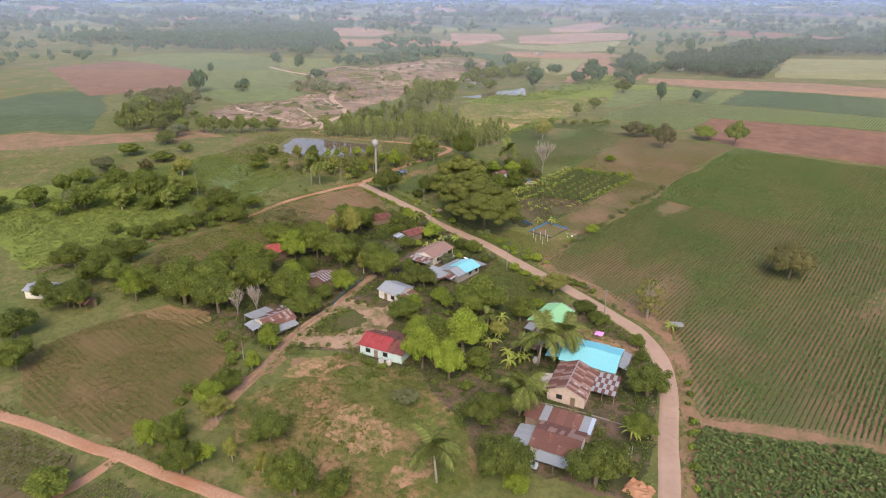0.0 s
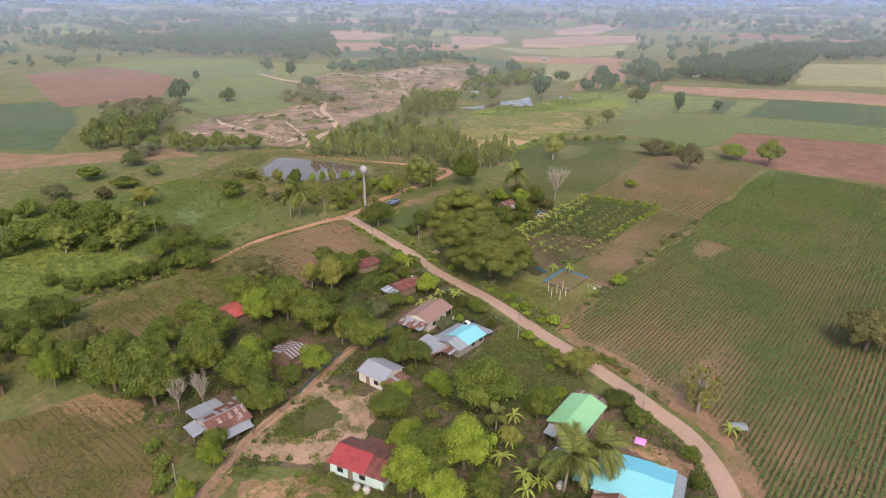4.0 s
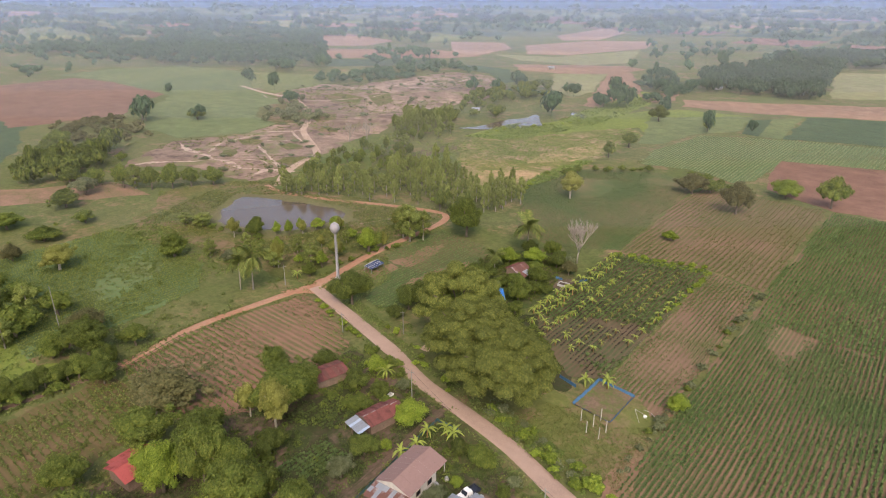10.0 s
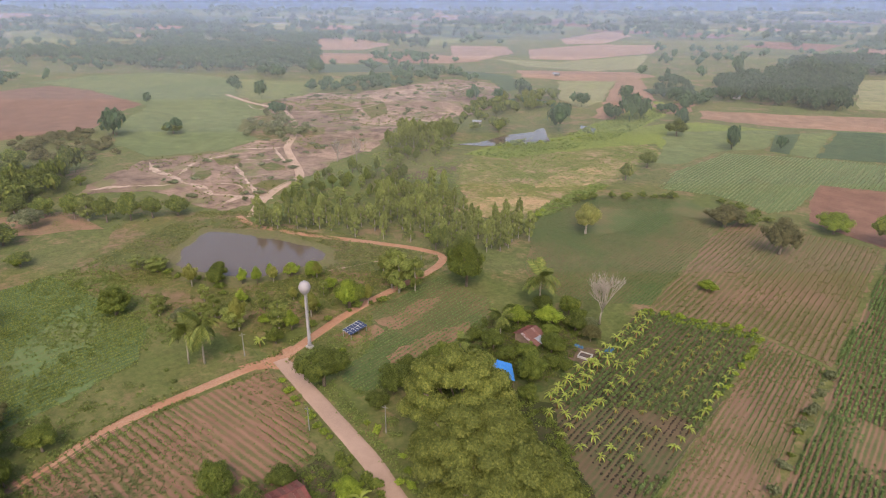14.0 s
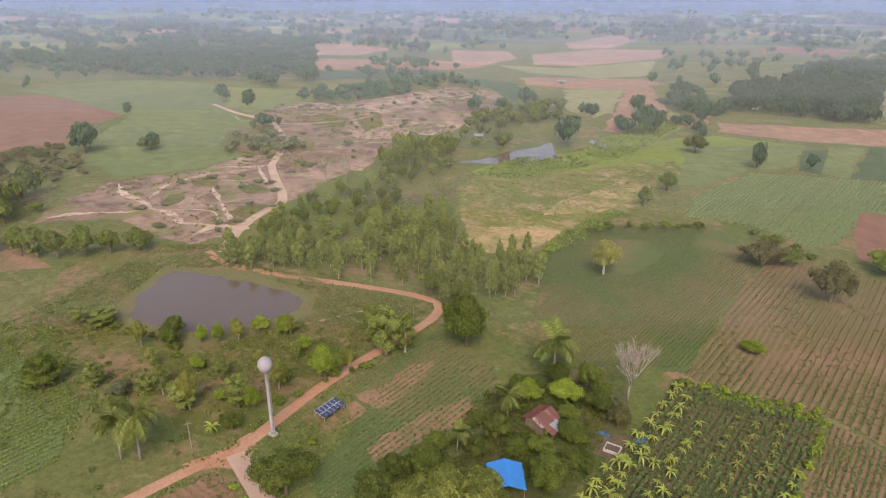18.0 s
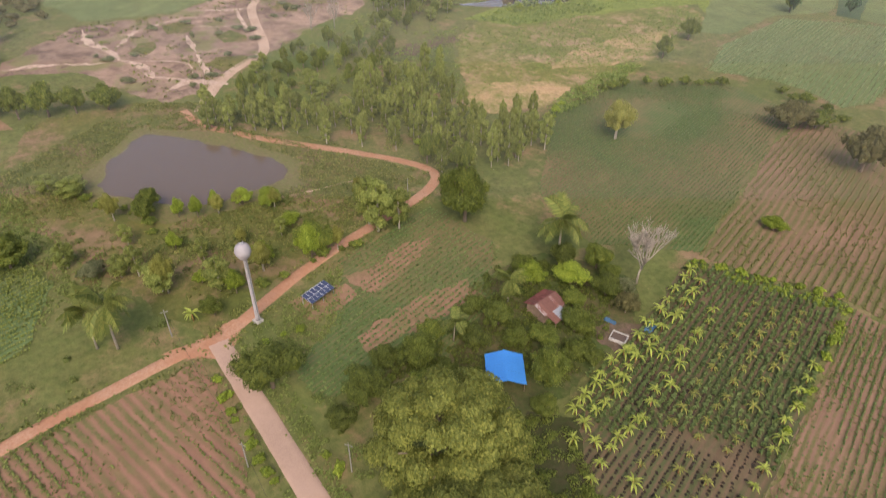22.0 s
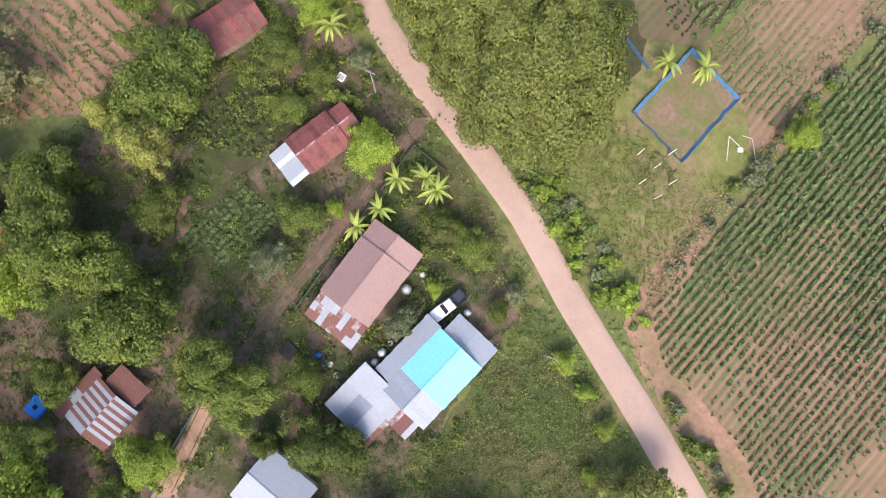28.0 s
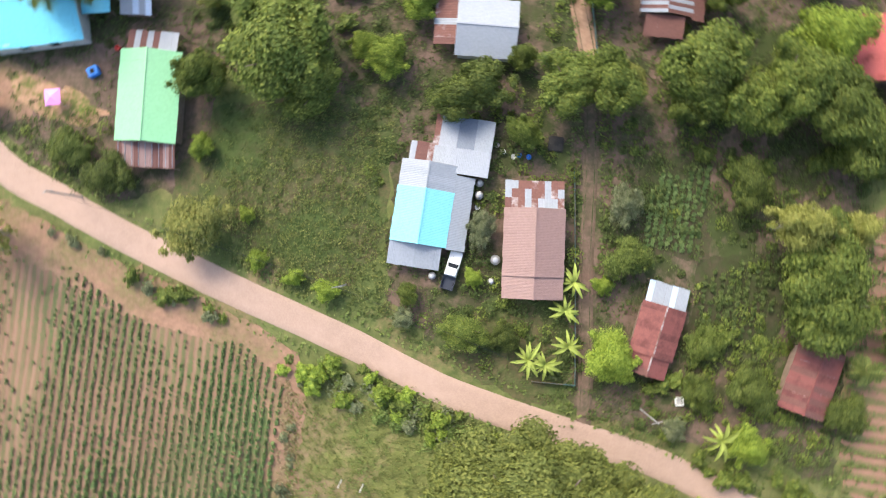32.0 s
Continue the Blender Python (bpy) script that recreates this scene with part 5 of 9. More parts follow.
grow([("euca", -277, 199, 4.3, 5.5), ("euca", -284, 196, 3.2, 5), ("yellow", -223.5, 193.5, 2.6, 10.5), ("euca", -233.4, 192.6, 2.2, 8.5), ("bright", -216, 212.3, 2.5, 6.5), ("mid", -210.2, 195.6, 2.6, 5), ("bright", -212.6, 202.6, 2.4, 6.2), ("mid2", -258, 177, 4.4, 11), ("yellow", -218.8, 244.4, 2.6, 7.5), ("mid", -255.6, 208.2, 3.1, 6.75), ("bright", -247.5, 211, 1.8, 5.6), ("bright", -244, 214, 1.8, 6.2), ("bright", -243.7, 219, 1.7, 5.6), ("bright", -240.5, 224.6, 2.7, 4.8), ("yellow", -233, 228.7, 2.4, 6),
      ("bright", -209.5, 220.5, 3.6, 9.5), ("yellow", -207.6, 226.5, 1.7, 7), ("euca", -209.8, 238.8, 3.8, 13.5), ("euca", -228, 205, 1.9, 6), ("bright", -236, 203, 2.0, 5), ("euca", -246, 197, 1.9, 6), ("yellow", -226, 214, 2.0, 5), ("euca", -222, 222, 1.6, 5.5), ("grey", -240, 186, 2.8, 6), ("euca", -248, 184, 2.4, 7)], "pond trees")

# the great tree by the road
grow([("rain", -128.5, 182.5, 14, 18.5), ("rain", -149.5, 195.5, 12.7, 23), ("rain", -139, 186.5, 13, 20.0)], "rain trees by the road")

# the eucalypt grove beyond the red road
GROVE = [(-303, 254), (-306, 262), (-291, 272), (-309, 305), (-336, 362), (-345, 408), (-322, 402), (-296, 376), (-284, 330), (-250, 320), (-225, 295), (-216, 276), (-232, 271), (-268, 256)]
_rng = random.Random(5)
for ring, gap, r0, r1, h0, h1, kinds in (
    ([(-286, 243), (-265, 256), (-246, 261), (-220, 277), (-207, 280), (-218, 295), (-237, 305), (-261, 331), (-272, 314), (-270, 294), (-261, 275), (-285, 264), (-297, 246)], 5.6, 1.5, 2.4, 7.5, 12.0, ("euca", "euca2", "euca", "euca")),
    ([(-302, 267), (-318, 291), (-323, 319), (-317, 340), (-302, 345), (-285, 332), (-274, 301), (-271, 274), (-288, 259)], 7.6, 1.5, 2.9, 3.5, 9.0, ("euca", "mid2", "mid", "euca2", "mid2")),
    ([(-335, 363), (-322, 383), (-320, 406), (-340, 429), (-360, 403)], 6.0, 1.9, 2.8, 8.0, 12.5, ("euca", "euca2", "mid2")),
    ([(-304, 348), (-304, 362), (-305, 389), (-315, 396), (-321, 365), (-320, 342)], 7.5, 2.0, 3.2, 4.0, 8.0, ("mid2", "euca", "mid")),
    ([(-202, 276), (-197, 298), (-209, 313), (-215, 299)], 4.6, 1.6, 2.3, 9.0, 13.0, ("euca", "euca2")),
    ([(-222, 272), (-206, 280), (-204, 272), (-216, 268)], 4.4, 2.0, 3.2, 7.0, 10.0, ("euca", "mid")),
):
    xs, ys = [p[0] for p in ring], [p[1] for p in ring]
    for i in range(int((max(xs) - min(xs)) / gap) + 1):
        for j in range(int((max(ys) - min(ys)) / gap) + 1):
            x, y = min(xs) + (i + 0.5 * (j % 2)) * gap + _rng.uniform(-1.7, 1.7), min(ys) + j * gap + _rng.uniform(-1.7, 1.7)
            if inside(x, y, ring) and _rng.random() > 0.1:
                kind = kinds[_rng.randrange(len(kinds))]
                plant((LIGHT if kind in LIGHT else KIND)[kind], x, y, _rng.uniform(r0, r1), _rng.uniform(h0, h1), group="eucalyptus grove")

# bushes along the road, the lot edges and the field margins
for key, (x0, y0), (x1, y1), n, spread, r0, r1 in (
    ("shrub3", (-93, 166), (-124, 175), 24, 2.4, 0.9, 1.7), ("shrub2", (-95, 168), (-122, 176), 10, 1.8, 0.8, 1.4), ("shrub", (-97, 166.5), (-126, 175.5), 14, 1.6, 0.7, 1.3),
    ("shrub3", (-136, 176), (-168, 187), 12, 2.0, 0.8, 1.6), ("shrub", (-146, 171.5), (-165, 177), 16, 1.4, 0.8, 1.6), ("shrub3", (-168, 178), (-198, 186.5), 16, 0.8, 0.7, 1.3),
    ("shrub2", (-95, 178), (-96, 270), 16, 0.8, 0.8, 1.5), ("shrub", (-95.5, 182), (-96.5, 262), 9, 0.8, 0.7, 1.2), ("shrub", (-21.4, 100), (-35.6, 134), 12, 0.7, 0.6, 1.1), ("shrub3", (-20.8, 98), (-30, 122), 6, 0.6, 0.7, 1.2),
    ("shrub", (-209, 97), (-204, 130), 14, 1.0, 1.0, 1.8), ("shrub", (-211, 128), (-216, 60), 18, 2.0, 1.2, 2.4), ("shrub", (-118, 58), (-106, 46), 8, 2.0, 1.0, 2.0), ("shrub", (-122, 133), (-130, 160), 8, 0.6, 0.6, 1.0),
    ("shrub", (-171, 136), (-140, 130), 10, 3.0, 1.0, 2.0), ("shrub3", (-144, 274), (-115, 281), 22, 0.7, 0.7, 1.2), ("shrub3", (-113, 238), (-113, 280), 14, 0.6, 0.6, 1.1), ("shrub", (-150, 158), (-142, 167), 10, 2.6, 0.8, 1.5),
    ("shrub3", (-212, 330), (-206, 312), 10, 1.0, 1.0, 1.8), ("shrub", (-214, 345), (-175, 388), 16, 2.0, 1.2, 2.4), ("shrub", (-160, 388), (-135, 378), 10, 2.0, 1.2, 2.6), ("shrub3", (-290, 398), (-262, 470), 18, 2.0, 1.0, 1.8), ("shrub3", (-212, 300), (-228, 275), 8, 2, 1.0, 1.8),
    ("shrub", (-290, 200), (-245, 205), 14, 3.0, 0.8, 1.8), ("shrub", (-212, 205), (-206, 232), 10, 1.6, 0.8, 1.8), ("shrub", (-86, 163), (-73, 158.5), 7, 1.2, 0.8, 1.6), ("shrub2", (-84, 162.5), (-58, 153.2), 9, 1.0, 0.6, 1.1), ("shrub", (-105, 110), (-97, 120), 9, 3.0, 0.8, 1.6),
    ("shrub", (-86, 92), (-106, 88), 10, 0.8, 0.6, 1.3), ("shrub", (-70, 97), (-82, 116), 10, 3.0, 0.8, 1.8), ("shrub", (-135, 76), (-119, 70), 10, 1.4, 1.0, 1.8), ("shrub", (-176, 205), (-158, 212), 8, 3.0, 0.8, 1.6), ("shrub3", (-192, 205), (-197, 198), 5, 1.5, 0.7, 1.2),
):
    for k in range(max(3, int(n * 0.72))):
        u = (k + _rng.random()) / max(3, int(n * 0.72))
        r = _rng.uniform(r0, r1)
        plant(KIND[key], x0 + (x1 - x0) * u + _rng.uniform(-spread, spread), y0 + (y1 - y0) * u + _rng.uniform(-spread, spread), r, r * _rng.uniform(1.0, 1.7), group="roadside and field bushes")


# ---- palms and bananas: every frond and leaf is a piece of its own
def frond_mesh(name, n, material, droop, seed):
    """A feathered palm frond, one long, arching out along x."""
    rng = random.Random(seed)
    v, f = tube([(0, 0, 0), (0.35, 0, 0.12), (0.7, 0, 0.06), (1.0, 0, -droop)], [0.016, 0.012, 0.008, 0.003], 4)
    for k in range(n):
        u = 0.12 + 0.86 * k / n
        z = 0.34 * u * (1 - u) * 1.6 - droop * u ** 3
        l = 0.34 * math.sin(math.pi * (0.18 + 0.72 * u)) * rng.uniform(0.85, 1.1)
        for s in (-1, 1):
            b = len(v)
            v += [(u - 0.014, 0, z), (u + 0.034, 0, z), (u + 0.13 + 0.02 * rng.random(), s * l, z - l * rng.uniform(0.35, 0.7))]
            f.append((b, b + 1, b + 2) if s < 0 else (b, b + 2, b + 1))
    return mesh_of(name, v, f, M[material])


def palm_kind(label, seed):
    rng = random.Random(seed)
    t = thing("coconut_palm", 0, 0, 0, 0, label, "palm")
    v, f = tube([(0, 0, -0.1), (0.15, 0.05, 2.5), (0.1, 0.1, 5.0), (0, 0, 7.0)], [0.26, 0.2, 0.17, 0.16], 8)
    part("trunk", mesh_of("palm_trunk", v, f, M["pale_bark"], True), None, t)
    green = frond_mesh("palm_frond", 34, "leaf_palm", 0.25, seed)
    for k in range(20):
        o = part("frond", green, None, t)
        o.matrix_basis = pose(0, 0, 7.0, 0, (-48, -20, 8, 30)[k % 4] + rng.uniform(-8, 8), k * 137.5 + rng.uniform(-10, 10)) @ Matrix.Diagonal((4.5, 4.5, 4.5, 1))
    HIDE.append(t)
    return t


def banana_kind(label, material, n, seed, stem=1.6, leaf=1.9):
    rng = random.Random(seed)
    t = thing("banana_plant", 0, 0, 0, 0, label, "banana plant")
    v, f = tube([(0, 0, -0.05), (0.03, 0, stem * 0.6), (0, 0, stem)], [0.16, 0.12, 0.08], 7)
    part("stem", mesh_of("banana_stem", v, f, M["leaf_dry"], True), None, t)
    v, f = [], []
    for k in range(7):
        u = k / 6
        w = 0.125 * math.sin(math.pi * (0.06 + 0.9 * u)) ** 0.7
        z = 0.85 * u - 1.1 * u * u
        v += [(u, -w, z + w * 0.3), (u, 0, z), (u, w, z + w * 0.3)]
        if k:
            b = 3 * k
            f += [(b - 3, b, b + 1, b - 2), (b - 2, b + 1, b + 2, b - 1)]
    me = mesh_of("banana_leaf", v, f, M[material])
    for k in range(n):
        o = part("leaf", me, None, t)
        s = leaf * rng.uniform(0.75, 1.15)
        o.matrix_basis = pose(0, 0, stem - 0.1 * (k % 3), 0, rng.uniform(-32, 14), k * 137.5 + rng.uniform(-15, 15)) @ Matrix.Diagonal((s, s * 0.85, s, 1))
    HIDE.append(t)
    return t


PALM = palm_kind("coconut palm with arching yellow-green fronds", 3)
BANANA = [banana_kind("banana plant with broad bright leaves", "leaf_banana", 10, 4, 1.5, 1.6), banana_kind("young yellowing banana plant", "leaf_yellow", 9, 6, 1.1, 1.3), banana_kind("banana plant with torn green leaves", "leaf_banana", 11, 8, 1.9, 2.1)]
for x, y, s in ((-58.5, 70.5, 1.15), (-64.5, 115.5, 1.3), (-61.2, 121, 1.15), (-57.5, 96.5, 1.1), (-219, 176, 1.15), (-216, 178.5, 1.35), (-168.5, 258, 1.35), (-169, 220.5, 0.65), (-167.5, 236.5, 0.8), (-168.5, 158.5, 0.5), (-84, 122, 0.6), (-70, 116, 0.6)):
    p = copy_thing(PALM, pose(x, y, 0, _rng.uniform(-6, 6), _rng.uniform(-6, 6), _rng.uniform(0, 360)))
    p.scale = (0.8 * s, 0.8 * s, 1.15 * s) if -230 < x < -210 else (s, s, s)
    tagged(p, group="palms")
for x, y in ((-129.8, 155.8), (-130.5, 152), (-130.8, 160.3), (-125.8, 162.7), (-128.1, 163.1), (-151.8, 170), (-110.1, 199.7), (-114.3, 196.9), (-69, 109.8), (-71, 112.5), (-46, 150.5), (-212, 192), (-230, 195), (-36, 104), (-67.5, 114.5), (-78.8, 119.6), (-71.3, 113), (-77.2, 114.1), (-82.3, 126.2), (-68.4, 113.2)):
    p = copy_thing(BANANA[2], pose(x, y, 0, 0, 0, _rng.uniform(0, 360)))
    p.scale = [_rng.uniform(0.95, 1.25)] * 3
    tagged(p, group="garden bananas")
# the plantation: seven rows, five metres apart
for x, y0, y1 in ((-142.4, 220.4, 270), (-139.4, 215, 268), (-133.6, 209.6, 262), (-128.6, 209, 268), (-124.2, 208.5, 270), (-119.6, 212.5, 272), (-114.2, 221, 258)):
    y = y0
    while y < y1:
        kind = BANANA[0] if x < -133 or y < 216 or x > -115 else BANANA[1]
        p = copy_thing(kind, pose(x + _rng.uniform(-0.5, 0.5), y + _rng.uniform(-0.6, 0.6), 0, 0, 0, _rng.uniform(0, 360)))
        p.scale = [_rng.uniform(0.7, 1.0) * (1.15 if x < -136 else 1.0)] * 3
        tagged(p, group="banana plantation")
        y += 3.9 if x > -136 else 3.3 if y < 242 else 4.4


for k in range(13):
    y = 216 + 3.2 * k
    p = copy_thing(BANANA[0], pose(-136.5 + 4.6 * math.sin(k * 2.4) - (k % 3) * 0.8, y, 0, 0, 0, _rng.uniform(0, 360)))
    p.scale = [_rng.uniform(0.7, 1.05)] * 3
    tagged(p, group="banana plantation")


# ---- bare trees
def bare_tree(x, y, h, label, seed, material="dead_wood", wide=1.0):
    rng = random.Random(seed)
    t = thing("dead_tree", x, y, 0, 0, label, "tree")
    pairs = []

    def branch(p, d, length, r, depth):
        q = p + d * length * 0.55 + Vector((rng.uniform(-0.1, 0.1), rng.uniform(-0.1, 0.1), 0.05)) * length
        e = q + (d + Vector((rng.uniform(-0.2, 0.2), rng.uniform(-0.2, 0.2), 0.15))).normalized() * length * 0.5
        pairs.append((depth, tube([p, q, e], [r, r * 0.75, r * 0.5], 6 if depth < 2 else 4)))
        if depth < 4:
            for k in range(4 if depth else 8):
                n = (d + Vector((rng.uniform(-0.62, 0.62), rng.uniform(-0.62, 0.62), rng.uniform(0.2, 0.6)))).normalized()
                if not depth:
                    turn, out = k * 2.4 + rng.uniform(-0.3, 0.3), rng.uniform(0.3, 0.62) if k else 0.05
                    n = Vector((math.cos(turn) * out, math.sin(turn) * out, 1)).normalized()
                branch(p.lerp(e, rng.uniform(0.55, 1.0)) if k else e, n, length * rng.uniform(0.55, 0.8), r * 0.6, depth + 1)
    branch(Vector((0, 0, -0.1)), Vector((0.03, 0.02, 1)), h * 0.24, h * 0.011, 0)
    part("trunk", mesh_of("dead_trunk", *join(*[p for d, p in pairs if d < 1]), M[material], True), None, t)
    part("bare_crown", mesh_of("dead_branches", *join(*[p for d, p in pairs if d >= 1]), M[material], True), None, t)
    t.scale = (wide, wide, 1.0)


bare_tree(-150, 259, 22, "leafless pale grey dead tree", 11, wide=1.25)
bare_tree(-54, 154.6, 17, "slender pale tree with thin foliage", 16, "pale_bark", 0.75)
plant(KIND["thin"], -54, 154.6, 4.6, 12, group="field trees")
bare_tree(-137, 88, 13, "bare whitish tree beside the house", 12)
bare_tree(-140, 84, 12, "bare whitish tree behind the house", 13)
bare_tree(-336, 330, 18, "bare pale tree at the edge of the grove", 14)
bare_tree(-330, 338, 18, "leafless pale tree in the grove", 15)

# ---------------------------------------------------------------- houses
def roof_panes(parent, a, b, c, d, mats, pitch=0.82, seed=0, pattern=False, courses=1):
    """A slope laid in one or more courses of sheets, the upper lapping over the lower."""
    a, b, c, d = (Vector(p) for p in (a, b, c, d))
    for k in range(courses):
        up = Vector((0, 0, 0.03 * k))
        u0, u1 = max(0.0, k / courses - 0.02), (k + 1) / courses
        roof_course(parent, a.lerp(d, u0) + up, b.lerp(c, u0) + up, b.lerp(c, u1) + up, a.lerp(d, u1) + up, mats if k == 0 or not pattern else mats[k:] + mats[:k], pitch, seed + 7 * k, pattern)


def roof_course(parent, a, b, c, d, mats, pitch, seed, pattern):
    """Corrugated sheets side by side from the eave a-b up to the ridge d-c, each a piece of its own. pattern: take the materials in turn."""
    rng = random.Random(seed)
    a, b, c, d = (Vector(p) for p in (a, b, c, d))
    n = max(1, round((b - a).length / pitch))
    for k in range(n):
        p0, p1, p2, p3 = a.lerp(b, k / n), a.lerp(b, (k + 1) / n), d.lerp(c, (k + 1) / n), d.lerp(c, k / n)
        nor = (p1 - p0).cross(p3 - p0).normalized()
        flip = nor.z < 0
        if flip:
            nor = -nor
        lift = rng.uniform(0.0, 0.02) + (0.014 if k % 2 else 0)
        drop = (p0 - p3).normalized() * rng.uniform(0.0, 0.10)
        verts, faces, ridges = [], [], 8
        for i in range(ridges + 1):
            u = i / ridges
            h = nor * (lift + (0.022 if i % 2 else 0.0))
            verts += [tuple(p0.lerp(p1, u) + h + drop), tuple(p3.lerp(p2, u) + h)]
        for i in range(ridges):
            q = (2 * i, 2 * i + 2, 2 * i + 3, 2 * i + 1)
            faces.append(q[::-1] if flip else q)
        m = mats[min(len(mats) - 1, int(k * len(mats) / n))] if pattern else mats[rng.randrange(len(mats))]
        part("roof_sheet", mesh_of("roof_sheet", verts, faces, M[m]), None, parent)


def walls(parent, x0, x1, y0, y1, h, material, ridge=0.0, axis="y", thick=0.15, doors=()):
    """Four walls with gable ends, and dark door and window openings with frames on the named sides."""
    bm = bmesh.new()
    add_box(bm, x0, x1, y0, y0 + thick, 0, h)
    add_box(bm, x0, x1, y1 - thick, y1, 0, h)
    add_box(bm, x0, x0 + thick, y0 + thick, y1 - thick, 0, h)
    add_box(bm, x1 - thick, x1, y0 + thick, y1 - thick, 0, h)
    xm, ym = (x0 + x1) / 2, (y0 + y1) / 2
    if ridge > h:
        for s in (0, 1):
            if axis == "y":
                ya, yb = (y0, y0 + thick) if s == 0 else (y1 - thick, y1)
                v = [bm.verts.new(p) for p in ((x0, ya, h), (x1, ya, h), (x1, yb, h), (x0, yb, h), (xm, ya, ridge), (xm, yb, ridge))]
            else:
                xa, xb = (x0, x0 + thick) if s == 0 else (x1 - thick, x1)
                v = [bm.verts.new(p) for p in ((xa, y1, h), (xa, y0, h), (xb, y0, h), (xb, y1, h), (xa, ym, ridge), (xb, ym, ridge))]
            for f in ((0, 1, 4), (3, 5, 2), (1, 2, 5, 4), (0, 4, 5, 3), (0, 3, 2, 1)):
                bm.faces.new([v[k] for k in f])
    part("wall", bm, M[material], parent)
    for side, at, w, z0, z1 in doors:
        name = "door" if z0 < 0.3 else "window"
        if side in "ns":
            y = y1 if side == "n" else y0
            s = 1 if side == "n" else -1
            leaf = box(at - w / 2, at + w / 2, min(y, y + s * 0.03), max(y, y + s * 0.03), z0, z1)
            rim = bmesh.new()
            for r in ((at - w / 2 - 0.08, at + w / 2 + 0.08, z1, z1 + 0.08), (at - w / 2 - 0.08, at - w / 2, z0, z1), (at + w / 2, at + w / 2 + 0.08, z0, z1)):
                add_box(rim, r[0], r[1], min(y, y + s * 0.06), max(y, y + s * 0.06), r[2], r[3])
        else:
            x = x1 if side == "e" else x0
            s = 1 if side == "e" else -1
            leaf = box(min(x, x + s * 0.03), max(x, x + s * 0.03), at - w / 2, at + w / 2, z0, z1)
            rim = bmesh.new()
            for r in ((at - w / 2 - 0.08, at + w / 2 + 0.08, z1, z1 + 0.08), (at - w / 2 - 0.08, at - w / 2, z0, z1), (at + w / 2, at + w / 2 + 0.08, z0, z1)):
                add_box(rim, min(x, x + s * 0.06), max(x, x + s * 0.06), r[0], r[1], r[2], r[3])
        d = part(name, leaf, M["wood"] if name == "door" else M["glass_dark"], parent)
        part("frame", rim, M["wood"], d)


def gable(parent, x0, x1, y0, y1, eave, ridge, mats, axis="y", seed=0, pattern=False, cap=None, courses=1):
    """Two slopes of sheets; the ridge runs along the axis. mats: for each slope its sheets."""
    lo, hi = mats[0], mats[-1]
    xm, ym = (x0 + x1) / 2, (y0 + y1) / 2
    if axis == "y":
        roof_panes(parent, (x0, y0, eave), (x0, y1, eave), (xm, y1, ridge), (xm, y0, ridge), lo, seed=seed, pattern=pattern, courses=courses)
        roof_panes(parent, (x1, y0, eave), (x1, y1, eave), (xm, y1, ridge), (xm, y0, ridge), hi, seed=seed + 1, pattern=pattern, courses=courses)
        bm = box(xm - 0.11, xm + 0.11, y0 - 0.05, y1 + 0.05, ridge + 0.03, ridge + 0.09)
    else:
        roof_panes(parent, (x0, y0, eave), (x1, y0, eave), (x1, ym, ridge), (x0, ym, ridge), lo, seed=seed, pattern=pattern, courses=courses)
        roof_panes(parent, (x0, y1, eave), (x1, y1, eave), (x1, ym, ridge), (x0, ym, ridge), hi, seed=seed + 1, pattern=pattern, courses=courses)
        bm = box(x0 - 0.05, x1 + 0.05, ym - 0.11, ym + 0.11, ridge + 0.03, ridge + 0.09)
    part("ridge_cap", bm, M[cap or lo[0]], parent)


def lean(parent, x0, x1, y0, y1, low, high, down, mats, seed=0, pattern=False, posts=True, courses=1):
    """A lean-to roof falling to the side named, on thin posts along its low side."""
    c = {"s": ((x0, y0), (x1, y0), (x1, y1), (x0, y1)), "n": ((x0, y1), (x1, y1), (x1, y0), (x0, y0)), "w": ((x0, y0), (x0, y1), (x1, y1), (x1, y0)), "e": ((x1, y0), (x1, y1), (x0, y1), (x0, y0))}[down]
    (a, b, d, e) = c
    roof_panes(parent, (*a, low), (*b, low), (*d, high), (*e, high), mats, seed=seed, pattern=pattern, courses=courses)
    if posts:
        cx, cy = (x0 + x1) / 2, (y0 + y1) / 2
        for u in (0.0, 0.5, 1.0):
            x, y = a[0] + (b[0] - a[0]) * u, a[1] + (b[1] - a[1]) * u
            x, y = x + (cx - x) * 0.06, y + (cy - y) * 0.06
            part("post", box(x - 0.06, x + 0.06, y - 0.06, y + 0.06, 0, low - 0.02), M["wood"], parent)


def house(x, y, turn, label):
    return thing("house", x, y, 0, turn, label, "house", "village houses")


# turquoise-patched house with many lean-tos
t = house(-109.8, 145.8, -2, "village house with turquoise and zinc patched roofs")
walls(t, -3.1, 3.1, -6.8, 3.4, 2.5, "wall_grey", 3.4, "y", doors=(("n", 0.8, 0.9, 0, 2.0), ("n", -1.6, 1.2, 0.9, 2.0), ("e", -1.0, 1.2, 0.9, 2.0), ("e", 2.0, 1.2, 0.9, 2.0)))
gable(t, -3.7, 3.7, -3.65, 3.65, 2.45, 3.7, [["roof_cyan"]], seed=1)
gable(t, -3.65, 3.65, -7.2, -3.6, 2.38, 3.6, [["zinc", "zinc_white"]], seed=2)
lean(t, -3.3, 2.9, -9.7, -7.2, 2.1, 2.5, "s", ["zinc_white", "zinc", "half_rust", "rust", "zinc_white"], 3, True)
lean(t, -7.7, -3.2, -9.6, -6.2, 2.15, 2.5, "s", ["zinc_white"], 4)
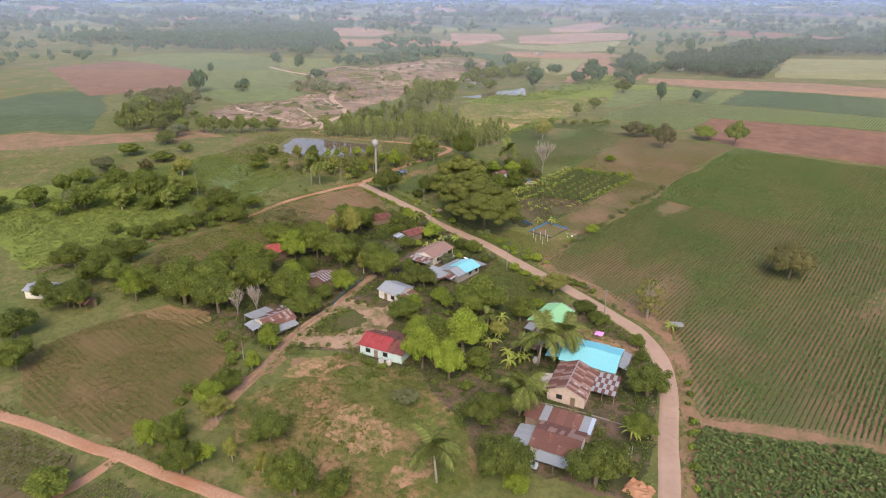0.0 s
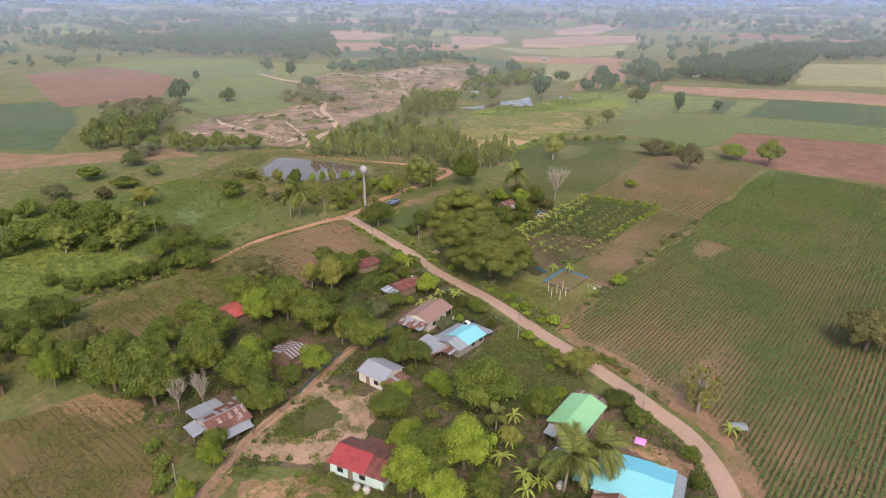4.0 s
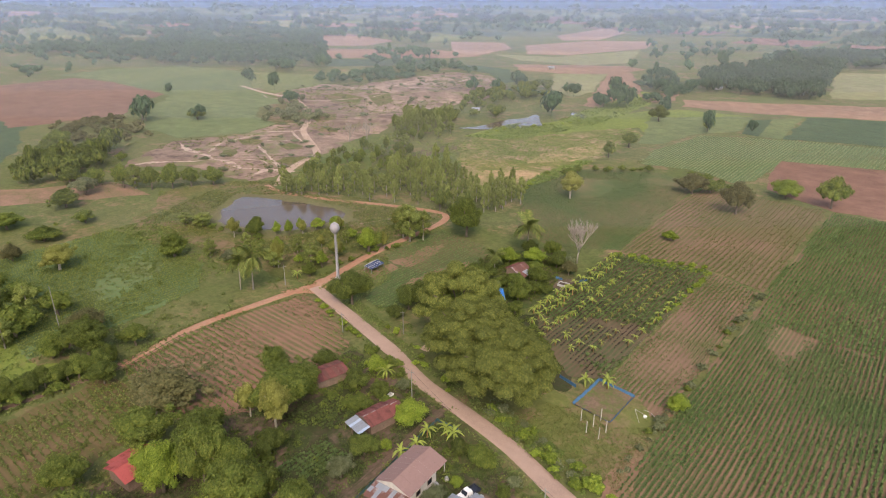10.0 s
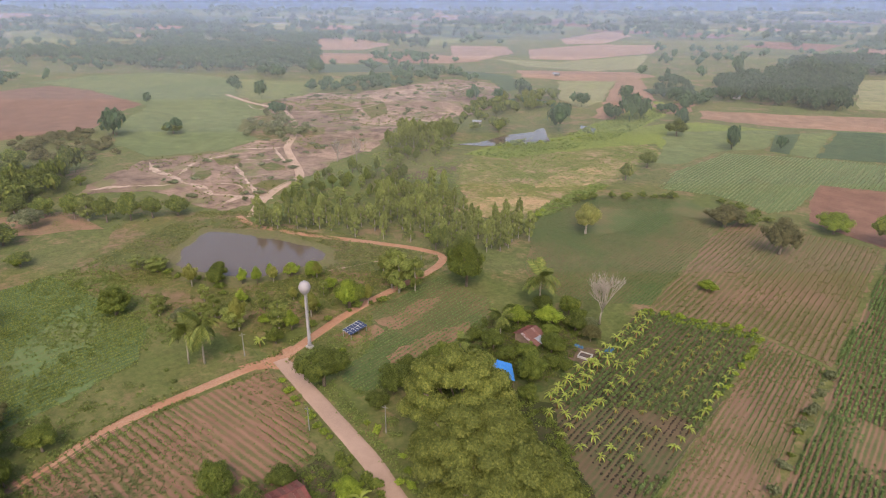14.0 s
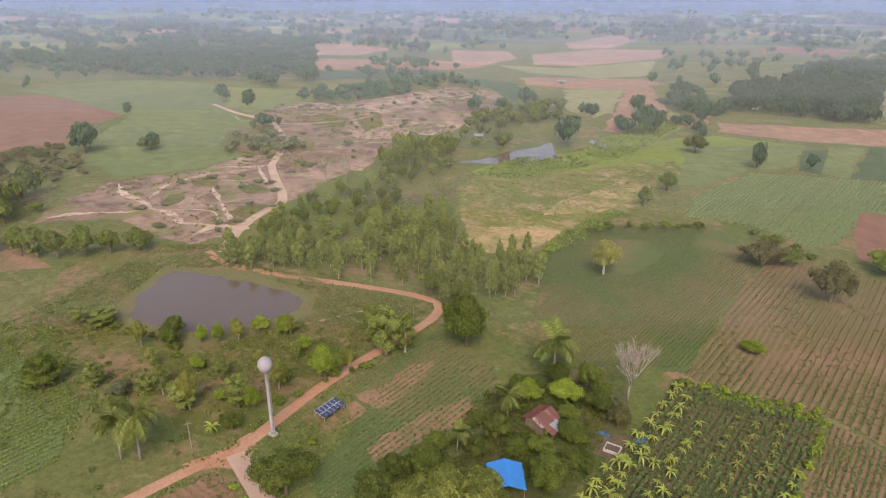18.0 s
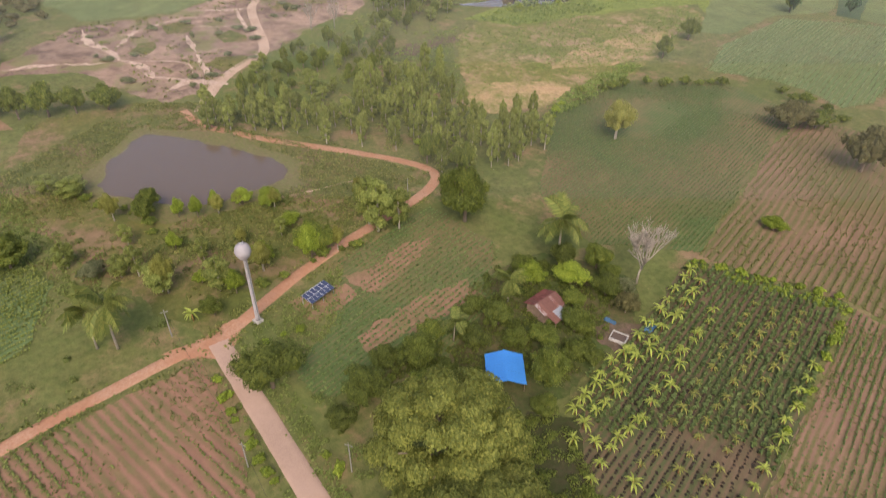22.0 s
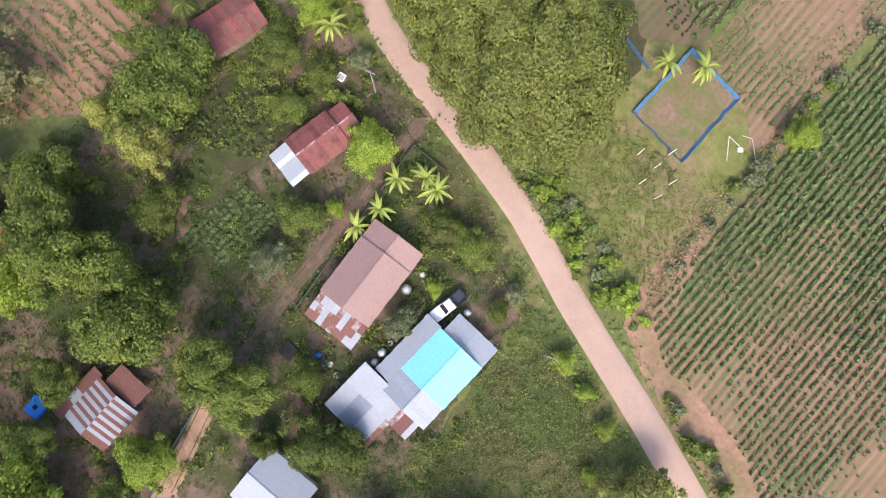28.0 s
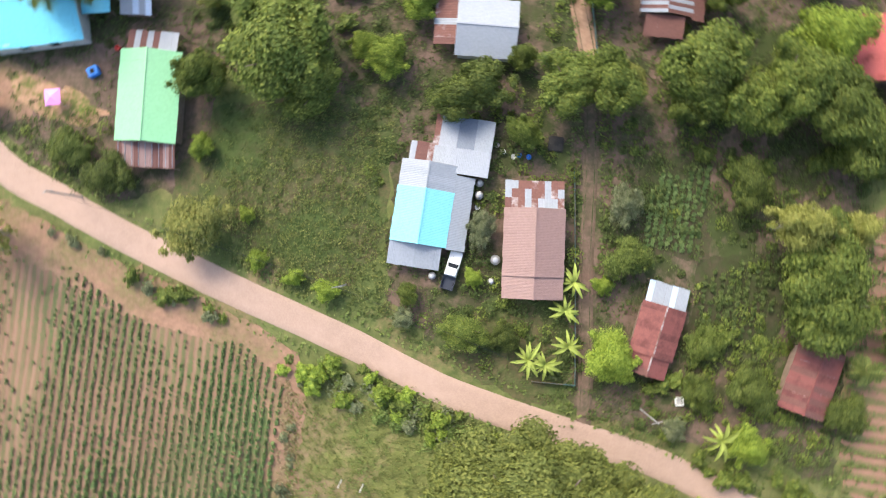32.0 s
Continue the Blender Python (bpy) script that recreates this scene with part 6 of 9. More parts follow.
lean(t, -7.7, 0.1, -13.7, -9.55, 1.8, 2.15, "s", ["zinc", "zinc", "roof_slate", "roof_slate", "zinc_white", "zinc_white", "half_rust"], 5, True)
lean(t, -6.1, -3.65, -6.0, 3.8, 1.9, 2.4, "w", ["zinc"], 6)
lean(t, -3.2, 3.7, 3.65, 6.7, 1.9, 2.4, "n", ["zinc", "zinc", "zinc_white", "zinc_white"], 7, True)

# brown house with a rusty lean-to
t = house(-124.7, 148.0, 5, "village house with brown corrugated gable roof")
walls(t, -3.6, 3.6, -4.8, 3.6, 2.8, "wall_white", 4.0, "y", doors=(("n", 0, 1.0, 0, 2.0), ("e", -2.0, 1.2, 0.9, 2.0), ("e", 1.5, 1.2, 0.9, 2.0)))
gable(t, -3.95, 3.95, -5.0, 3.9, 2.85, 4.3, [["roof_brown"]], seed=11)
gable(t, -3.95, 3.95, 3.85, 6.8, 2.68, 4.05, [["roof_brown"]], seed=12)
for px in (-3.6, 0, 3.6):
    part("post", box(px - 0.08, px + 0.08, 6.3, 6.46, 0, 2.7), M["concrete"], t)
lean(t, -3.8, 3.9, -8.6, -5.0, 2.3, 2.8, "s", ["half_rust", "zinc_white", "half_rust", "rust", "zinc_white", "half_rust", "zinc"], 13, courses=3)

# white house by the yard
t = house(-115.2, 120.4, 2, "white-walled house with zinc roof, sunlit slope coloured brighter")
walls(t, -3.7, 3.5, -3.4, 3.4, 2.7, "wall_white", 3.8, "x", doors=(("s", -1.0, 0.9, 0, 2.0), ("s", 1.6, 1.2, 0.9, 2.0), ("w", 0, 1.2, 0.9, 2.0)))
# brighter sheets on the south slope put its sunlight into the colour
gable(t, -4.1, 3.9, -3.8, 3.8, 2.7, 3.9, [["zinc_white"], ["zinc"]], "x", 21)
lean(t, 3.9, 6.8, -3.6, 2.4, 2.1, 2.6, "e", ["half_rust", "rust", "zinc", "half_rust"], 22)

# striped roof
t = house(-138.2, 112.6, 1, "low house under a striped zinc and rust roof")
walls(t, -3.0, 3.0, -2.9, 2.9, 2.3, "wall_wood", 3.0, "y", doors=(("e", 0, 0.9, 0, 2.0),))
roof_panes(t, (-3.4, -3.2, 2.4), (-3.4, 3.2, 2.4), (0.05, 3.2, 3.25), (0.05, -3.2, 3.25), ["zinc_white", "rust"] * 6, 0.5, 31, True)
roof_panes(t, (3.4, -3.2, 2.4), (3.4, 3.2, 2.4), (-0.05, 3.2, 3.2), (-0.05, -3.2, 3.2), ["rust", "zinc_white"] * 6, 0.5, 32, True)
lean(t, -5.0, -3.3, -4.0, 3.6, 2.0, 2.35, "w", ["rust", "zinc", "rust", "rust"], 33, True)
lean(t, -2.6, 2.6, 3.2, 6.0, 1.9, 2.3, "n", ["rust"], 34)

# red-roofed house
t = house(-96.3, 97.3, 14, "pale blue house with red and rusty roof")
walls(t, -5.9, 5.6, -3.6, 3.6, 2.7, "wall_cyan", 3.9, "x", doors=(("s", -3.6, 1.2, 0.9, 2.0), ("s", -1.4, 0.9, 0, 2.0), ("s", 1.2, 1.2, 0.9, 2.0)))
gable(t, -6.2, 1.8, -4.1, 4.1, 2.7, 4.2, [["roof_red"], ["rust"]], "x", 41)
gable(t, 1.7, 6.3, -4.0, 3.8, 2.6, 3.9, [["roof_maroon"], ["rust"]], "x", 42)
lean(t, -3, 4, 4.0, 6.4, 2.1, 2.6, "n", ["rust"], 43)

# old house by the vegetable field
t = house(-127.8, 87.2, -6, "old house, half zinc and half rusty roof")
walls(t, -3.6, 3.6, -4.0, 4.0, 2.6, "wall_white", 3.6, "y", doors=(("s", -1.0, 0.9, 0, 2.0), ("s", 1.6, 1.2, 0.9, 2.0)))
gable(t, -4.0, 4.0, -4.4, 4.4, 2.6, 3.8, [["half_rust", "rust", "zinc"], ["rust", "half_rust", "half_rust"]], "y", 51, cap="zinc", courses=2)
lean(t, -8.2, -3.9, -4.6, 2.2, 2.1, 2.6, "w", ["zinc", "zinc_white"], 52)
lean(t, 3.9, 6.2, -4.2, 3.4, 2.1, 2.55, "e", ["zinc"], 53)
lean(t, -5.0, -1.5, 4.4, 6.8, 2.3, 2.7, "n", ["zinc"], 54)
lean(t, -3.6, 1.2, -7.0, -4.4, 2.1, 2.5, "s", ["zinc_white", "zinc"], 55)

# green house
t = house(-72.2, 134.5, 3, "house with pale green metal roof")
walls(t, -3.7, 3.7, -5.6, 5.6, 2.8, "wall_wood", 3.8, "y", doors=(("e", -2, 1.2, 0.9, 2.0), ("e", 1.5, 0.9, 0, 2.0), ("s", 0, 1.2, 0.9, 2.0)))
gable(t, -4.05, 4.05, -6.05, 6.05, 2.8, 4.1, [["roof_green"]], "y", 61)
lean(t, -3.9, 3.9, 6.0, 9.2, 2.1, 2.65, "n", ["rust", "roof_brown"], 62)
for _k in range(9):
    part("batten", mesh_of("batten", *tube([(-3.6 + 0.9 * _k, 9.1, 2.17), (-3.6 + 0.9 * _k, 6.1, 2.69)], [0.05, 0.05], 5), M["zinc"]), None, t, "thin pale metal strip on the lean-to")
lean(t, -3.2, 3.4, -8.8, -6.0, 2.1, 2.65, "s", ["zinc", "zinc", "rust", "zinc", "rust", "zinc", "rust"], 63, True)

# turquoise house by the bend
t = house(-55.0, 124.2, 14, "large house with pale turquoise metal roof")
walls(t, -6.2, 6.2, -5.2, 5.2, 2.9, "wall_white", 4.0, "x", doors=(("e", -1.5, 1.0, 0, 2.0), ("s", -3, 1.2, 0.9, 2.0), ("n", -2, 1.2, 0.9, 2.0), ("n", 2, 1.2, 0.9, 2.0)))
# north slopes face away from the sun; that shade is in their deeper blue
gable(t, -6.7, 3.2, -5.8, 5.6, 2.9, 4.4, [["roof_cyan"], ["roof_cyan2"]], "x", 71)
gable(t, 3.15, 6.7, -5.9, 5.5, 2.78, 4.2, [["roof_cyan"], ["roof_cyan2"]], "x", 72)
lean(t, 6.7, 8.5, -2.5, 5.0, 2.2, 2.7, "e", ["zinc"], 73)
lean(t, -10.2, -6.7, -4.5, 2.2, 2.2, 2.7, "w", ["roof_cyan2"], 74)

# rusty gabled house
t = house(-53.3, 111.6, 14, "house with rusty gable and patched lean-to roof")
walls(t, -4.2, 4.0, -5.4, 5.4, 2.9, "wall_pink", 4.4, "y", doors=(("s", -1.5, 1.2, 0.9, 2.0), ("s", 1.5, 0.9, 0, 2.0)))
gable(t, -4.6, 4.4, -5.9, 5.8, 2.8, 4.7, [["rust", "roof_brown", "half_rust", "rust"] * 4, ["rust", "half_rust", "roof_brown"] * 5], "y", 81, pattern=True, cap="zinc", courses=2)
lean(t, -7.2, -4.4, -6.0, 1.0, 2.1, 2.7, "w", ["concrete_roof"], 82)
lean(t, 4.2, 9.6, -1.2, 5.8, 2.2, 2.9, "s", ["zinc_white", "rust"] * 4, 83, True, courses=4)

# the rambling house at the road
t = house(-45.8, 92.3, 13, "rambling house with patched rusty roofs")
walls(t, -4.5, 4.3, -3.9, 3.9, 2.7, "wall_white", 3.6, "x", doors=(("s", -2, 1.2, 0.9, 2.0), ("s", 1.5, 0.9, 0, 2.0), ("e", 0, 1.2, 0.9, 2.0)))
gable(t, -4.8, 4.7, -4.4, 4.2, 2.7, 3.8, [["rust", "rust", "half_rust"], ["rust", "roof_brown"]], "x", 91, courses=2)
lean(t, -8.8, 5.2, 4.3, 8.9, 2.4, 3.1, "s", ["rust", "rust", "zinc", "rust", "half_rust", "rust", "half_rust", "zinc", "zinc_blue"], 92, True, False)
walls(t, -8.4, 4.9, 4.7, 8.6, 2.3, "wall_wood")
lean(t, -8.4, -4.7, -4.6, 2.0, 2.2, 2.7, "w", ["zinc_white", "zinc"], 93)
lean(t, -2.8, 4.8, -6.8, -4.3, 2.0, 2.5, "s", ["zinc"], 94)

# maroon house by the road
t = house(-142.0, 156.9, -10, "small house with dull red corrugated roof")
walls(t, -2.4, 2.4, -3.0, 3.0, 2.4, "wall_wood", 3.2, "y", doors=(("e", 0, 0.9, 0, 2.0), ("n", 0, 1.2, 0.9, 2.0)))
gable(t, -2.9, 2.9, -3.4, 3.4, 2.4, 3.4, [["roof_maroon"]], "y", 101, cap="half_rust")
gable(t, -2.6, 2.6, 3.35, 6.0, 2.2, 3.1, [["roof_maroon", "rust"]], "y", 102, cap="half_rust")
lean(t, -2.7, 2.7, -6.2, -3.4, 1.9, 2.4, "s", ["zinc", "zinc_blue"], 103)

# small rusty house by the ploughed field
t = house(-162.4, 160.9, -13, "small wooden house with rusty patched roof")
walls(t, -2.6, 2.6, -4.0, 4.0, 2.3, "wall_wood", 2.9, "y", doors=(("e", 0, 0.9, 0, 2.0),))
gable(t, -3.1, 3.1, -4.5, 4.5, 2.3, 3.1, [["roof_maroon", "rust", "roof_maroon"], ["roof_maroon", "rust", "roof_maroon"]], "y", 111)
for _k in range(9):
    _y, _s = -3.9 + 0.86 * _k, 1 if _k % 3 else -1
    part("batten", mesh_of("batten", *tube([(_s * 2.9, _y, 2.42), (_s * (0.5 if _k % 2 else 1.3), _y, 3.06 if _k % 2 else 2.85)], [0.045, 0.045], 5), M["half_rust"]), None, t, "pale worn batten on the roof")

# hut by the dead tree
t = house(-160.2, 238.6, -8, "wooden hut with rusty roof under palms")
walls(t, -2.4, 2.2, -2.6, 2.6, 2.6, "wall_wood", 3.4, "y", doors=(("s", 0, 0.9, 0, 2.0),))
gable(t, -2.9, 2.6, -3.2, 3.2, 2.5, 3.6, [["rust", "roof_maroon"], ["rust", "half_rust"]], "y", 121)
lean(t, 2.5, 5.0, -2.6, 2.6, 1.8, 2.4, "e", ["zinc_white", "half_rust"], 122)

# red-roofed house under the trees
t = house(-166.4, 117.2, 5, "house with bright red roof among trees")
walls(t, -3.0, 3.3, -3.6, 3.6, 2.5, "wall_wood", 3.4, "y")
gable(t, -3.5, 3.8, -4.3, 4.3, 2.6, 3.8, [["roof_salmon"]], "y", 131)
lean(t, -5.4, -3.4, -2.8, 2.8, 2.0, 2.45, "w", ["roof_salmon"], 132)

# long white house at the far field
t = house(-193, 57.0, 35, "long low white house at the field edge")
walls(t, -5.6, 5.6, -2.6, 2.6, 2.6, "wall_white", 3.2, "x", doors=(("s", -2, 1.2, 0.9, 2.0), ("s", 2, 0.9, 0, 2.0)))
gable(t, -6.1, 6.1, -3.1, 3.1, 2.6, 3.4, [["zinc_white"]], "x", 141)


# sheds and shelters
def shelter(name, x, y, turn, w, l, h, rise, mats, label, category, seed, wall=None):
    s = thing(name, x, y, 0, turn, label, category)
    gable(s, -w / 2, w / 2, -l / 2, l / 2, h, h + rise, mats, "x", seed)
    for px in (-w / 2 + 0.3, w / 2 - 0.3):
        for py in (-l / 2 + 0.3, l / 2 - 0.3):
            part("post", box(px - 0.06, px + 0.06, py - 0.06, py + 0.06, 0, h), M["wood"], s)
    if wall:
        part("wall", box(-w / 2 + 0.3, w / 2 - 0.3, l / 2 - 0.45, l / 2 - 0.3, 0.2, h - 0.1), M[wall], s)
    return s


shelter("shelter", -156.2, 219.2, -50, 7.4, 6.8, 2.0, 1.1, [["roof_blue"]], "open shelter under a bright blue sheet roof", "shelter", 151)
shelter("field_shed", -45.2, 152.6, 35, 3.2, 2.4, 2.1, 0.3, [["zinc"]], "tiny field shed with zinc roof beside the road", "shed", 152, "wall_wood")
shelter("shed", -68.6, 121.0, 4, 4.2, 5.4, 2.0, 0.5, [["half_rust", "rust"], ["zinc", "zinc_blue"]], "small shed with rusty and grey sheets", "shed", 153, "wall_wood")
shelter("far_shed", -426, 213, 40, 9, 5, 2.6, 0.9, [["zinc_white"]], "white-roofed shed below the rock", "shed", 154, "wall_white")
shelter("far_shed", -337, 454, 30, 6, 4, 2.4, 0.8, [["zinc_white"]], "small white-roofed shed by the stream", "shed", 155, "wall_white")
shelter("far_shed", -177, 60, 20, 5, 4, 2.4, 0.7, [["rust"]], "small rusty shed among trees", "shed", 156, "wall_wood")
shelter("far_shed", -236, 670, 10, 7, 5, 2.6, 0.8, [["zinc_white"]], "white roof at the wood's edge", "shed", 157, "wall_white")
shelter("far_shed", -420, 700, 10, 7, 5, 2.6, 0.8, [["zinc_white"]], "pale roof between far fields", "shed", 158, "wall_white")

# ---------------------------------------------------------------- smaller things
def disc_profile(profile, sides=20):
    """A turned shape from (radius, height) pairs."""
    v, f = [], []
    for r, z in profile:
        for s in range(sides):
            a = 2 * math.pi * s / sides
            v.append((r * math.cos(a), r * math.sin(a), z))
    for k in range(len(profile) - 1):
        for s in range(sides):
            i, j = k * sides + s, k * sides + (s + 1) % sides
            f.append((i, j, j + sides, i + sides))
    f.append(tuple(range(sides))[::-1])
    f.append(tuple(range((len(profile) - 1) * sides, len(profile) * sides)))
    return v, f


# water tower
t = thing("water_tower", -202, 200, 0, 0, "white ball-shaped water tower on a slim column", "water tower")
part("base", box(-0.8, 0.8, -0.8, 0.8, 0, 0.6, 0.05), M["concrete"], t)
part("column", mesh_of("tower_column", *disc_profile([(0.48, 0.6), (0.46, 1.6), (0.40, 1.7), (0.33, 15.2), (0.5, 15.7)], 16), M["tower"], True), None, t, "tall white tapering column")
part("tank", mesh_of("tower_tank", *disc_profile([(0.62, 15.5), (1.15, 16.1), (1.5, 17.0), (1.52, 17.5), (1.25, 18.3), (0.75, 18.75), (0.3, 18.9)], 20), M["tower"], True), None, t, "round white tank")
part("hatch", mesh_of("tower_hatch", *disc_profile([(0.28, 18.88), (0.28, 19.05), (0.1, 19.1)], 10), M["steel"]), None, t)
lad = bmesh.new()
add_box(lad, 0.48, 0.53, -0.22, -0.17, 0.8, 15.6)
add_box(lad, 0.48, 0.53, 0.17, 0.22, 0.8, 15.6)
for k in range(36):
    add_box(lad, 0.49, 0.52, -0.17, 0.17, 1.0 + k * 0.4, 1.03 + k * 0.4)
part("ladder", lad, M["steel"], t)

# solar array beside the red road
t = thing("solar_array", -198, 212.2, 0, 4, "blue solar panel array on a steel frame", "solar panel")
for i in range(2):
    for k in range(6):
        bm = box(-1.55 + i * 1.6, 0.0 + i * 1.6, -3.2 + k * 1.08, -2.15 + k * 1.08, 0, 0.05)
        o = part("panel", bm, M["panel"], t)
        rim = bmesh.new()
        x0, x1, y0, y1 = -1.55 + i * 1.6, i * 1.6, -3.2 + k * 1.08, -2.15 + k * 1.08
        add_box(rim, x0, x1, y0, y0 + 0.05, 0.05, 0.06)
        add_box(rim, x0, x0 + 0.05, y0, y1, 0.05, 0.06)
        part("rim", rim, M["white"], o)
        o.matrix_basis = pose(0, 0, 2.0, 0, 10, 0)
for px, h in ((-1.4, 2.2), (1.4, 1.7)):
    for py in (-3.0, 0, 3.0):
        part("post", box(px - 0.05, px + 0.05, py - 0.05, py + 0.05, 0, h), M["steel"], t)
for py in (-3.0, 3.0):
    part("beam", mesh_of("beam", *tube([(-1.5, py, 2.22), (1.5, py, 1.7)], [0.05, 0.05], 5), M["steel"]), None, t)
land("solar_pad", [(-202, 207), (-193, 207), (-192.5, 218.5), (-198, 219), (-201, 214)], M["margin"], 0.075, "bare reddish earth round the panels", 2, 0.6, "yard")


# power poles and cables
def pole(x, y, h, turn, label="grey concrete power pole", arm=True):
    t = thing("power_pole", x, y, 0, turn, label, "power pole", "power poles")
    part("post", mesh_of("pole_post", *tube([(0, 0, 0), (0, 0, h)], [0.12, 0.08], 8), M["pole"]), None, t)
    if arm:
        part("crossarm", box(-0.7, 0.7, -0.05, 0.05, h - 0.6, h - 0.5), M["pole"], t)
        for px in (-0.8, 0, 0.8):
            part("insulator", mesh_of("insulator", *disc_profile([(0.05, h - 0.48), (0.07, h - 0.38), (0.03, h - 0.3)], 8), M["white"]), None, t)
    return (x, y, h - 0.35)


LINE = [pole(-63.6, 148.6, 8, 20), pole(-100.7, 156.0, 7.5, 15), pole(-141.6, 167.6, 8, 20), pole(-163, 188, 7, 20), pole(-176, 178.3, 6, 15), pole(-211.3, 186.8, 6.7, 60)]
pole(-211, 254, 5.5, 0, "short grey pole beside the red road", False)
pole(-236, 131, 12.8, 30, "tall white pole at the field edge", False)
pole(-34, 98.3, 3.0, 0, "grey clothes-line post in the garden", False)
pole(-33.7, 99.2, 3.0, 0, "grey clothes-line post beside the road", False)
for k in (0, 1, 3, 4):
    a, b = Vector(LINE[k]), Vector(LINE[k + 1])
    if k == 3:
        a = Vector(LINE[2])
    pts = [a.lerp(b, i / 12) - Vector((0, 0, 1.1 * math.sin(math.pi * i / 12))) for i in range(13)]
    tagged(new("power_cable", mesh_of("power_cable", *tube(pts, [0.02] * 13, 4), M["wire"])), "thin dark power cable between poles", "cable", "power cables")
a, b = Vector((-211, 60, 7)), Vector((-120, 72, 5))
pts = [a.lerp(b, i / 16) - Vector((0, 0, 1.5 * math.sin(math.pi * i / 16))) for i in range(17)]
tagged(new("power_cable", mesh_of("power_cable", *tube(pts, [0.025] * 17, 4), M["wire"])), "thin cable over the vegetable field", "cable", "power cables")
pole(-120, 72, 5.3, 0, "wooden pole at the end of a cable", False)

# netted pen with posts beside it
t = thing("net_pen", 0, 0, 0, 0, "square pen fenced with blue netting", "pen")
PEN = [(-113.3, 189.2), (-113.0, 201.8), (-103.7, 200.6), (-103.8, 188.3)]
for k in range(4):
    (x0, y0), (x1, y1) = PEN[k], PEN[(k + 1) % 4]
    rng = random.Random(k)
    v, f = [], []
    for i in range(13):
        u = i / 12
        x, y = x0 + (x1 - x0) * u, y0 + (y1 - y0) * u
        dx, dy = rng.uniform(-0.1, 0.1), rng.uniform(-0.1, 0.1)
        lean_out = 0.35 + rng.uniform(-0.1, 0.15)
        nx, ny = (y1 - y0), -(x1 - x0)
        l = math.hypot(nx, ny)
        v += [(x + dx + nx / l * lean_out, y + dy + ny / l * lean_out, 0.02), (x + dx, y + dy, 0.4 + rng.uniform(-0.1, 0.1)), (x + dx - nx / l * 0.1, y + dy - ny / l * 0.1, 0.5)]
        if i:
            b = 3 * i
            f += [(b - 3, b, b + 1, b - 2), (b - 2, b + 1, b + 2, b - 1)]
    part("net", mesh_of("pen_net", v, f, M["net"]), None, t)
    for i in range(4):
        x, y = x0 + (x1 - x0) * i / 4, y0 + (y1 - y0) * i / 4
        part("post", mesh_of("pen_post", *tube([(x, y, 0), (x, y, 0.8)], [0.04, 0.03], 6), M["wood"]), None, t)
land("pen_floor", [(-112.8, 189.7), (-112.6, 201.2), (-104.2, 200.1), (-104.2, 188.9)], M["pen_soil"], 0.07, "trampled grass and soil inside the pen", 2, 0.3, "yard")
for x, y in ((-109, 185.2), (-106.1, 185.1), (-106.2, 182.2), (-103.1, 184.9), (-103.3, 182), (-105.8, 188)):
    tagged(new("post", mesh_of("white_post", *tube([(x, y, 0), (x, y, 3.1)], [0.08, 0.07], 8), M["wall_white"])), "white concrete post standing in the grass", "post", "white posts")
t = thing("swing_frame", -98.9, 195.1, 0, 40, "low white pipe frame in the grass", "frame")
for a, b in (((-1.8, -1.7, 0), (-1.8, 1.7, 0.9)), ((1.8, -1.7, 0.9), (1.8, 1.7, 0)), ((-1.8, 1.7, 0.9), (0, 0.2, 0.5)), ((1.8, 1.7, 0), (0.2, 1.9, 0.6))):
    part("pipe", mesh_of("pipe", *tube([a, b], [0.04, 0.04], 6), M["wall_white"]), None, t)
part("block", box(-0.35, 0.35, -0.3, 0.3, 0, 0.4, 0.04), M["white"], t)
fence = thing("fence", -118.2, 196.0, 0, -14, "short blue netting fence under the great tree", "fence")
part("net", box(-2.6, 2.6, -0.03, 0.03, 0.05, 0.9), M["net"], fence)
for px in (-2.5, 0, 2.5):
    part("post", mesh_of("fence_post", *tube([(px, 0.06, 0), (px, 0.06, 1.1)], [0.04, 0.04], 6), M["wood"]), None, fence)


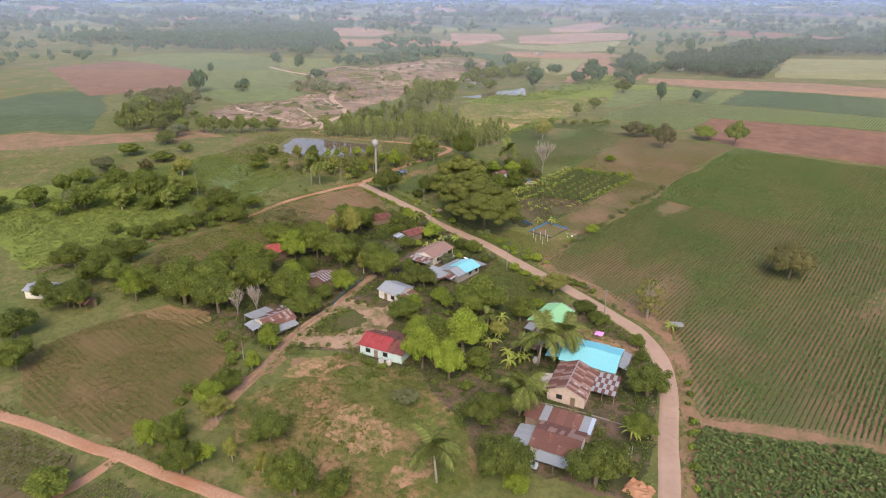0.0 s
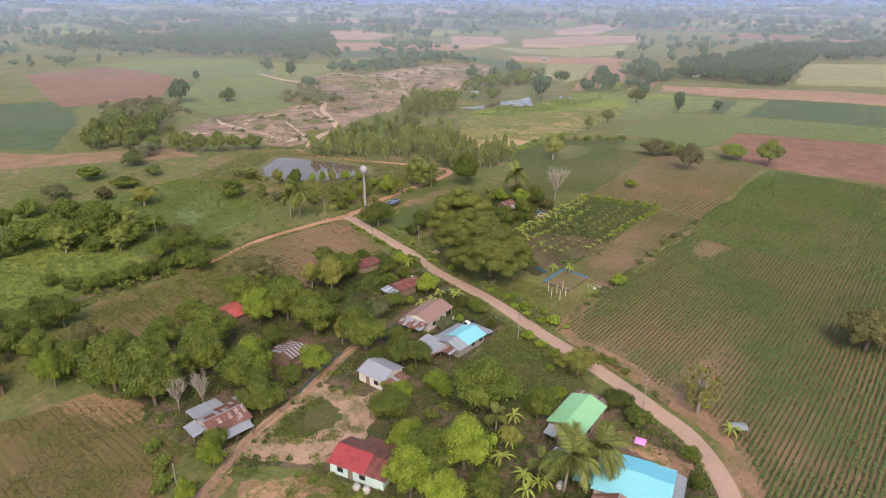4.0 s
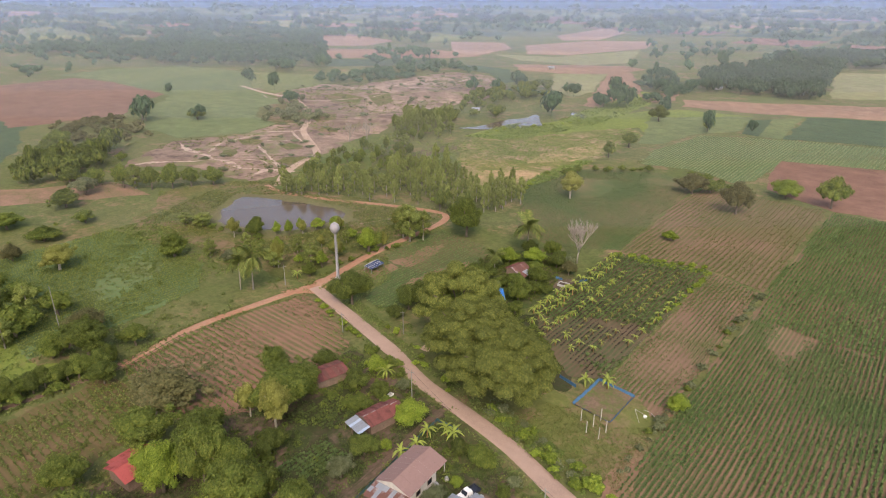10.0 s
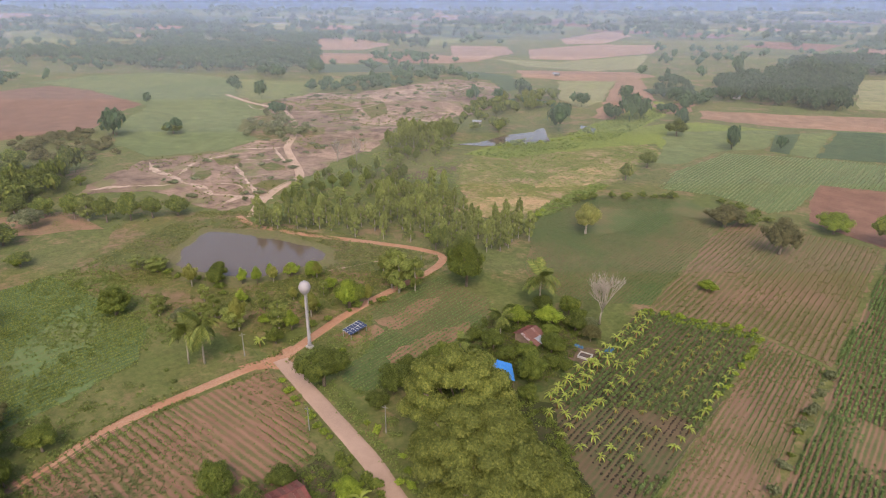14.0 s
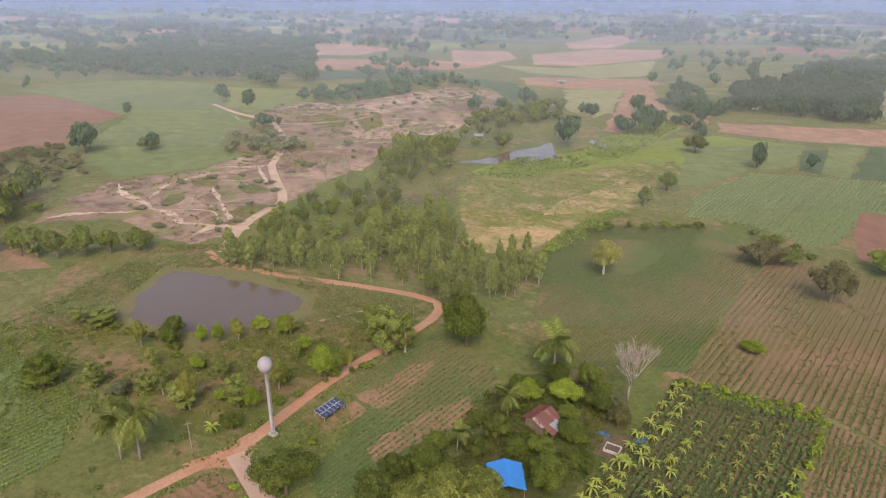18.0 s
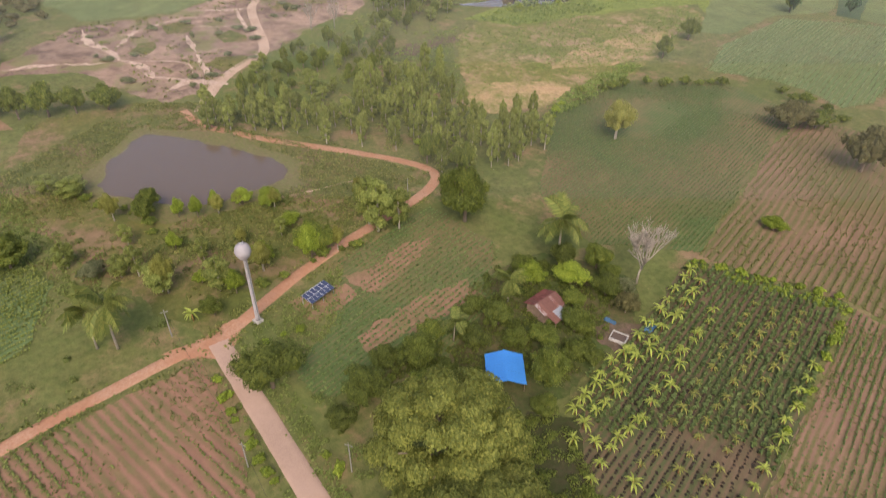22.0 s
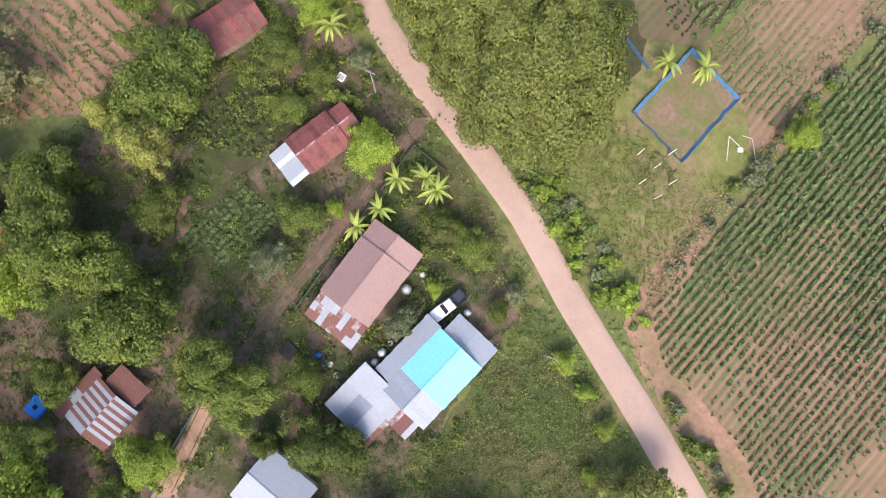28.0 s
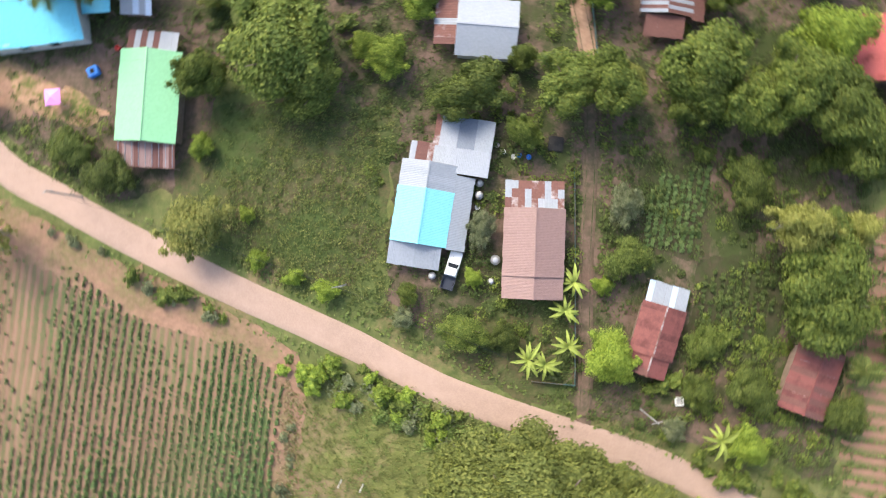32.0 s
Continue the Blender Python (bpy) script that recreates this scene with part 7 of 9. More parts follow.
# pickup truck
def pickup(x, y, turn):
    t = thing("pickup_truck", x, y, 0, turn, "white pickup truck with dark open bed", "truck")
    bm = box(-0.85, 0.85, 0.55, 2.6, 0.45, 1.05, 0.12)
    part("bonnet", bm, M["white"], t)
    bm = bmesh.new()
    v = [bm.verts.new(p) for p in ((-0.85, -0.75, 0.45), (0.85, -0.75, 0.45), (0.85, 0.75, 0.45), (-0.85, 0.75, 0.45), (-0.85, -0.75, 1.1), (0.85, -0.75, 1.1), (0.85, 1.0, 1.06), (-0.85, 1.0, 1.06), (-0.68, -0.6, 1.65), (0.68, -0.6, 1.65), (0.68, 0.35, 1.65), (-0.68, 0.35, 1.65))]
    for f in ((3, 2, 1, 0), (0, 1, 5, 4), (1, 2, 6, 5), (2, 3, 7, 6), (3, 0, 4, 7), (4, 5, 9, 8), (5, 6, 10, 9), (6, 7, 11, 10), (7, 4, 8, 11), (8, 9, 10, 11)):
        bm.faces.new([v[k] for k in f])
    bmesh.ops.bevel(bm, geom=bm.edges[:], offset=0.05, segments=2, affect="EDGES")
    part("cab", bm, M["white"], t)
    glass = mesh_of("windscreen", [(-0.72, 0.94, 1.12), (0.72, 0.94, 1.12), (0.6, 0.42, 1.62), (-0.6, 0.42, 1.62), (-0.72, 0.97, 1.14), (0.72, 0.97, 1.14), (0.6, 0.45, 1.64), (-0.6, 0.45, 1.64)], [(4, 5, 6, 7), (0, 1, 5, 4), (2, 3, 7, 6), (1, 2, 6, 5), (3, 0, 4, 7)], M["glass_dark"])
    part("windscreen", glass, None, t, "dark glass windscreen")
    bed = bmesh.new()
    add_box(bed, -0.85, 0.85, -2.6, -0.8, 0.45, 0.62)
    for q in ((-0.87, -0.79, -2.6, -0.8), (0.79, 0.87, -2.6, -0.8), (-0.79, 0.79, -2.6, -2.52), (-0.79, 0.79, -0.88, -0.8)):
        add_box(bed, *q, 0.62, 1.08)
    part("bed", bed, M["panel_dark"], t, "dark open load bed")
    part("bumper", box(-0.85, 0.85, 2.6, 2.72, 0.4, 0.65, 0.04), M["steel"], t)
    for px in (-0.78, 0.78):
        for py in (1.7, -1.7):
            w = part("wheel", mesh_of("wheel", *tube([(px - 0.11, py, 0.36), (px + 0.11, py, 0.36)], [0.36, 0.36], 18), M["rubber"]), None, t)
            part("rim", mesh_of("rim", *tube([(px - 0.12, py, 0.36), (px + 0.12, py, 0.36)], [0.2, 0.2], 12), M["steel"]), None, w)
        part("headlight", box(px * 0.8 - 0.15, px * 0.8 + 0.15, 2.58, 2.63, 0.75, 0.92), M["zinc_white"], t)
        part("mirror", box(px * 1.25 - 0.1, px * 1.25 + 0.1, 0.6, 0.68, 1.15, 1.35), M["rubber"], t)


M["panel_dark"] = plain("dark_blue_black_paint", (0.03, 0.035, 0.05), 0.5, vary=0.15)
pickup(-114.5, 152.4, 170)


# water jars, tanks, tyres, tables and clutter in the yards
def jar(x, y, s, material="concrete", label="big round concrete rainwater jar", z=0.0):
    t = thing("water_jar", x, y, z, 0, label, "water jar", "rainwater jars")
    part("body", mesh_of("jar_body", *disc_profile([(0.5 * s, 0), (0.72 * s, 0.4 * s), (0.75 * s, 0.9 * s), (0.55 * s, 1.35 * s), (0.36 * s, 1.5 * s)], 16), M[material], True), None, t)
    part("lid", mesh_of("jar_lid", *disc_profile([(0.4 * s, 1.5 * s), (0.4 * s, 1.57 * s), (0.1 * s, 1.62 * s)], 14), M["steel"]), None, t)


for x, y, s in ((-93.9, 92.3, 1.0), (-92.0, 92.9, 1.0), (-120.1, 150.3, 0.9), (-112.0, 153.4, 0.7), (-116.9, 142.0, 0.8), (-116.8, 140.4, 0.7), (-65.6, 116.2, 1.0), (-119.9, 153.2, 0.6)):
    jar(x, y, s)


def tyre(x, y):
    t = thing("tyre", x, y, 0, 0, "old grey tyre lying on the ground", "tyre", "old tyres")
    part("tread", mesh_of("tyre_tread", *disc_profile([(0.3, 0.0), (0.5, 0.03), (0.54, 0.12), (0.5, 0.21), (0.3, 0.24), (0.28, 0.12)], 16), M["concrete"], True), None, t)


for x, y in ((-55.9, 128.6), (-54.0, 129.0), (-53.2, 129.3)):
    tyre(x, y)


def tank(x, y, turn, material, label, w=1.6, l=2.0, h=1.2):
    t = thing("water_tank", x, y, 0, turn, label, "water tank")
    part("body", box(-w / 2, w / 2, -l / 2, l / 2, 0.05, h, 0.12), M[material], t)
    for k in (-1, 0, 1):
        part("rib", box(-w / 2 - 0.02, w / 2 + 0.02, k * l * 0.3 - 0.05, k * l * 0.3 + 0.05, 0.1, h + 0.03), M[material], t)
    part("lid", box(-0.3, 0.3, -0.3, 0.3, h + 0.03, h + 0.1, 0.02), M["rubber"], t)


tank(-145.6, 106.9, 5, "blue", "blue plastic sheet-covered crate", 2.2, 2.6, 1.0)
tank(-63.2, 131.6, 30, "blue", "blue plastic tub table in the yard", 1.5, 1.4, 0.8)
tank(-126.3, 133.9, 0, "dark", "dark plastic pool beside the hedge", 2.0, 2.0, 0.5)
tank(-47.0, 85.2, 13, "zinc_blue", "pale blue cart under the eaves", 1.6, 1.2, 1.0)
t = thing("pink_tent", -58.9, 135.9, 0, 12, "small pink sunshade on four poles", "sunshade")
v = [(-1.05, -1.05, 1.75), (1.05, -1.05, 1.75), (1.05, 1.05, 1.75), (-1.05, 1.05, 1.75), (0, 0, 2.2)]
v += [(x, y, z - 0.04) for x, y, z in v]
part("canopy", mesh_of("canopy", v, [(0, 1, 4), (1, 2, 4), (2, 3, 4), (3, 0, 4), (6, 5, 9), (7, 6, 9), (8, 7, 9), (5, 8, 9), (0, 5, 6, 1), (1, 6, 7, 2), (2, 7, 8, 3), (3, 8, 5, 0)], M["pink"]), None, t)
for px in (-1, 1):
    for py in (-1, 1):
        part("pole", mesh_of("tent_pole", *tube([(px, py, 0), (px, py, 1.75)], [0.03, 0.03], 6), M["steel"]), None, t)
t = thing("beach_umbrella", -137.7, 116.9, 0, 0, "open umbrella with red, blue and white panels", "umbrella")
part("pole", mesh_of("umbrella_pole", *tube([(0, 0, 0), (0, 0, 2.1)], [0.025, 0.02], 6), M["steel"]), None, t)
for k in range(8):
    a, b = math.pi * k / 4, math.pi * (k + 1) / 4
    r = 0.85
    v = [(0, 0, 2.1), (r * math.cos(a), r * math.sin(a), 1.7), (r * math.cos(b), r * math.sin(b), 1.7), (0, 0, 2.07), (r * math.cos(a), r * math.sin(a), 1.67), (r * math.cos(b), r * math.sin(b), 1.67)]
    part("panel", mesh_of("umbrella_panel", v, [(0, 1, 2), (5, 4, 3), (1, 4, 5, 2)], M[("red", "white", "blue", "roof_cyan")[k % 4]]), None, t)
# clutter behind the brown house
for k, (x, y, m) in enumerate(((-120.9, 136.3, "white"), (-121.6, 136.0, "blue"), (-122.9, 136.1, "blue"), (-118.5, 135.0, "concrete"), (-119.4, 135.8, "white"), (-116.9, 143.6, "white"), (-140.3, 103.0, "concrete"), (-66.0, 128.0, "red"))):
    t = thing("bucket", x, y, 0, k * 20, "plastic bucket standing in the yard" if m != "concrete" else "grey cement tub in the yard", "bucket", "yard clutter")
    part("body", mesh_of("bucket_body", *disc_profile([(0.28, 0), (0.36, 0.5), (0.32, 0.5), (0.26, 0.06)], 12), M[m]), None, t)
    part("handle", mesh_of("bucket_handle", *tube([(-0.35, 0, 0.48), (-0.2, 0, 0.66), (0.2, 0, 0.66), (0.35, 0, 0.48)], [0.012] * 4, 5), M["steel"]), None, t)
t = thing("well_ring", -146.6, 166.0, 0, 10, "small square white basin in the garden", "basin")
for q in ((-0.55, 0.55, -0.55, -0.42), (-0.55, 0.55, 0.42, 0.55), (-0.55, -0.42, -0.42, 0.42), (0.42, 0.55, -0.42, 0.42)):
    part("rim", box(*q, 0, 0.45, 0.02), M["white"], t)
part("floor", box(-0.42, 0.42, -0.42, 0.42, 0, 0.1), M["concrete"], t)
# tank and tarps by the plantation
t = thing("cistern", -145.0, 241.2, 0, 8, "low brick cistern with dark water", "cistern")
for q in ((-1.6, 1.6, -1.3, -1.1), (-1.6, 1.6, 1.1, 1.3), (-1.6, -1.4, -1.1, 1.1), (1.4, 1.6, -1.1, 1.1)):
    part("rim", box(*q, 0, 0.7, 0.02), M["concrete"], t)
part("water", box(-1.4, 1.4, -1.1, 1.1, 0, 0.45), M["water"], t)
land("mud_patch", [(-150, 241), (-147, 246), (-143.7, 248), (-140, 244.4), (-142, 237.8), (-147.6, 238)], M["yard"], 0.08, "trodden bare soil round the cistern", 2, 0.4, "yard")


def crumpled(name, x, y, w, l, h, material, label, seed):
    rng = random.Random(seed)
    v, f, n = [], [], 8
    for i in range(n + 1):
        for j in range(n + 1):
            e = min(i, j, n - i, n - j)
            v.append((x + (i / n - 0.5) * w + rng.uniform(-0.1, 0.1), y + (j / n - 0.5) * l + rng.uniform(-0.1, 0.1), 0.02 if e == 0 else h * rng.uniform(0.4, 1.0)))
    for i in range(n):
        for j in range(n):
            a = i * (n + 1) + j
            f.append((a, a + n + 1, a + n + 2, a + 1))
    tagged(new(name, mesh_of(name, v, f, M[material])), label, "tarp", "tarps")


crumpled("tarp", -148.6, 244.6, 2.6, 0.9, 0.6, "net", "crumpled blue tarp on the bare soil", 1)
crumpled("tarp", -141.6, 248.0, 1.6, 3.4, 0.7, "net", "blue tarp heaped beside the cistern", 2)
crumpled("soil_mound", -29, 92, 5, 4, 1.2, "red_road", "heap of orange soil beside the road", 5)
crumpled("soil_mound", -153.6, 186.2, 2.5, 2.0, 0.6, "sand", "pale heap of sand by the road", 6)


# fences of posts and rails
def post_fence(points, n, h, label, net=None):
    t = thing("fence", 0, 0, 0, 0, label, "fence", "yard fences")
    line = []
    for a, b in zip(points, points[1:]):
        m = max(2, int(math.dist(a, b) / 0.5))
        line += [Vector((*a, 0)).lerp(Vector((*b, 0)), i / m) for i in range(m)]
    line.append(Vector((*points[-1], 0)))
    for k in range(n):
        p = line[int(k * (len(line) - 1) / (n - 1))]
        part("post", mesh_of("fence_post", *tube([(p.x, p.y, 0), (p.x + 0.03, p.y, h)], [0.05, 0.04], 6), M["wood"]), None, t)
    for z in (h * 0.4, h * 0.85):
        step = line[::6] + [line[-1]]
        part("rail", mesh_of("fence_rail", *tube([(p.x, p.y, z) for p in step], [0.02] * len(step), 4), M["wood"]), None, t)
    if net:
        step = line[::3] + [line[-1]]
        v = [q for p in step for q in ((p.x, p.y + 0.05, 0.02), (p.x, p.y + 0.05, h * 0.8))]
        part("net", mesh_of("fence_net", v, [(2 * k, 2 * k + 2, 2 * k + 3, 2 * k + 1) for k in range(len(step) - 1)], M[net]), None, t)


post_fence([(-106, 89.5), (-97, 89.8), (-87, 91.5), (-80, 93)], 14, 1.2, "weathered post fence below the red house")
post_fence([(-125, 104), (-128.3, 112), (-130.5, 122)], 9, 1.1, "wooden fence with teal netting along the track", "net_teal")
post_fence([(-129.1, 136.6), (-131, 151.6), (-132.6, 165.5), (-126.9, 165.7)], 12, 1.1, "garden fence with faded teal netting", "net_teal")
post_fence([(-112.6, 206), (-112.4, 222), (-112.2, 240)], 10, 0.9, "thin fence along the banana plot")

# ---------------------------------------------------------------- crops, weeds and the far country
def stuff(name, v, f, material, label, category):
    me = bpy.data.meshes.new(name)
    me.from_pydata(v.tolist(), [], f.tolist())
    me.materials.append(material)
    me.update()
    return tagged(new(name, me), label, category, kind="stuff")


def mask(xs, ys, ring):
    hit = np.zeros(len(xs), bool)
    for k in range(len(ring)):
        (x0, y0), (x1, y1) = ring[k - 1], ring[k]
        if y0 == y1:
            continue
        c = ((y0 > ys) != (y1 > ys)) & (xs < (x1 - x0) * (ys - y0) / (y1 - y0) + x0)
        hit ^= c
    return hit


def patchy(xs, ys, scale, seed):
    """Smooth random patches between 0 and 1 over the land."""
    rng = np.random.default_rng(seed)
    out = np.zeros(len(xs))
    for k in range(14):
        a, q = rng.uniform(0, 6.283), rng.uniform(0.5, 2.2) / scale
        out += np.sin((xs * math.cos(a) + ys * math.sin(a)) * q + rng.uniform(0, 6.283))
    return 0.5 + out / 10


def crop(name, ring, axis, row, gap, size, height, material, label, sprays=4, bare=0.3, seed=1, scale=14.0, thin=None, stretch=1.0, upright=0.0):
    """Plants in rows inside a ring; each plant is a tuft of leaf sprays, and thin patches stay bare."""
    rng = np.random.default_rng(seed)
    xs, ys = [p[0] for p in ring], [p[1] for p in ring]
    if axis == "y":
        a, b = np.meshgrid(np.arange(min(xs), max(xs), row), np.arange(min(ys), max(ys), gap))
    else:
        a, b = np.meshgrid(np.arange(min(xs), max(xs), gap), np.arange(min(ys), max(ys), row))
    x, y = a.ravel(), b.ravel()
    bend = 0.5 * np.sin(x * 0.05 + seed) + 0.5 * np.sin(y * 0.04)
    x = x + rng.normal(0, 0.06, len(x)) + (bend if axis == "y" else 0)
    y = y + rng.normal(0, 0.10, len(y)) + (0 if axis == "y" else bend)
    keep = mask(x + 3.2 * (patchy(x, y, 5.0, seed + 70) - 0.5), y + 3.2 * (patchy(x, y, 5.0, seed + 90) - 0.5), ring) & (patchy(x, y * stretch, scale, seed) + rng.normal(0, 0.07, len(x)) > bare + (thin(x, y) if thin else 0.0)) & (rng.random(len(x)) > 0.06)
    x, y = np.repeat(x[keep], sprays), np.repeat(y[keep], sprays)
    n = len(x)
    ang, q = rng.uniform(0, 6.283, n), rng.uniform(0.1, 0.9, n) * size
    z = height * rng.uniform(0.35, 1.0, n)
    nor = np.stack([np.cos(ang) * (0.35 + upright), np.sin(ang) * (0.35 + upright), np.ones(n)], 1)
    v, f = leaves(np.stack([x + np.cos(ang) * q * 0.5, y + np.sin(ang) * q * 0.5, z], 1), nor, size, rng, 1.5, 0.45)
    v[:, 2] = np.maximum(v[:, 2], 0.06)
    return stuff(name, v, f, M[material], label, "crops")


def weeds(name, ring, density, size, height, material, label, seed, bare=0.4, scale=8.0):
    rng = np.random.default_rng(seed)
    xs, ys = [p[0] for p in ring], [p[1] for p in ring]
    n = int((max(xs) - min(xs)) * (max(ys) - min(ys)) * density)
    x, y = rng.uniform(min(xs), max(xs), n), rng.uniform(min(ys), max(ys), n)
    keep = mask(x, y, ring) & (patchy(x, y, scale, seed) + rng.normal(0, 0.15, n) > bare) & clear(x, y)
    x, y = np.repeat(x[keep], 7) + rng.normal(0, size * 0.8, keep.sum() * 7), np.repeat(y[keep], 7) + rng.normal(0, size * 0.8, keep.sum() * 7)
    size = size * 0.6
    n = len(x)
    z = height * rng.uniform(0.3, 1.0, n)
    v, f = leaves(np.stack([x, y, z], 1), np.tile([0.0, 0.0, 1.0], (n, 1)), size, rng, 1.7, 1.0)
    v[:, 2] = np.maximum(v[:, 2], 0.03)
    return stuff(name, v, f, M[material], label, "weeds")


LANES = []
for pts, w in (([(-18, 78), (-30.1, 108.9), (-42.5, 136.5), (-52, 145.6), (-68.3, 152.6), (-100.6, 163.2), (-132, 172), (-160.2, 180.2), (-203, 191.5)], 2.7), ([(-203, 191), (-208.5, 227), (-209.3, 257.9), (-219.5, 268.4), (-244.7, 260.2), (-303, 247)], 2.2), ([(-203, 193), (-208.6, 159.9), (-205.5, 133), (-210.4, 97), (-213, 60)], 1.6), ([(-165, 18), (-116.5, 34.8), (-60, 50)], 2.0), ([(-104, 52), (-113, 70), (-120.5, 87), (-124, 103), (-129.5, 122), (-131.2, 134.8), (-134.4, 171)], 1.5), ([(-121, 84), (-113, 90.3), (-106.3, 97), (-105.4, 102), (-107.6, 106.5), (-113, 109.6), (-125, 107.5)], 2.2)):
    LANES.append((np.array([p[:2] for p in curve_line(pts, 3.0)]), w))
PONDS = [[(-284, 203), (-302, 230), (-280, 246), (-247, 249), (-236, 240), (-240, 222), (-247, 207), (-267, 199)]]
ROOFS = [(-109.8, 143, 9), (-124.7, 147, 8), (-114, 120.4, 6), (-138.2, 112.6, 6), (-96.3, 97.3, 7.5), (-127.8, 87.2, 7), (-72.2, 134, 9), (-55, 124, 9), (-52, 111.6, 8.5), (-46, 92.5, 9), (-142, 157, 6), (-162.4, 161, 5), (-160, 238.6, 4.5), (-114, 103, 7), (-166.4, 117.2, 6), (-60, 134, 5)]


def clear(x, y):
    """Where nothing stands: off the roads, the ponds and the house floors."""
    ok = np.ones(len(x), bool)
    for line, w in LANES:
        for k in range(0, len(line), 400):
            d = np.full(len(x), 1e9)
            for p in line:
                d = np.minimum(d, (x - p[0]) ** 2 + (y - p[1]) ** 2)
            ok &= d > w * w
    for ring in PONDS:
        ok &= ~mask(x, y, ring)
    for cx, cy, r in ROOFS:
        ok &= (x - cx) ** 2 + (y - cy) ** 2 > (0.72 * r) ** 2
    return ok


NEAR = [(-94, 172), (-94.3, 255), (40, 255), (40, 150), (3, 134.6), (-9, 130.2), (-19, 126), (-26, 121), (-31.5, 128), (-36.5, 137.5), (-42, 148.5), (-48, 153.6), (-58, 157), (-72, 163), (-87, 166), (-92, 169)]
BEYOND = [(-94.3, 255), (-94.5, 369), (40, 374), (40, 255)]
def near_road(x, y):
    d = np.full(len(x), 1e9)
    for p in LANES[0][0]:
        d = np.minimum(d, (x - p[0]) ** 2 + (y - p[1]) ** 2)
    return 0.45 * np.clip(1.0 - np.sqrt(d) / 45.0, 0, 1) * np.clip((-25 - x) / 25.0, 0.1, 1) - 0.2 + 0.31 * np.clip((-74 - x) / 18.0, 0, 1)


crop("cassava_rows", NEAR, "y", 1.08, 0.34, 0.28, 0.45, "crop", "green cassava plants in rows", 5, 0.1, 1, 7.0, near_road, 0.3, 0.25)
crop("cassava_rows", NEAR, "y", 1.08, 0.34, 0.42, 0.6, "crop", "fuller cassava plants inside the field", 3, 0.08, 1, 7.0, lambda x, y: near_road(x, y) + 0.6 * np.clip((-40 - x - (y - 180) * 1.2) / 14.0, 0, 1), 0.3, 0.25)
crop("cassava_rows", BEYOND, "y", 1.08, 0.6, 0.5, 0.7, "crop", "green cassava rows towards the far edge", 5, -0.25, 2, 12, None, 1.0, 0.3)
crop("cassava_rows", F2, "x", 1.1, 0.8, 0.62, 1.0, "crop_dark", "dense tall cassava plants", 6, -0.6, 3, 16)
crop("young_rows", F7, "y", 1.15, 0.36, 0.25, 0.35, "crop", "thin green plants in rows", 4, 0.14, 4, 10)
crop("young_rows", F10, "x", 1.7, 0.45, 0.3, 0.4, "weed_green", "sparse young plants in ploughed rows", 3, 0.38, 5, 9)
crop("understory_rows", F6, "y", 1.25, 0.75, 0.56, 0.65, "crop_dark", "low dark cassava plants between the bananas", 5, -0.2, 6, 5, lambda x, y: 0.95 * np.clip((252 - y) / 34.0, 0, 1))
# near-black sprays paint in both the dead leaves and the shadows among them
crop("leaf_litter", [(-137, 213), (-139, 240), (-113.5, 240), (-113.5, 204), (-119, 199), (-131, 208)], "y", 1.25, 0.7, 0.34, 0.12, "litter", "dead leaves and their shadows as dark sprays under the bananas", 5, 0.4, 61, 4)
crop("young_rows", F5, "y", 1.7, 0.45, 0.28, 0.35, "weed", "thin dry-season plants in rows", 3, 0.22, 7, 12)
crop("bean_rows", F8, "y", 1.0, 0.62, 0.36, 0.32, "crop", "green bean plants in rows", 3, 0.2, 8, 12)
crop("bean_rows", F9, "y", 1.3, 0.8, 0.45, 0.35, "crop", "low green crop plants in rows", 3, 0.15, 9, 8)
crop("maize_rows", F11, "y", 1.5, 0.45, 0.30, 0.7, "maize", "green maize plants in rows", 6, 0.12, 10, 9)
crop("cane_rows", [(-185, 480), (-160, 492), (-137, 500), (-70, 518), (38, 535), (38, 490), (-64, 470), (-93, 458), (-131, 446), (-132, 400), (-139, 388), (-148, 394), (-164, 399), (-186, 393), (-192, 426)], "y", 1.7, 0.55, 0.5, 0.5, "cane_leaf", "pale green sugar cane in rows", 3, -0.1, 11, 20)
crop("vegetable_rows", [(-160, 74), (-128, 79), (-117, 64), (-114, 40), (-142, 32), (-165, 42), (-165, 58)], "x", 1.5, 0.5, 0.22, 0.3, "weed", "weedy vegetable plants in rows", 3, 0.42, 12, 5)
crop("garden_rows", [(-202, 98), (-202, 128), (-187, 129), (-178, 119), (-175, 103), (-181, 90), (-195, 89)], "x", 1.5, 0.36, 0.24, 0.3, "weed_green", "yellowing crop in rows", 6, 0.24, 19, 9)
crop("garden_rows", [(-146.5, 134.5), (-147, 146), (-139.5, 146.5), (-139, 135)], "y", 0.95, 0.6, 0.46, 0.45, "crop", "rows of leafy garden greens", 6, -0.1, 13, 5)
crop("garden_rows", [(-158, 156), (-158, 146), (-148, 148), (-147, 160)], "y", 1.1, 0.8, 0.4, 0.6, "weed_dark", "dark leafy garden plants", 9, 0.1, 14, 8)
weeds("grass_weeds", [(-106, 166), (-121, 172), (-118, 186), (-112, 188), (-103, 187), (-97, 192), (-95, 178), (-94, 170)], 5.0, 0.2, 0.3, "weed", "rough grass and weeds on the open lot", 1, 0.2, 4)
weeds("grass_weeds", [(-98, 168), (-106, 169), (-121, 174), (-118, 186), (-112, 188), (-103, 187), (-97, 198), (-95.5, 178)], 1.6, 0.26, 0.4, "hedge", "brighter weeds on the open lot", 51, 0.5, 3)
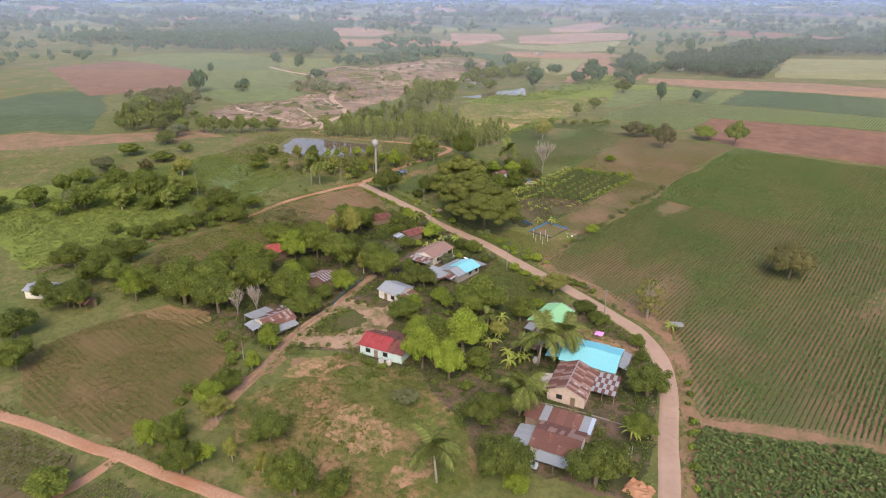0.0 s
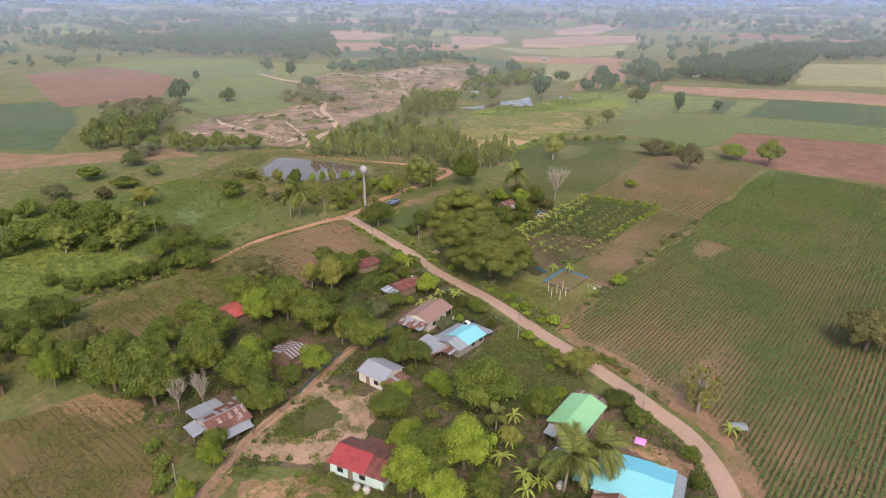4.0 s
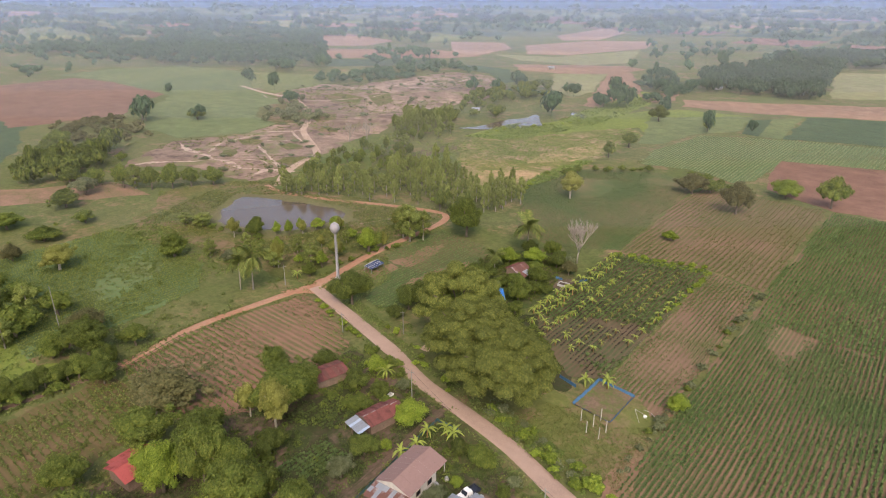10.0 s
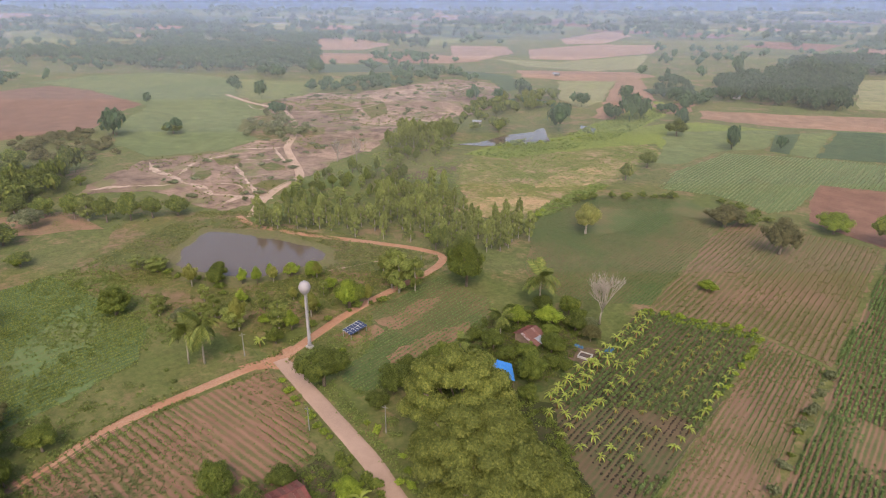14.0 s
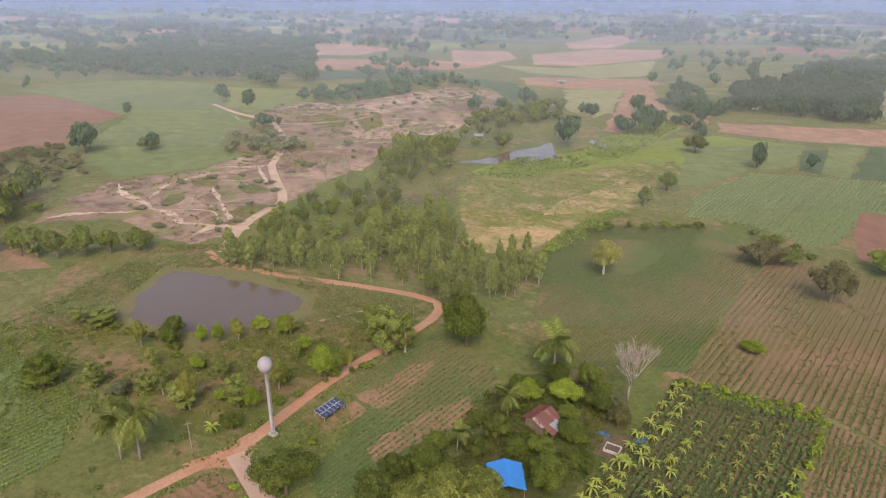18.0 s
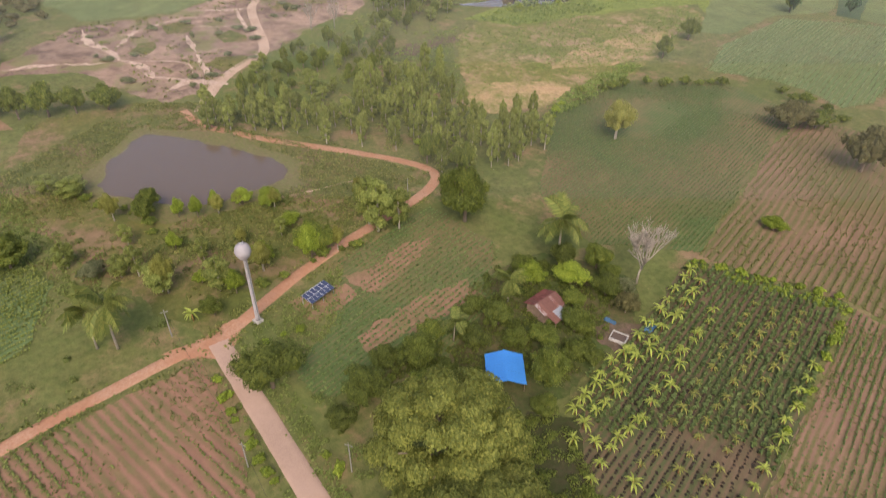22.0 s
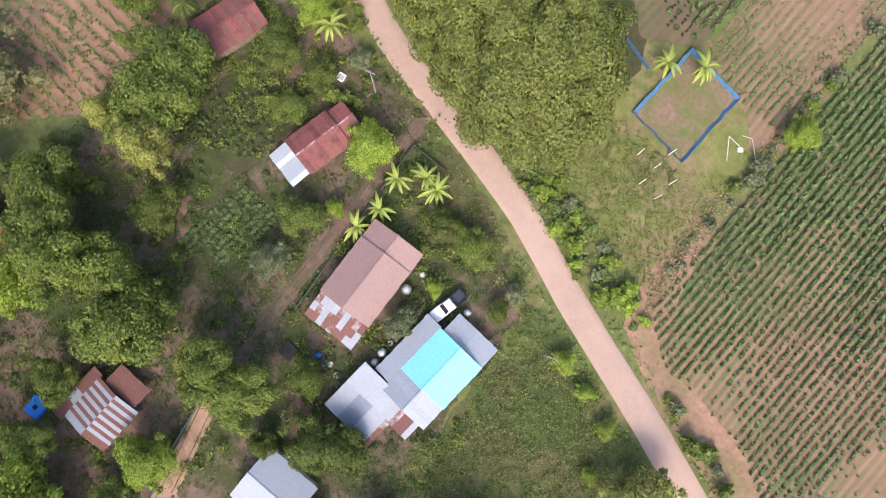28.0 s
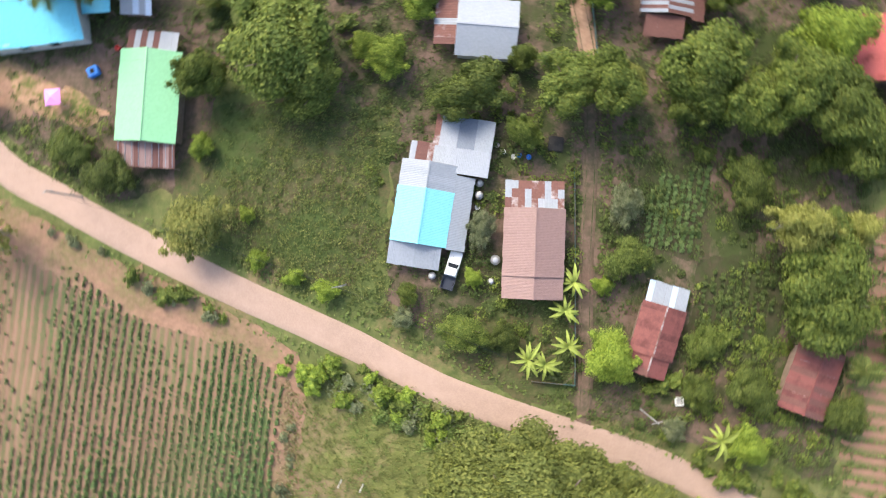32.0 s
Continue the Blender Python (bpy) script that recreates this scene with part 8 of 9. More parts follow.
weeds("dry_grass", [(-92.5, 167), (-94.3, 173), (-94.8, 200), (-97, 200), (-97.5, 184), (-96, 172)], 3.0, 0.3, 0.45, "dry_blade", "straw-coloured dry grass along the field margin", 57, 0.4, 4)
weeds("field_weeds", [(-111.5, 232), (-111.5, 279), (-97.5, 274), (-96, 232)], 1.6, 0.22, 0.25, "weed", "self-sown greenery at the far end of the strip", 58, 0.36, 6)
weeds("field_weeds", F7, 1.7, 0.22, 0.25, "weed", "self-sown greenery over the strip field", 52, 0.38, 5)
weeds("field_weeds", F5, 0.5, 0.3, 0.3, "weed", "weeds over the dry field", 53, 0.45, 7)
weeds("field_weeds", F10, 1.5, 0.24, 0.3, "weed_green", "weeds over the ploughed field", 54, 0.52, 6)
weeds("field_weeds", [(-207, 152), (-207, 132), (-176, 132), (-170, 146), (-188, 152)], 1.6, 0.26, 0.3, "crop", "denser crop at the end of the ploughed field", 55, 0.35, 5)
weeds("grass_weeds", [(-104, 131), (-80, 134), (-79, 152), (-92, 158), (-107, 159)], 3.2, 0.26, 0.4, "weed", "tall weeds on the empty lot", 2, 0.22)
weeds("grass_weeds", [(-105, 56), (-104, 92), (-70, 97), (-50, 84), (-58, 60), (-86, 46)], 2.4, 0.26, 0.3, "weed", "rough grass on the dry lot", 3, 0.36)
weeds("grass_weeds", [(-170, 100), (-170, 176), (-128, 170), (-104, 160), (-60, 148), (-40, 138), (-30, 96), (-80, 90), (-130, 76), (-172, 76)], 2.0, 0.30, 0.3, "weed_dark", "weeds and low plants in the village yards", 4, 0.34)
weeds("grass_weeds", [(-235, 186), (-300, 186), (-320, 240), (-300, 258), (-215, 262), (-212, 196)], 1.2, 0.55, 0.4, "weed", "rough grass round the pond", 5, 0.36, 10)
weeds("grass_weeds", [(-300, 60), (-300, 190), (-205, 186), (-205, 60)], 0.8, 0.55, 0.4, "weed_green", "rough meadow grass", 6, 0.40, 12)
weeds("grass_weeds", [(-200, 60), (-200, 132), (-165, 132), (-160, 78)], 0.6, 0.55, 0.35, "weed", "weeds under the orchard edge", 7, 0.36, 9)
weeds("grass_weeds", [(-290, 315), (-292, 405), (-262, 488), (-212, 456), (-208, 330), (-228, 308)], 0.5, 0.5, 0.3, "hedge", "tussocks in the far meadow", 8, 0.42, 16)
weeds("grass_weeds", [(-118.8, 91.7), (-112.8, 95.4), (-110.6, 101.7), (-112.3, 105.9), (-118.6, 107.6), (-121, 105.2), (-120.8, 96.6)], 4.0, 0.28, 0.3, "weed", "rough grass in the middle of the yard", 15, -0.5)
weeds("grass_weeds", [(-160, 74), (-128, 79), (-117, 64), (-114, 40), (-142, 32), (-165, 42), (-165, 58)], 2.6, 0.2, 0.25, "weed", "weeds over the vegetable field", 16, 0.32, 5)
weeds("rock_scrub", ROCK, 0.06, 0.9, 0.6, "weed", "dry scrub on the bare rock", 9, 0.62, 25)
weeds("bank_grass", [(-186, 195), (-200, 196), (-204, 224), (-190, 212)], 1.5, 0.45, 0.3, "weed_green", "bright grass by the water tower", 10, 0.2, 6)
weeds("edge_grass", [(-134, 172), (-204, 190), (-200, 195), (-186, 194), (-150, 181), (-120, 176)], 1.2, 0.5, 0.35, "weed_green", "green verge along the road", 11, 0.3, 7)



def thicket(name, ring, density, r0, r1, material, label, seed, bare=0.45, scale=9.0):
    """Low undergrowth: domed clumps of leaf sprays, thick in some places and missing in others."""
    rng = np.random.default_rng(seed)
    xs, ys = [p[0] for p in ring], [p[1] for p in ring]
    n = int((max(xs) - min(xs)) * (max(ys) - min(ys)) * density)
    x, y = rng.uniform(min(xs), max(xs), n), rng.uniform(min(ys), max(ys), n)
    keep = mask(x, y, ring) & (patchy(x, y, scale, seed) + rng.normal(0, 0.12, n) > bare) & clear(x, y)
    k = 70
    x, y = np.repeat(x[keep], k), np.repeat(y[keep], k)
    r = np.repeat(rng.uniform(r0, r1, keep.sum()), k)
    d = rng.normal(0, 1, (len(x), 3))
    d /= np.linalg.norm(d, axis=1)[:, None]
    d[:, 2] = np.abs(d[:, 2])
    places = np.stack([x, y, np.zeros(len(x))], 1) + d * (r * rng.uniform(0.6, 1.1, len(x)))[:, None] * np.array([1, 1, 1.1])
    v, f = leaves(places, d + np.array([0, 0, 0.4]), 0.23, rng, 1.5, 0.6)
    v[:, 2] = np.maximum(v[:, 2], 0.03)
    return stuff(name, v, f, M[material], label, "undergrowth")


VILLAGE = [(-172, 80), (-170, 128), (-166, 145), (-167, 172), (-150, 170), (-136, 170), (-130, 168), (-112, 161), (-104, 158), (-100, 130), (-80, 129), (-79, 146), (-66, 148), (-53, 142), (-41, 132), (-33, 106), (-28, 88), (-58, 82), (-84, 95), (-106, 90), (-118, 80), (-140, 78)]
thicket("undergrowth", VILLAGE, 0.13, 0.5, 1.2, "weed_dark", "leafy undergrowth between the houses", 21, 0.47, 7)
thicket("undergrowth", VILLAGE, 0.07, 0.7, 1.5, "leaf_mid", "darker bushes between the houses", 22, 0.52, 8)
thicket("undergrowth", [(-150, 206), (-146, 220), (-138, 214), (-120, 199), (-122, 195), (-140, 204)], 0.5, 0.5, 1.5, "leaf_mid", "shrubs between the great tree and the bananas", 34, 0.25, 5)
thicket("undergrowth", [(-165, 170), (-165, 156), (-146, 150), (-144, 168), (-152, 173)], 0.30, 0.5, 1.3, "leaf_mid", "dense shrubs between two small houses", 33, 0.25, 5)
thicket("hedge_growth", [(-95, 167), (-104, 171.2), (-116, 176), (-127, 178.6), (-127, 174.8), (-112, 170.4), (-100, 166.4)], 0.22, 0.9, 1.7, "leaf_grey", "tall grey-green bushes along the road", 35, 0.3, 5)
thicket("hedge_growth", [(-94.8, 176), (-94.8, 272), (-96.6, 272), (-96.6, 176)], 0.45, 0.4, 0.9, "leaf_grey", "grey-green bushes between two fields", 36, 0.42, 6)
thicket("hedge_growth", [(-144.5, 272.6), (-114, 280.4), (-112.5, 279), (-112.2, 262), (-113.6, 262), (-114.2, 277.4), (-143.8, 270)], 0.75, 0.5, 1.0, "leaf_bright", "bright hedge at the end of the banana plot", 37, 0.2, 5)
thicket("hedge_growth", [(-93, 166.5), (-100, 170.5), (-112, 175.5), (-126, 178), (-126, 174.6), (-112, 170.2), (-100, 166.2)], 0.8, 0.6, 1.2, "hedge", "thick bright bushes along the road", 23, 0.15, 6)
thicket("hedge_growth", [(-145, 172.8), (-166, 179.8), (-200, 188.4), (-199, 186), (-170, 178), (-166, 168), (-150, 166)], 0.10, 0.6, 1.1, "weed_green", "bushes between the road and the field", 24, 0.35, 6)
thicket("hedge_growth", [(-134, 175.5), (-160, 183.5), (-186, 192), (-176, 200), (-160, 190), (-138, 181)], 0.10, 0.6, 1.2, "weed_green", "bushes under the great tree", 25, 0.35, 6)
thicket("undergrowth", [(-176, 206), (-176, 250), (-150, 258), (-146, 226), (-158, 206)], 0.42, 0.6, 1.4, "leaf_mid", "undergrowth round the hut", 26, 0.36, 6)
thicket("undergrowth", [(-206, 96), (-202, 134), (-176, 134), (-166, 80), (-180, 60), (-204, 62)], 0.05, 0.8, 1.8, "leaf_mid", "bushes at the orchard edge", 27, 0.45, 9)
thicket("undergrowth", [(-212, 150), (-212, 262), (-300, 256), (-322, 220), (-290, 186), (-240, 186)], 0.028, 0.7, 1.6, "weed_green", "bushes scattered in the meadow", 28, 0.42, 10)
thicket("undergrowth", [(-212, 60), (-211, 150), (-300, 190), (-320, 130), (-300, 60)], 0.02, 0.8, 1.9, "leaf_mid", "bushes scattered over the grassland", 29, 0.45, 11)
thicket("undergrowth", [(-110, 40), (-118, 74), (-108, 88), (-60, 84), (-52, 66), (-60, 52), (-86, 45)], 0.03, 0.6, 1.3, "leaf_mid", "bushes on the rough lot", 30, 0.48, 8)
thicket("undergrowth", [(-330, 195), (-460, 200), (-440, 262), (-395, 222), (-345, 236), (-312, 250)], 0.02, 1.2, 2.4, "leaf_mid", "scrub below the rock", 31, 0.35, 14)
thicket("undergrowth", GROVE, 0.06, 0.6, 1.5, "leaf_euca", "young growth under the eucalypts", 32, 0.40, 10)

weeds("field_weeds", [(-164, 29), (-127, 28), (-116, 31), (-110, 26), (-110, 2), (-168, 2)], 1.6, 0.4, 0.4, "weed", "weedy crop below the lane", 41, 0.2, 6)
weeds("field_weeds", [(-106, 33), (-60, 45), (-57, 12), (-105, 12)], 1.6, 0.4, 0.4, "weed_green", "weedy crop beside the lane", 42, 0.2, 6)
weeds("bank_grass", [(-296, 386), (-290, 432), (-274, 468), (-278, 508), (-284, 562), (-258, 611), (-247, 467), (-259, 418), (-272, 392)], 0.25, 1.0, 1.2, "hedge", "bright banana clumps along the stream", 43, 0.35, 8)
weeds("bank_grass", [(-209, 320), (-206, 336), (-206, 380), (-213, 380), (-215, 350), (-213, 327)], 0.9, 0.8, 1.0, "hedge", "bright green strip along the field edge", 44, 0.2, 5)

# far trees: small crowns of few sprays, set out one by one
FAR = []
for k in range(4):
    rng = np.random.default_rng(40 + k)
    blobs = [(rng.uniform(-0.45, 0.45), rng.uniform(-0.45, 0.45), 0.62 + rng.uniform(-0.14, 0.16), rng.uniform(0.36, 0.55), 0.62) for _ in range(5)]
    me = crown_mesh("far_pattern", blobs, 200, 0.2, M["leaf_far"], 50 + k)
    v = np.array([q.co[:] for q in me.vertices])
    f = np.array([list(p.vertices) for p in me.polygons])
    keep = f[:, 0] < 800
    small_v, small_f = [v[:800]], [f[keep]]
    for j, b in enumerate(blobs):
        c = np.array(b[:3])
        o = np.array([(1, 0, 0), (-0.5, 0.87, 0), (-0.5, -0.87, 0), (0, 0, 1), (0, 0, -1)]) * b[3] * 1.0 * np.array([1, 1, 0.7]) + c
        small_f.append(np.array([(0, 1, 3), (1, 2, 3), (2, 0, 3), (1, 0, 4), (2, 1, 4), (0, 2, 4)]) + 800 + j * 5)
        small_v.append(o)
    stem = np.array([(0.03, 0, 0), (-0.02, 0.03, 0), (-0.02, -0.03, 0), (0, 0, 0.6)])
    small_f.append(np.array([(0, 1, 3), (1, 2, 3), (2, 0, 3)]) + 800 + len(blobs) * 5)
    small_v.append(stem)
    FAR.append((np.concatenate(small_v), np.concatenate(small_f)))
    bpy.data.meshes.remove(me)


def thinned(k):
    v, f = FAR[k]
    return np.concatenate([v[:240], v[800:]]), np.concatenate([f[:120], f[400:] - 560])


FAR_THIN = [thinned(k) for k in range(4)]


def far_trees(name, places, label, material="leaf_far", seed=1, thin=False):
    rng = np.random.default_rng(seed)
    vs, fs, n = [], [], 0
    for x, y, r, h in places:
        v, f = (FAR_THIN if thin else FAR)[rng.integers(4)]
        a = rng.uniform(0, 6.283)
        c, s = math.cos(a), math.sin(a)
        w = np.stack([(v[:, 0] * c - v[:, 1] * s) * r + x, (v[:, 0] * s + v[:, 1] * c) * r + y, v[:, 2] * h], 1)
        vs.append(w)
        fs.append(f + n)
        n += len(w)
    return stuff(name, np.concatenate(vs), np.concatenate(fs), M[material], label, "woodland")


def in_ring(ring, n, r0, r1, h0, h1, rng):
    xs, ys = [p[0] for p in ring], [p[1] for p in ring]
    out = []
    while len(out) < n:
        x, y = rng.uniform(min(xs), max(xs)), rng.uniform(min(ys), max(ys))
        if inside(x, y, ring):
            r = rng.uniform(r0, r1)
            out.append((x, y, r, rng.uniform(h0, h1)))
    return out


_rng = random.Random(77)
far_trees("far_wood", in_ring([(-245, 652), (-190, 655), (-157, 663), (-168, 760), (-182, 900), (-196, 1020), (-248, 955), (-232, 860), (-268, 780), (-275, 752)], 300, 5, 8, 9, 13, _rng), "dense dark plantation wood beyond the fields", "leaf_far", 1)
far_trees("far_wood", in_ring([(-1072, 432), (-993, 474), (-1049, 518), (-1004, 557), (-1047, 628), (-911, 669), (-903, 792), (-598, 543), (-614, 506), (-696, 511), (-747, 462), (-834, 451), (-878, 446), (-931, 386)], 330, 6, 11, 9, 14, _rng), "belt of dark woodland behind the cane", "leaf_far", 2)
far_trees("far_wood", in_ring([(-228, 843), (-97, 993), (-25, 1057), (-33, 1254), (-116, 1156), (-260, 960)], 260, 7, 11, 9, 12, _rng), "long dark wood behind the pale field", "leaf_far", 21)
far_trees("far_wood", in_ring([(-1230, 560), (-1050, 660), (-900, 800), (-960, 870), (-1130, 800), (-1300, 660)], 90, 6, 12, 7, 14, _rng), "loose trees behind the wood", "leaf_far", 22)
far_trees("scrub_wood", in_ring([(-462, 221), (-445, 229), (-430, 248), (-420, 267), (-465, 273), (-512, 280), (-522, 271), (-517, 252), (-517, 236)], 70, 1.6, 4.2, 1.6, 4.6, _rng), "low scrub below the red field", "leaf_olive", 3)
far_trees("scrub_wood", in_ring([(-430, 200), (-400, 168), (-378, 178), (-370, 200), (-392, 214), (-418, 240)], 34, 3, 6.5, 6, 12, _rng), "tall trees round the white-roofed shed", "leaf_mid", 23)
far_trees("scrub_wood", in_ring([(-430, 320), (-470, 372), (-500, 402), (-470, 408), (-440, 384), (-408, 345)], 16, 2, 4, 2.5, 5, _rng), "scrub along the edge of the cane", "leaf_grey", 4)
far_trees("scrub_wood", in_ring([(-560, 500), (-545, 590), (-500, 640), (-480, 620), (-492, 545), (-498, 488), (-530, 470)], 60, 3, 7, 4, 9, _rng), "scrub along the far edge of the rock", "leaf_far", 24)
far_trees("stream_trees", in_ring([(-330, 410), (-345, 450), (-375, 500), (-380, 550), (-350, 585), (-330, 560), (-335, 500), (-308, 452), (-318, 420)], 46, 3, 6, 4, 9, _rng), "trees along the stream", "leaf_mid", 5)
far_trees("stream_trees", [(-285, 471, 9, 17), (-265, 532, 9, 17), (-273, 526, 7, 9), (-259, 541, 6, 14), (-301, 604, 7, 12), (-315, 557, 6, 10), (-371, 560, 8, 15), (-268, 551, 6, 10), (-284, 538, 5, 8), (-240, 560, 5, 8), (-232, 545, 4, 7)], "clump of dark trees by the pool", "leaf_far", 6)
far_trees("field_trees", [(-572, 350, 3.5, 9), (-575, 429, 8, 13), (-527, 421, 6, 14), (-460, 385, 7, 10), (-277, 809, 7, 20), (-219, 859, 12, 18), (-482, 282, 9, 17), (-463, 310, 6, 10), (-185, 491, 4.5, 13), (-163, 505, 3.5, 8)], "single trees between the far fields", "leaf_far", 25)
far_trees("stream_trees", in_ring([(-260, 560), (-244, 580), (-250, 660), (-300, 730), (-330, 760), (-300, 650), (-270, 600)], 46, 3, 7, 4, 10, _rng), "loose trees between the brown field and the wood", "leaf_far", 26)
far_trees("rock_scrub", in_ring(ROCK, 110, 1.2, 3.6, 0.9, 2.4, _rng), "low bushes on the rock", "leaf_grey", 7)
far_trees("field_trees", in_ring([(-400, 335), (-420, 355), (-455, 372), (-470, 390), (-440, 395), (-395, 365)], 14, 2, 4.5, 3, 6, _rng), "bushes along the edge of the cane", "leaf_grey", 8)

# patchwork of distant fields, and the trees between them
_rng = random.Random(9)
AHEAD, RIGHT = Vector((-0.634, 0.773)), Vector((0.773, 0.634))
KEEP_OFF = [F1, ROCK, [(-790, 210), (-790, 420), (-680, 490), (-560, 580), (-400, 340), (-420, 250)], [(-1080, 400), (-1060, 640), (-890, 800), (-590, 560), (-740, 450)], [(-300, 480), (-290, 760), (-190, 1060), (80, 1100), (80, 340), (-220, 250)], [(-620, 740), (-690, 960), (-690, 1380), (-430, 1120), (-270, 560), (-480, 640)], [(-600, 100), (-600, 260), (-390, 210), (-380, 80)]]
spots = []
for ring_no, (d0, d1, cell) in enumerate(((1000, 1700, 135), (1700, 3600, 260))):
    n = int((d1 * 2.0) / cell)
    for i in range(-n, n):
        for j in range(int(d0 / cell * 0.6), int(d1 / cell) + 1):
            cx, cy = i * cell * 1.2 + _rng.uniform(-0.2, 0.2) * cell, j * cell + _rng.uniform(-0.2, 0.2) * cell
            p = Vector((cx, cy))
            ahead, side = p.dot(AHEAD), p.dot(RIGHT)
            if not d0 <= ahead < d1 or abs(side) > ahead * 0.78 + 60:
                continue
            w, l = cell * _rng.uniform(0.4, 0.62), cell * _rng.uniform(0.3, 0.55)
            ring = [(cx - w, cy - l), (cx + w, cy - l * _rng.uniform(0.8, 1.1)), (cx + w * _rng.uniform(0.8, 1.1), cy + l), (cx - w, cy + l)]
            if any(inside(x, y, r) for r in KEEP_OFF for x, y in (*ring, (cx, cy))):
                continue
            spots.append((cx, cy, w, l, ring_no))
            land("far_field", ring, M[_rng.choice(("far_green", "far_green", "far_pale", "far_brown", "far_dark", "far_green", "far_red", "far_dark", "far_green2"))], 0.15 + 0.05 * ring_no, "distant field in the patchwork plain", 400, 4.0)
places = []
for cx, cy, w, l, ring_no in spots:
    dense = _rng.random() < (0.36, 0.40)[ring_no]
    for k in range(_rng.randrange(18, 34) if dense else _rng.randrange(3, 12)):
        s = (1.4, 2.2)[ring_no]
        if dense:
            x, y = cx + _rng.uniform(-w, w), cy - l + _rng.uniform(-0.35, 0.35) * l
        else:
            x, y = cx + _rng.uniform(-w, w), cy + _rng.choice((-l, l, _rng.uniform(-l, l))) + _rng.uniform(-5, 5)
        places.append((x, y, _rng.uniform(3.5, 7.5) * s, _rng.uniform(6, 12) * min(s, 1.4)))
far_trees("far_trees", places, "small trees of the hazy plain", "leaf_far", 11, True)
clumps = []
for k in range(330):
    ahead = 640 * (3000 / 640) ** _rng.random()
    c = AHEAD * ahead + RIGHT * _rng.uniform(-0.75, 0.75) * ahead
    if any(inside(c.x, c.y, r) for r in KEEP_OFF):
        continue
    s = 1.0 + ahead / 2500
    for j in range(_rng.randrange(2, 13)):
        clumps.append((c.x + _rng.gauss(0, 22) * s, c.y + _rng.gauss(0, 9) * s, _rng.uniform(2.5, 5.5) * s, _rng.uniform(4, 9) * s))
far_trees("far_trees", clumps, "clumps of trees between the far fields", "leaf_far", 12, True)


def verge(name, points, half, density, reach, size, material, label, seed, lean=0.0):
    """Tufts along both sides of a lane, thickest at its edge and straggling onto it here and there."""
    rng = np.random.default_rng(seed)
    line = np.array([p[:2] for p in curve_line(points, 1.0)])
    d = np.gradient(line, axis=0)
    d /= np.linalg.norm(d, axis=1)[:, None]
    n = int(len(line) * density)
    k = rng.integers(0, len(line), n)
    side = rng.choice([-1.0, 1.0], n)
    off = half + np.abs(rng.normal(0, reach, n)) + 0.2
    x = line[k, 0] + d[k, 1] * side * off + rng.normal(0, 0.15, n)
    y = line[k, 1] - d[k, 0] * side * off + rng.normal(0, 0.15, n)
    keep = patchy(x, y, 3.0, seed) + rng.normal(0, 0.15, n) > 0.42
    x, y = x[keep], y[keep]
    v, f = leaves(np.stack([x, y, rng.uniform(0.08, 0.4, len(x))], 1), np.tile([0.0, 0.0, 1.0], (len(x), 1)), size, rng, 1.7, 1.0)
    v[:, 2] = np.maximum(v[:, 2], 0.05)
    return stuff(name, v, f, M[material], label, "weeds")


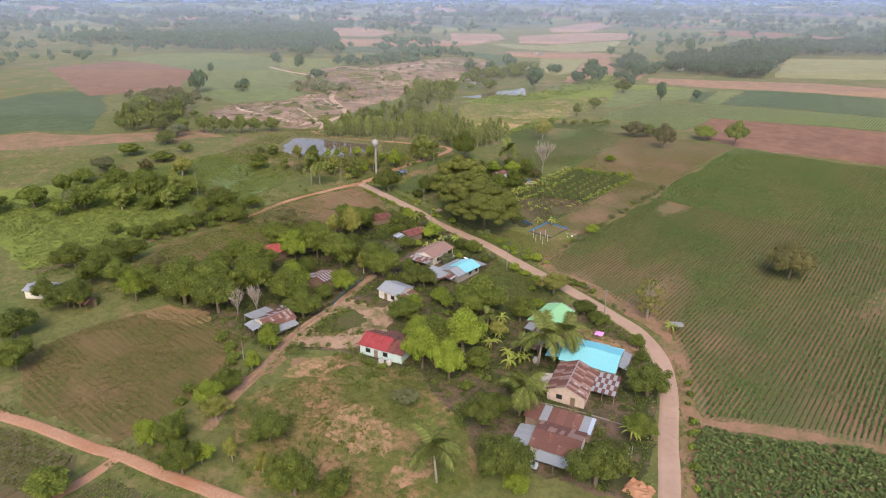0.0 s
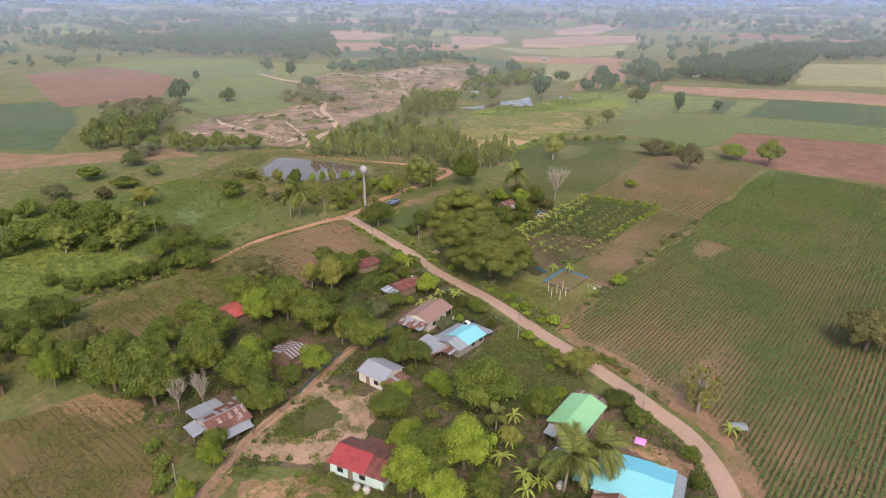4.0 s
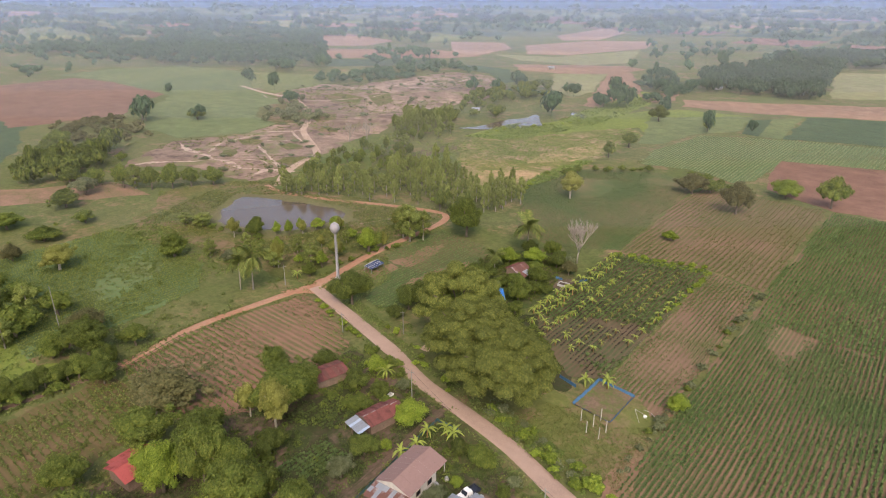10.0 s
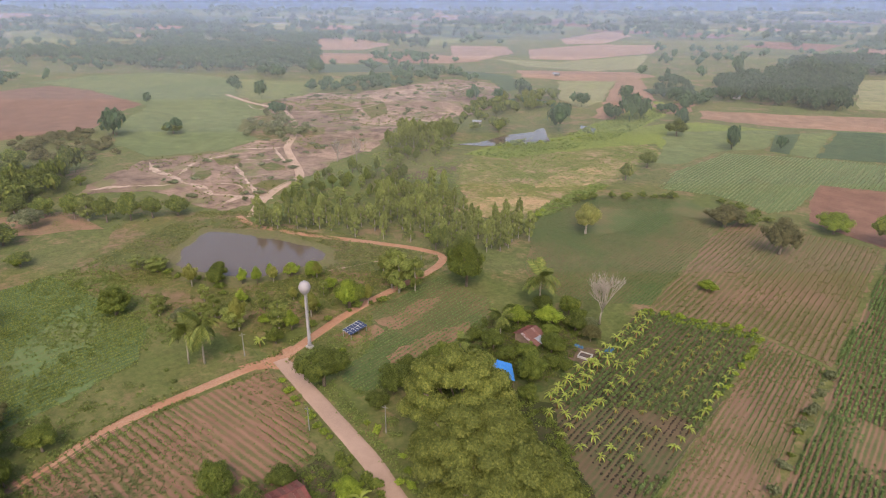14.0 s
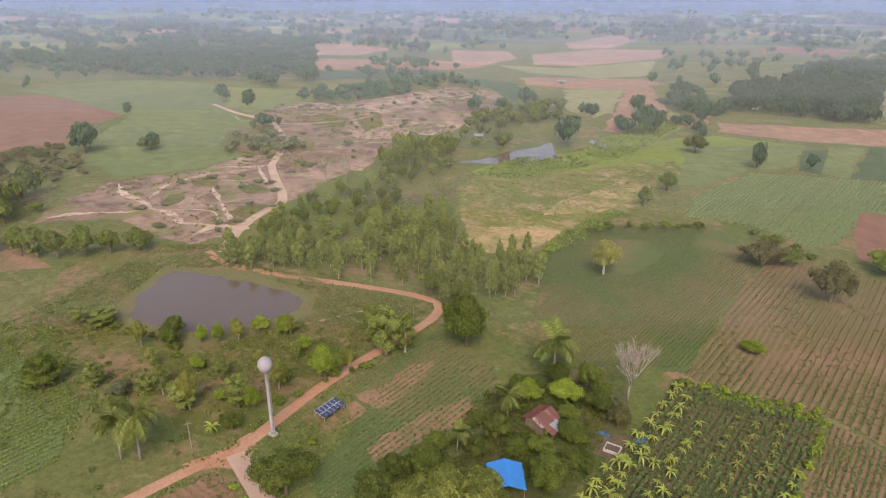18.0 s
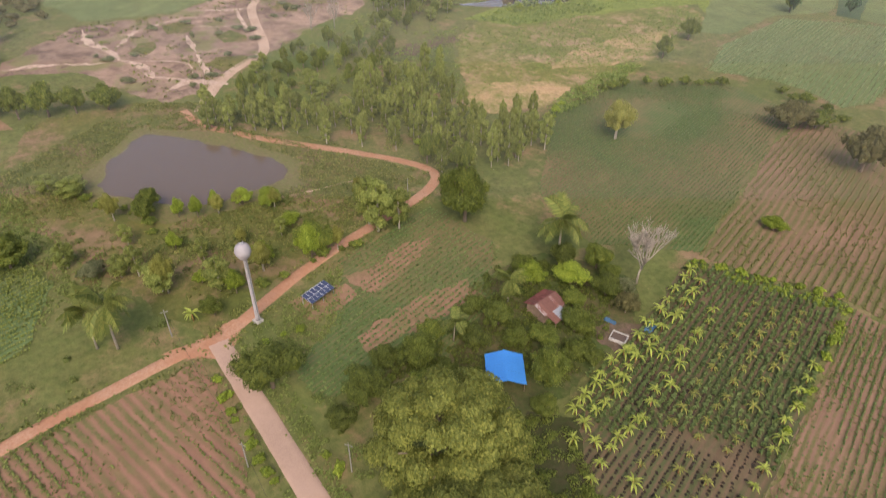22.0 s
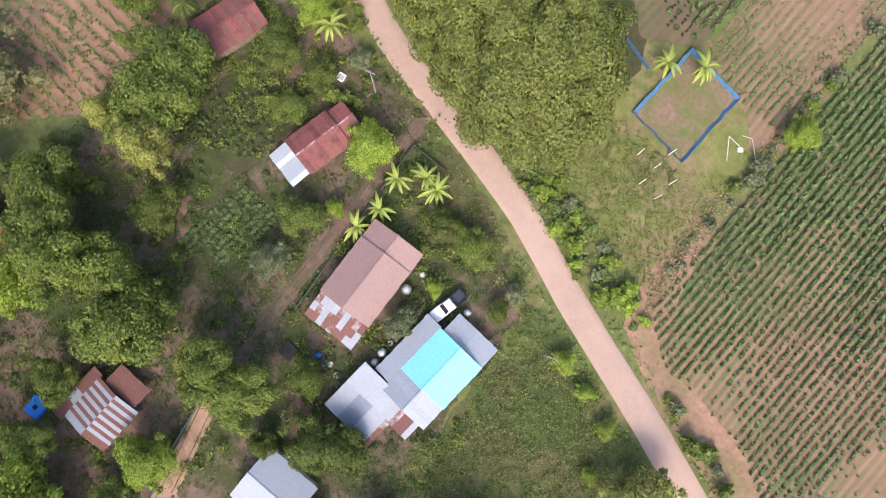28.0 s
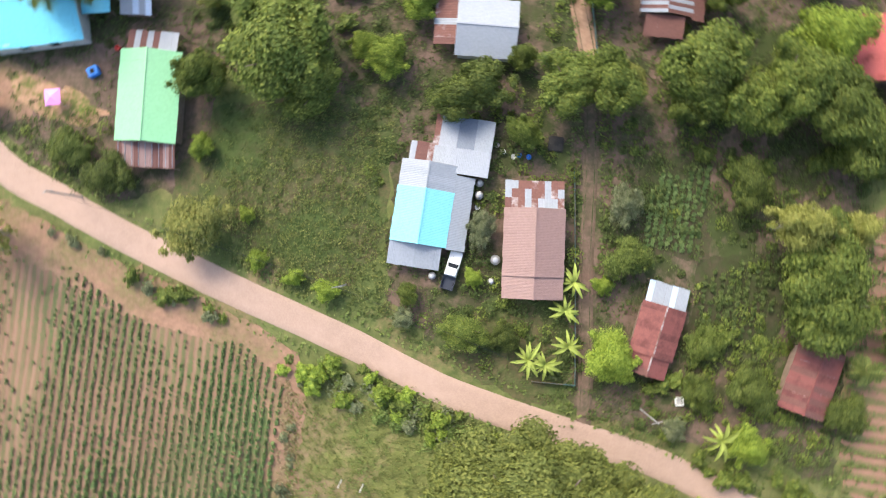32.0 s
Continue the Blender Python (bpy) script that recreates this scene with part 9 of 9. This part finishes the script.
verge("verge_grass", [(-18, 78), (-30.1, 108.9), (-42.5, 136.5), (-52, 145.6), (-68.3, 152.6), (-100.6, 163.2), (-132, 172), (-160.2, 180.2), (-203, 191.5)], 2.35, 15, 0.9, 0.3, "weed_green", "grass straggling over the road's edge", 61)
verge("verge_grass", [(-203, 191), (-204.5, 198.2), (-208.5, 227), (-209.3, 257.9), (-212.6, 266.9), (-219.5, 268.4), (-244.7, 260.2), (-303, 247)], 1.75, 18, 0.9, 0.36, "weed", "grass along the red dirt road", 62)
verge("verge_grass", [(-203, 193), (-208.6, 159.9), (-205.5, 133), (-210.4, 97), (-213, 60)], 1.4, 16, 0.9, 0.36, "weed", "grass along the farm road", 63)
verge("verge_grass", [(-104, 52), (-113, 70), (-120.5, 87), (-124, 103), (-129.5, 122), (-131.2, 134.8), (-134.4, 171)], 1.2, 16, 0.8, 0.3, "weed_green", "grass along the earth track", 64)
verge("verge_grass", [(-165, 18), (-116.5, 34.8), (-60, 50)], 1.5, 14, 0.9, 0.36, "weed", "grass along the reddish lane", 65)

# ---------------------------------------------------------------- sheets standing in for haze over the far plain
# upright tinted sheets added to imitate haze; they scatter the sun and sky light, each a little denser with distance
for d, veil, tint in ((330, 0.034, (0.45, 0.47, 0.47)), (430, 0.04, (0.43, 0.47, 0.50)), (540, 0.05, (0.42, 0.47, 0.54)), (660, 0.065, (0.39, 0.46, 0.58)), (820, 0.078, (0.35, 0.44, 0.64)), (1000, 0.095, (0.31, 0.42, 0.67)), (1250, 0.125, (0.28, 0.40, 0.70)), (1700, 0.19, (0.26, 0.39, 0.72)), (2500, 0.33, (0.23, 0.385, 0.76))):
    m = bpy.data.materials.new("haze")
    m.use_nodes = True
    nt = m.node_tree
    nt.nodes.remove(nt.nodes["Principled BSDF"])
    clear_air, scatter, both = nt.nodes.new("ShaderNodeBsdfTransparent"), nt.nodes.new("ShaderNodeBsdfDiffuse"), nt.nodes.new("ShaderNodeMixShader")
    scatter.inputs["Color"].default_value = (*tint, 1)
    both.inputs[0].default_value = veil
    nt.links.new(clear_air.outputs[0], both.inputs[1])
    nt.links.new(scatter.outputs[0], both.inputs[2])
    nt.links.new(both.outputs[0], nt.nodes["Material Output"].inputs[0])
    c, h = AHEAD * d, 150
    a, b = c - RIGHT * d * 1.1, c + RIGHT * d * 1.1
    tagged(new("haze", mesh_of("haze", [(a.x, a.y, 0), (b.x, b.y, 0), (b.x, b.y, h), (a.x, a.y, h)], [(0, 1, 2, 3)], m)), "upright translucent bluish sheet imitating haze over the far plain", "haze", kind="structure")

# the patterns from which plants were copied are taken away again
for t in HIDE:
    for o in (*t.children_recursive, t):
        bpy.data.objects.remove(o)
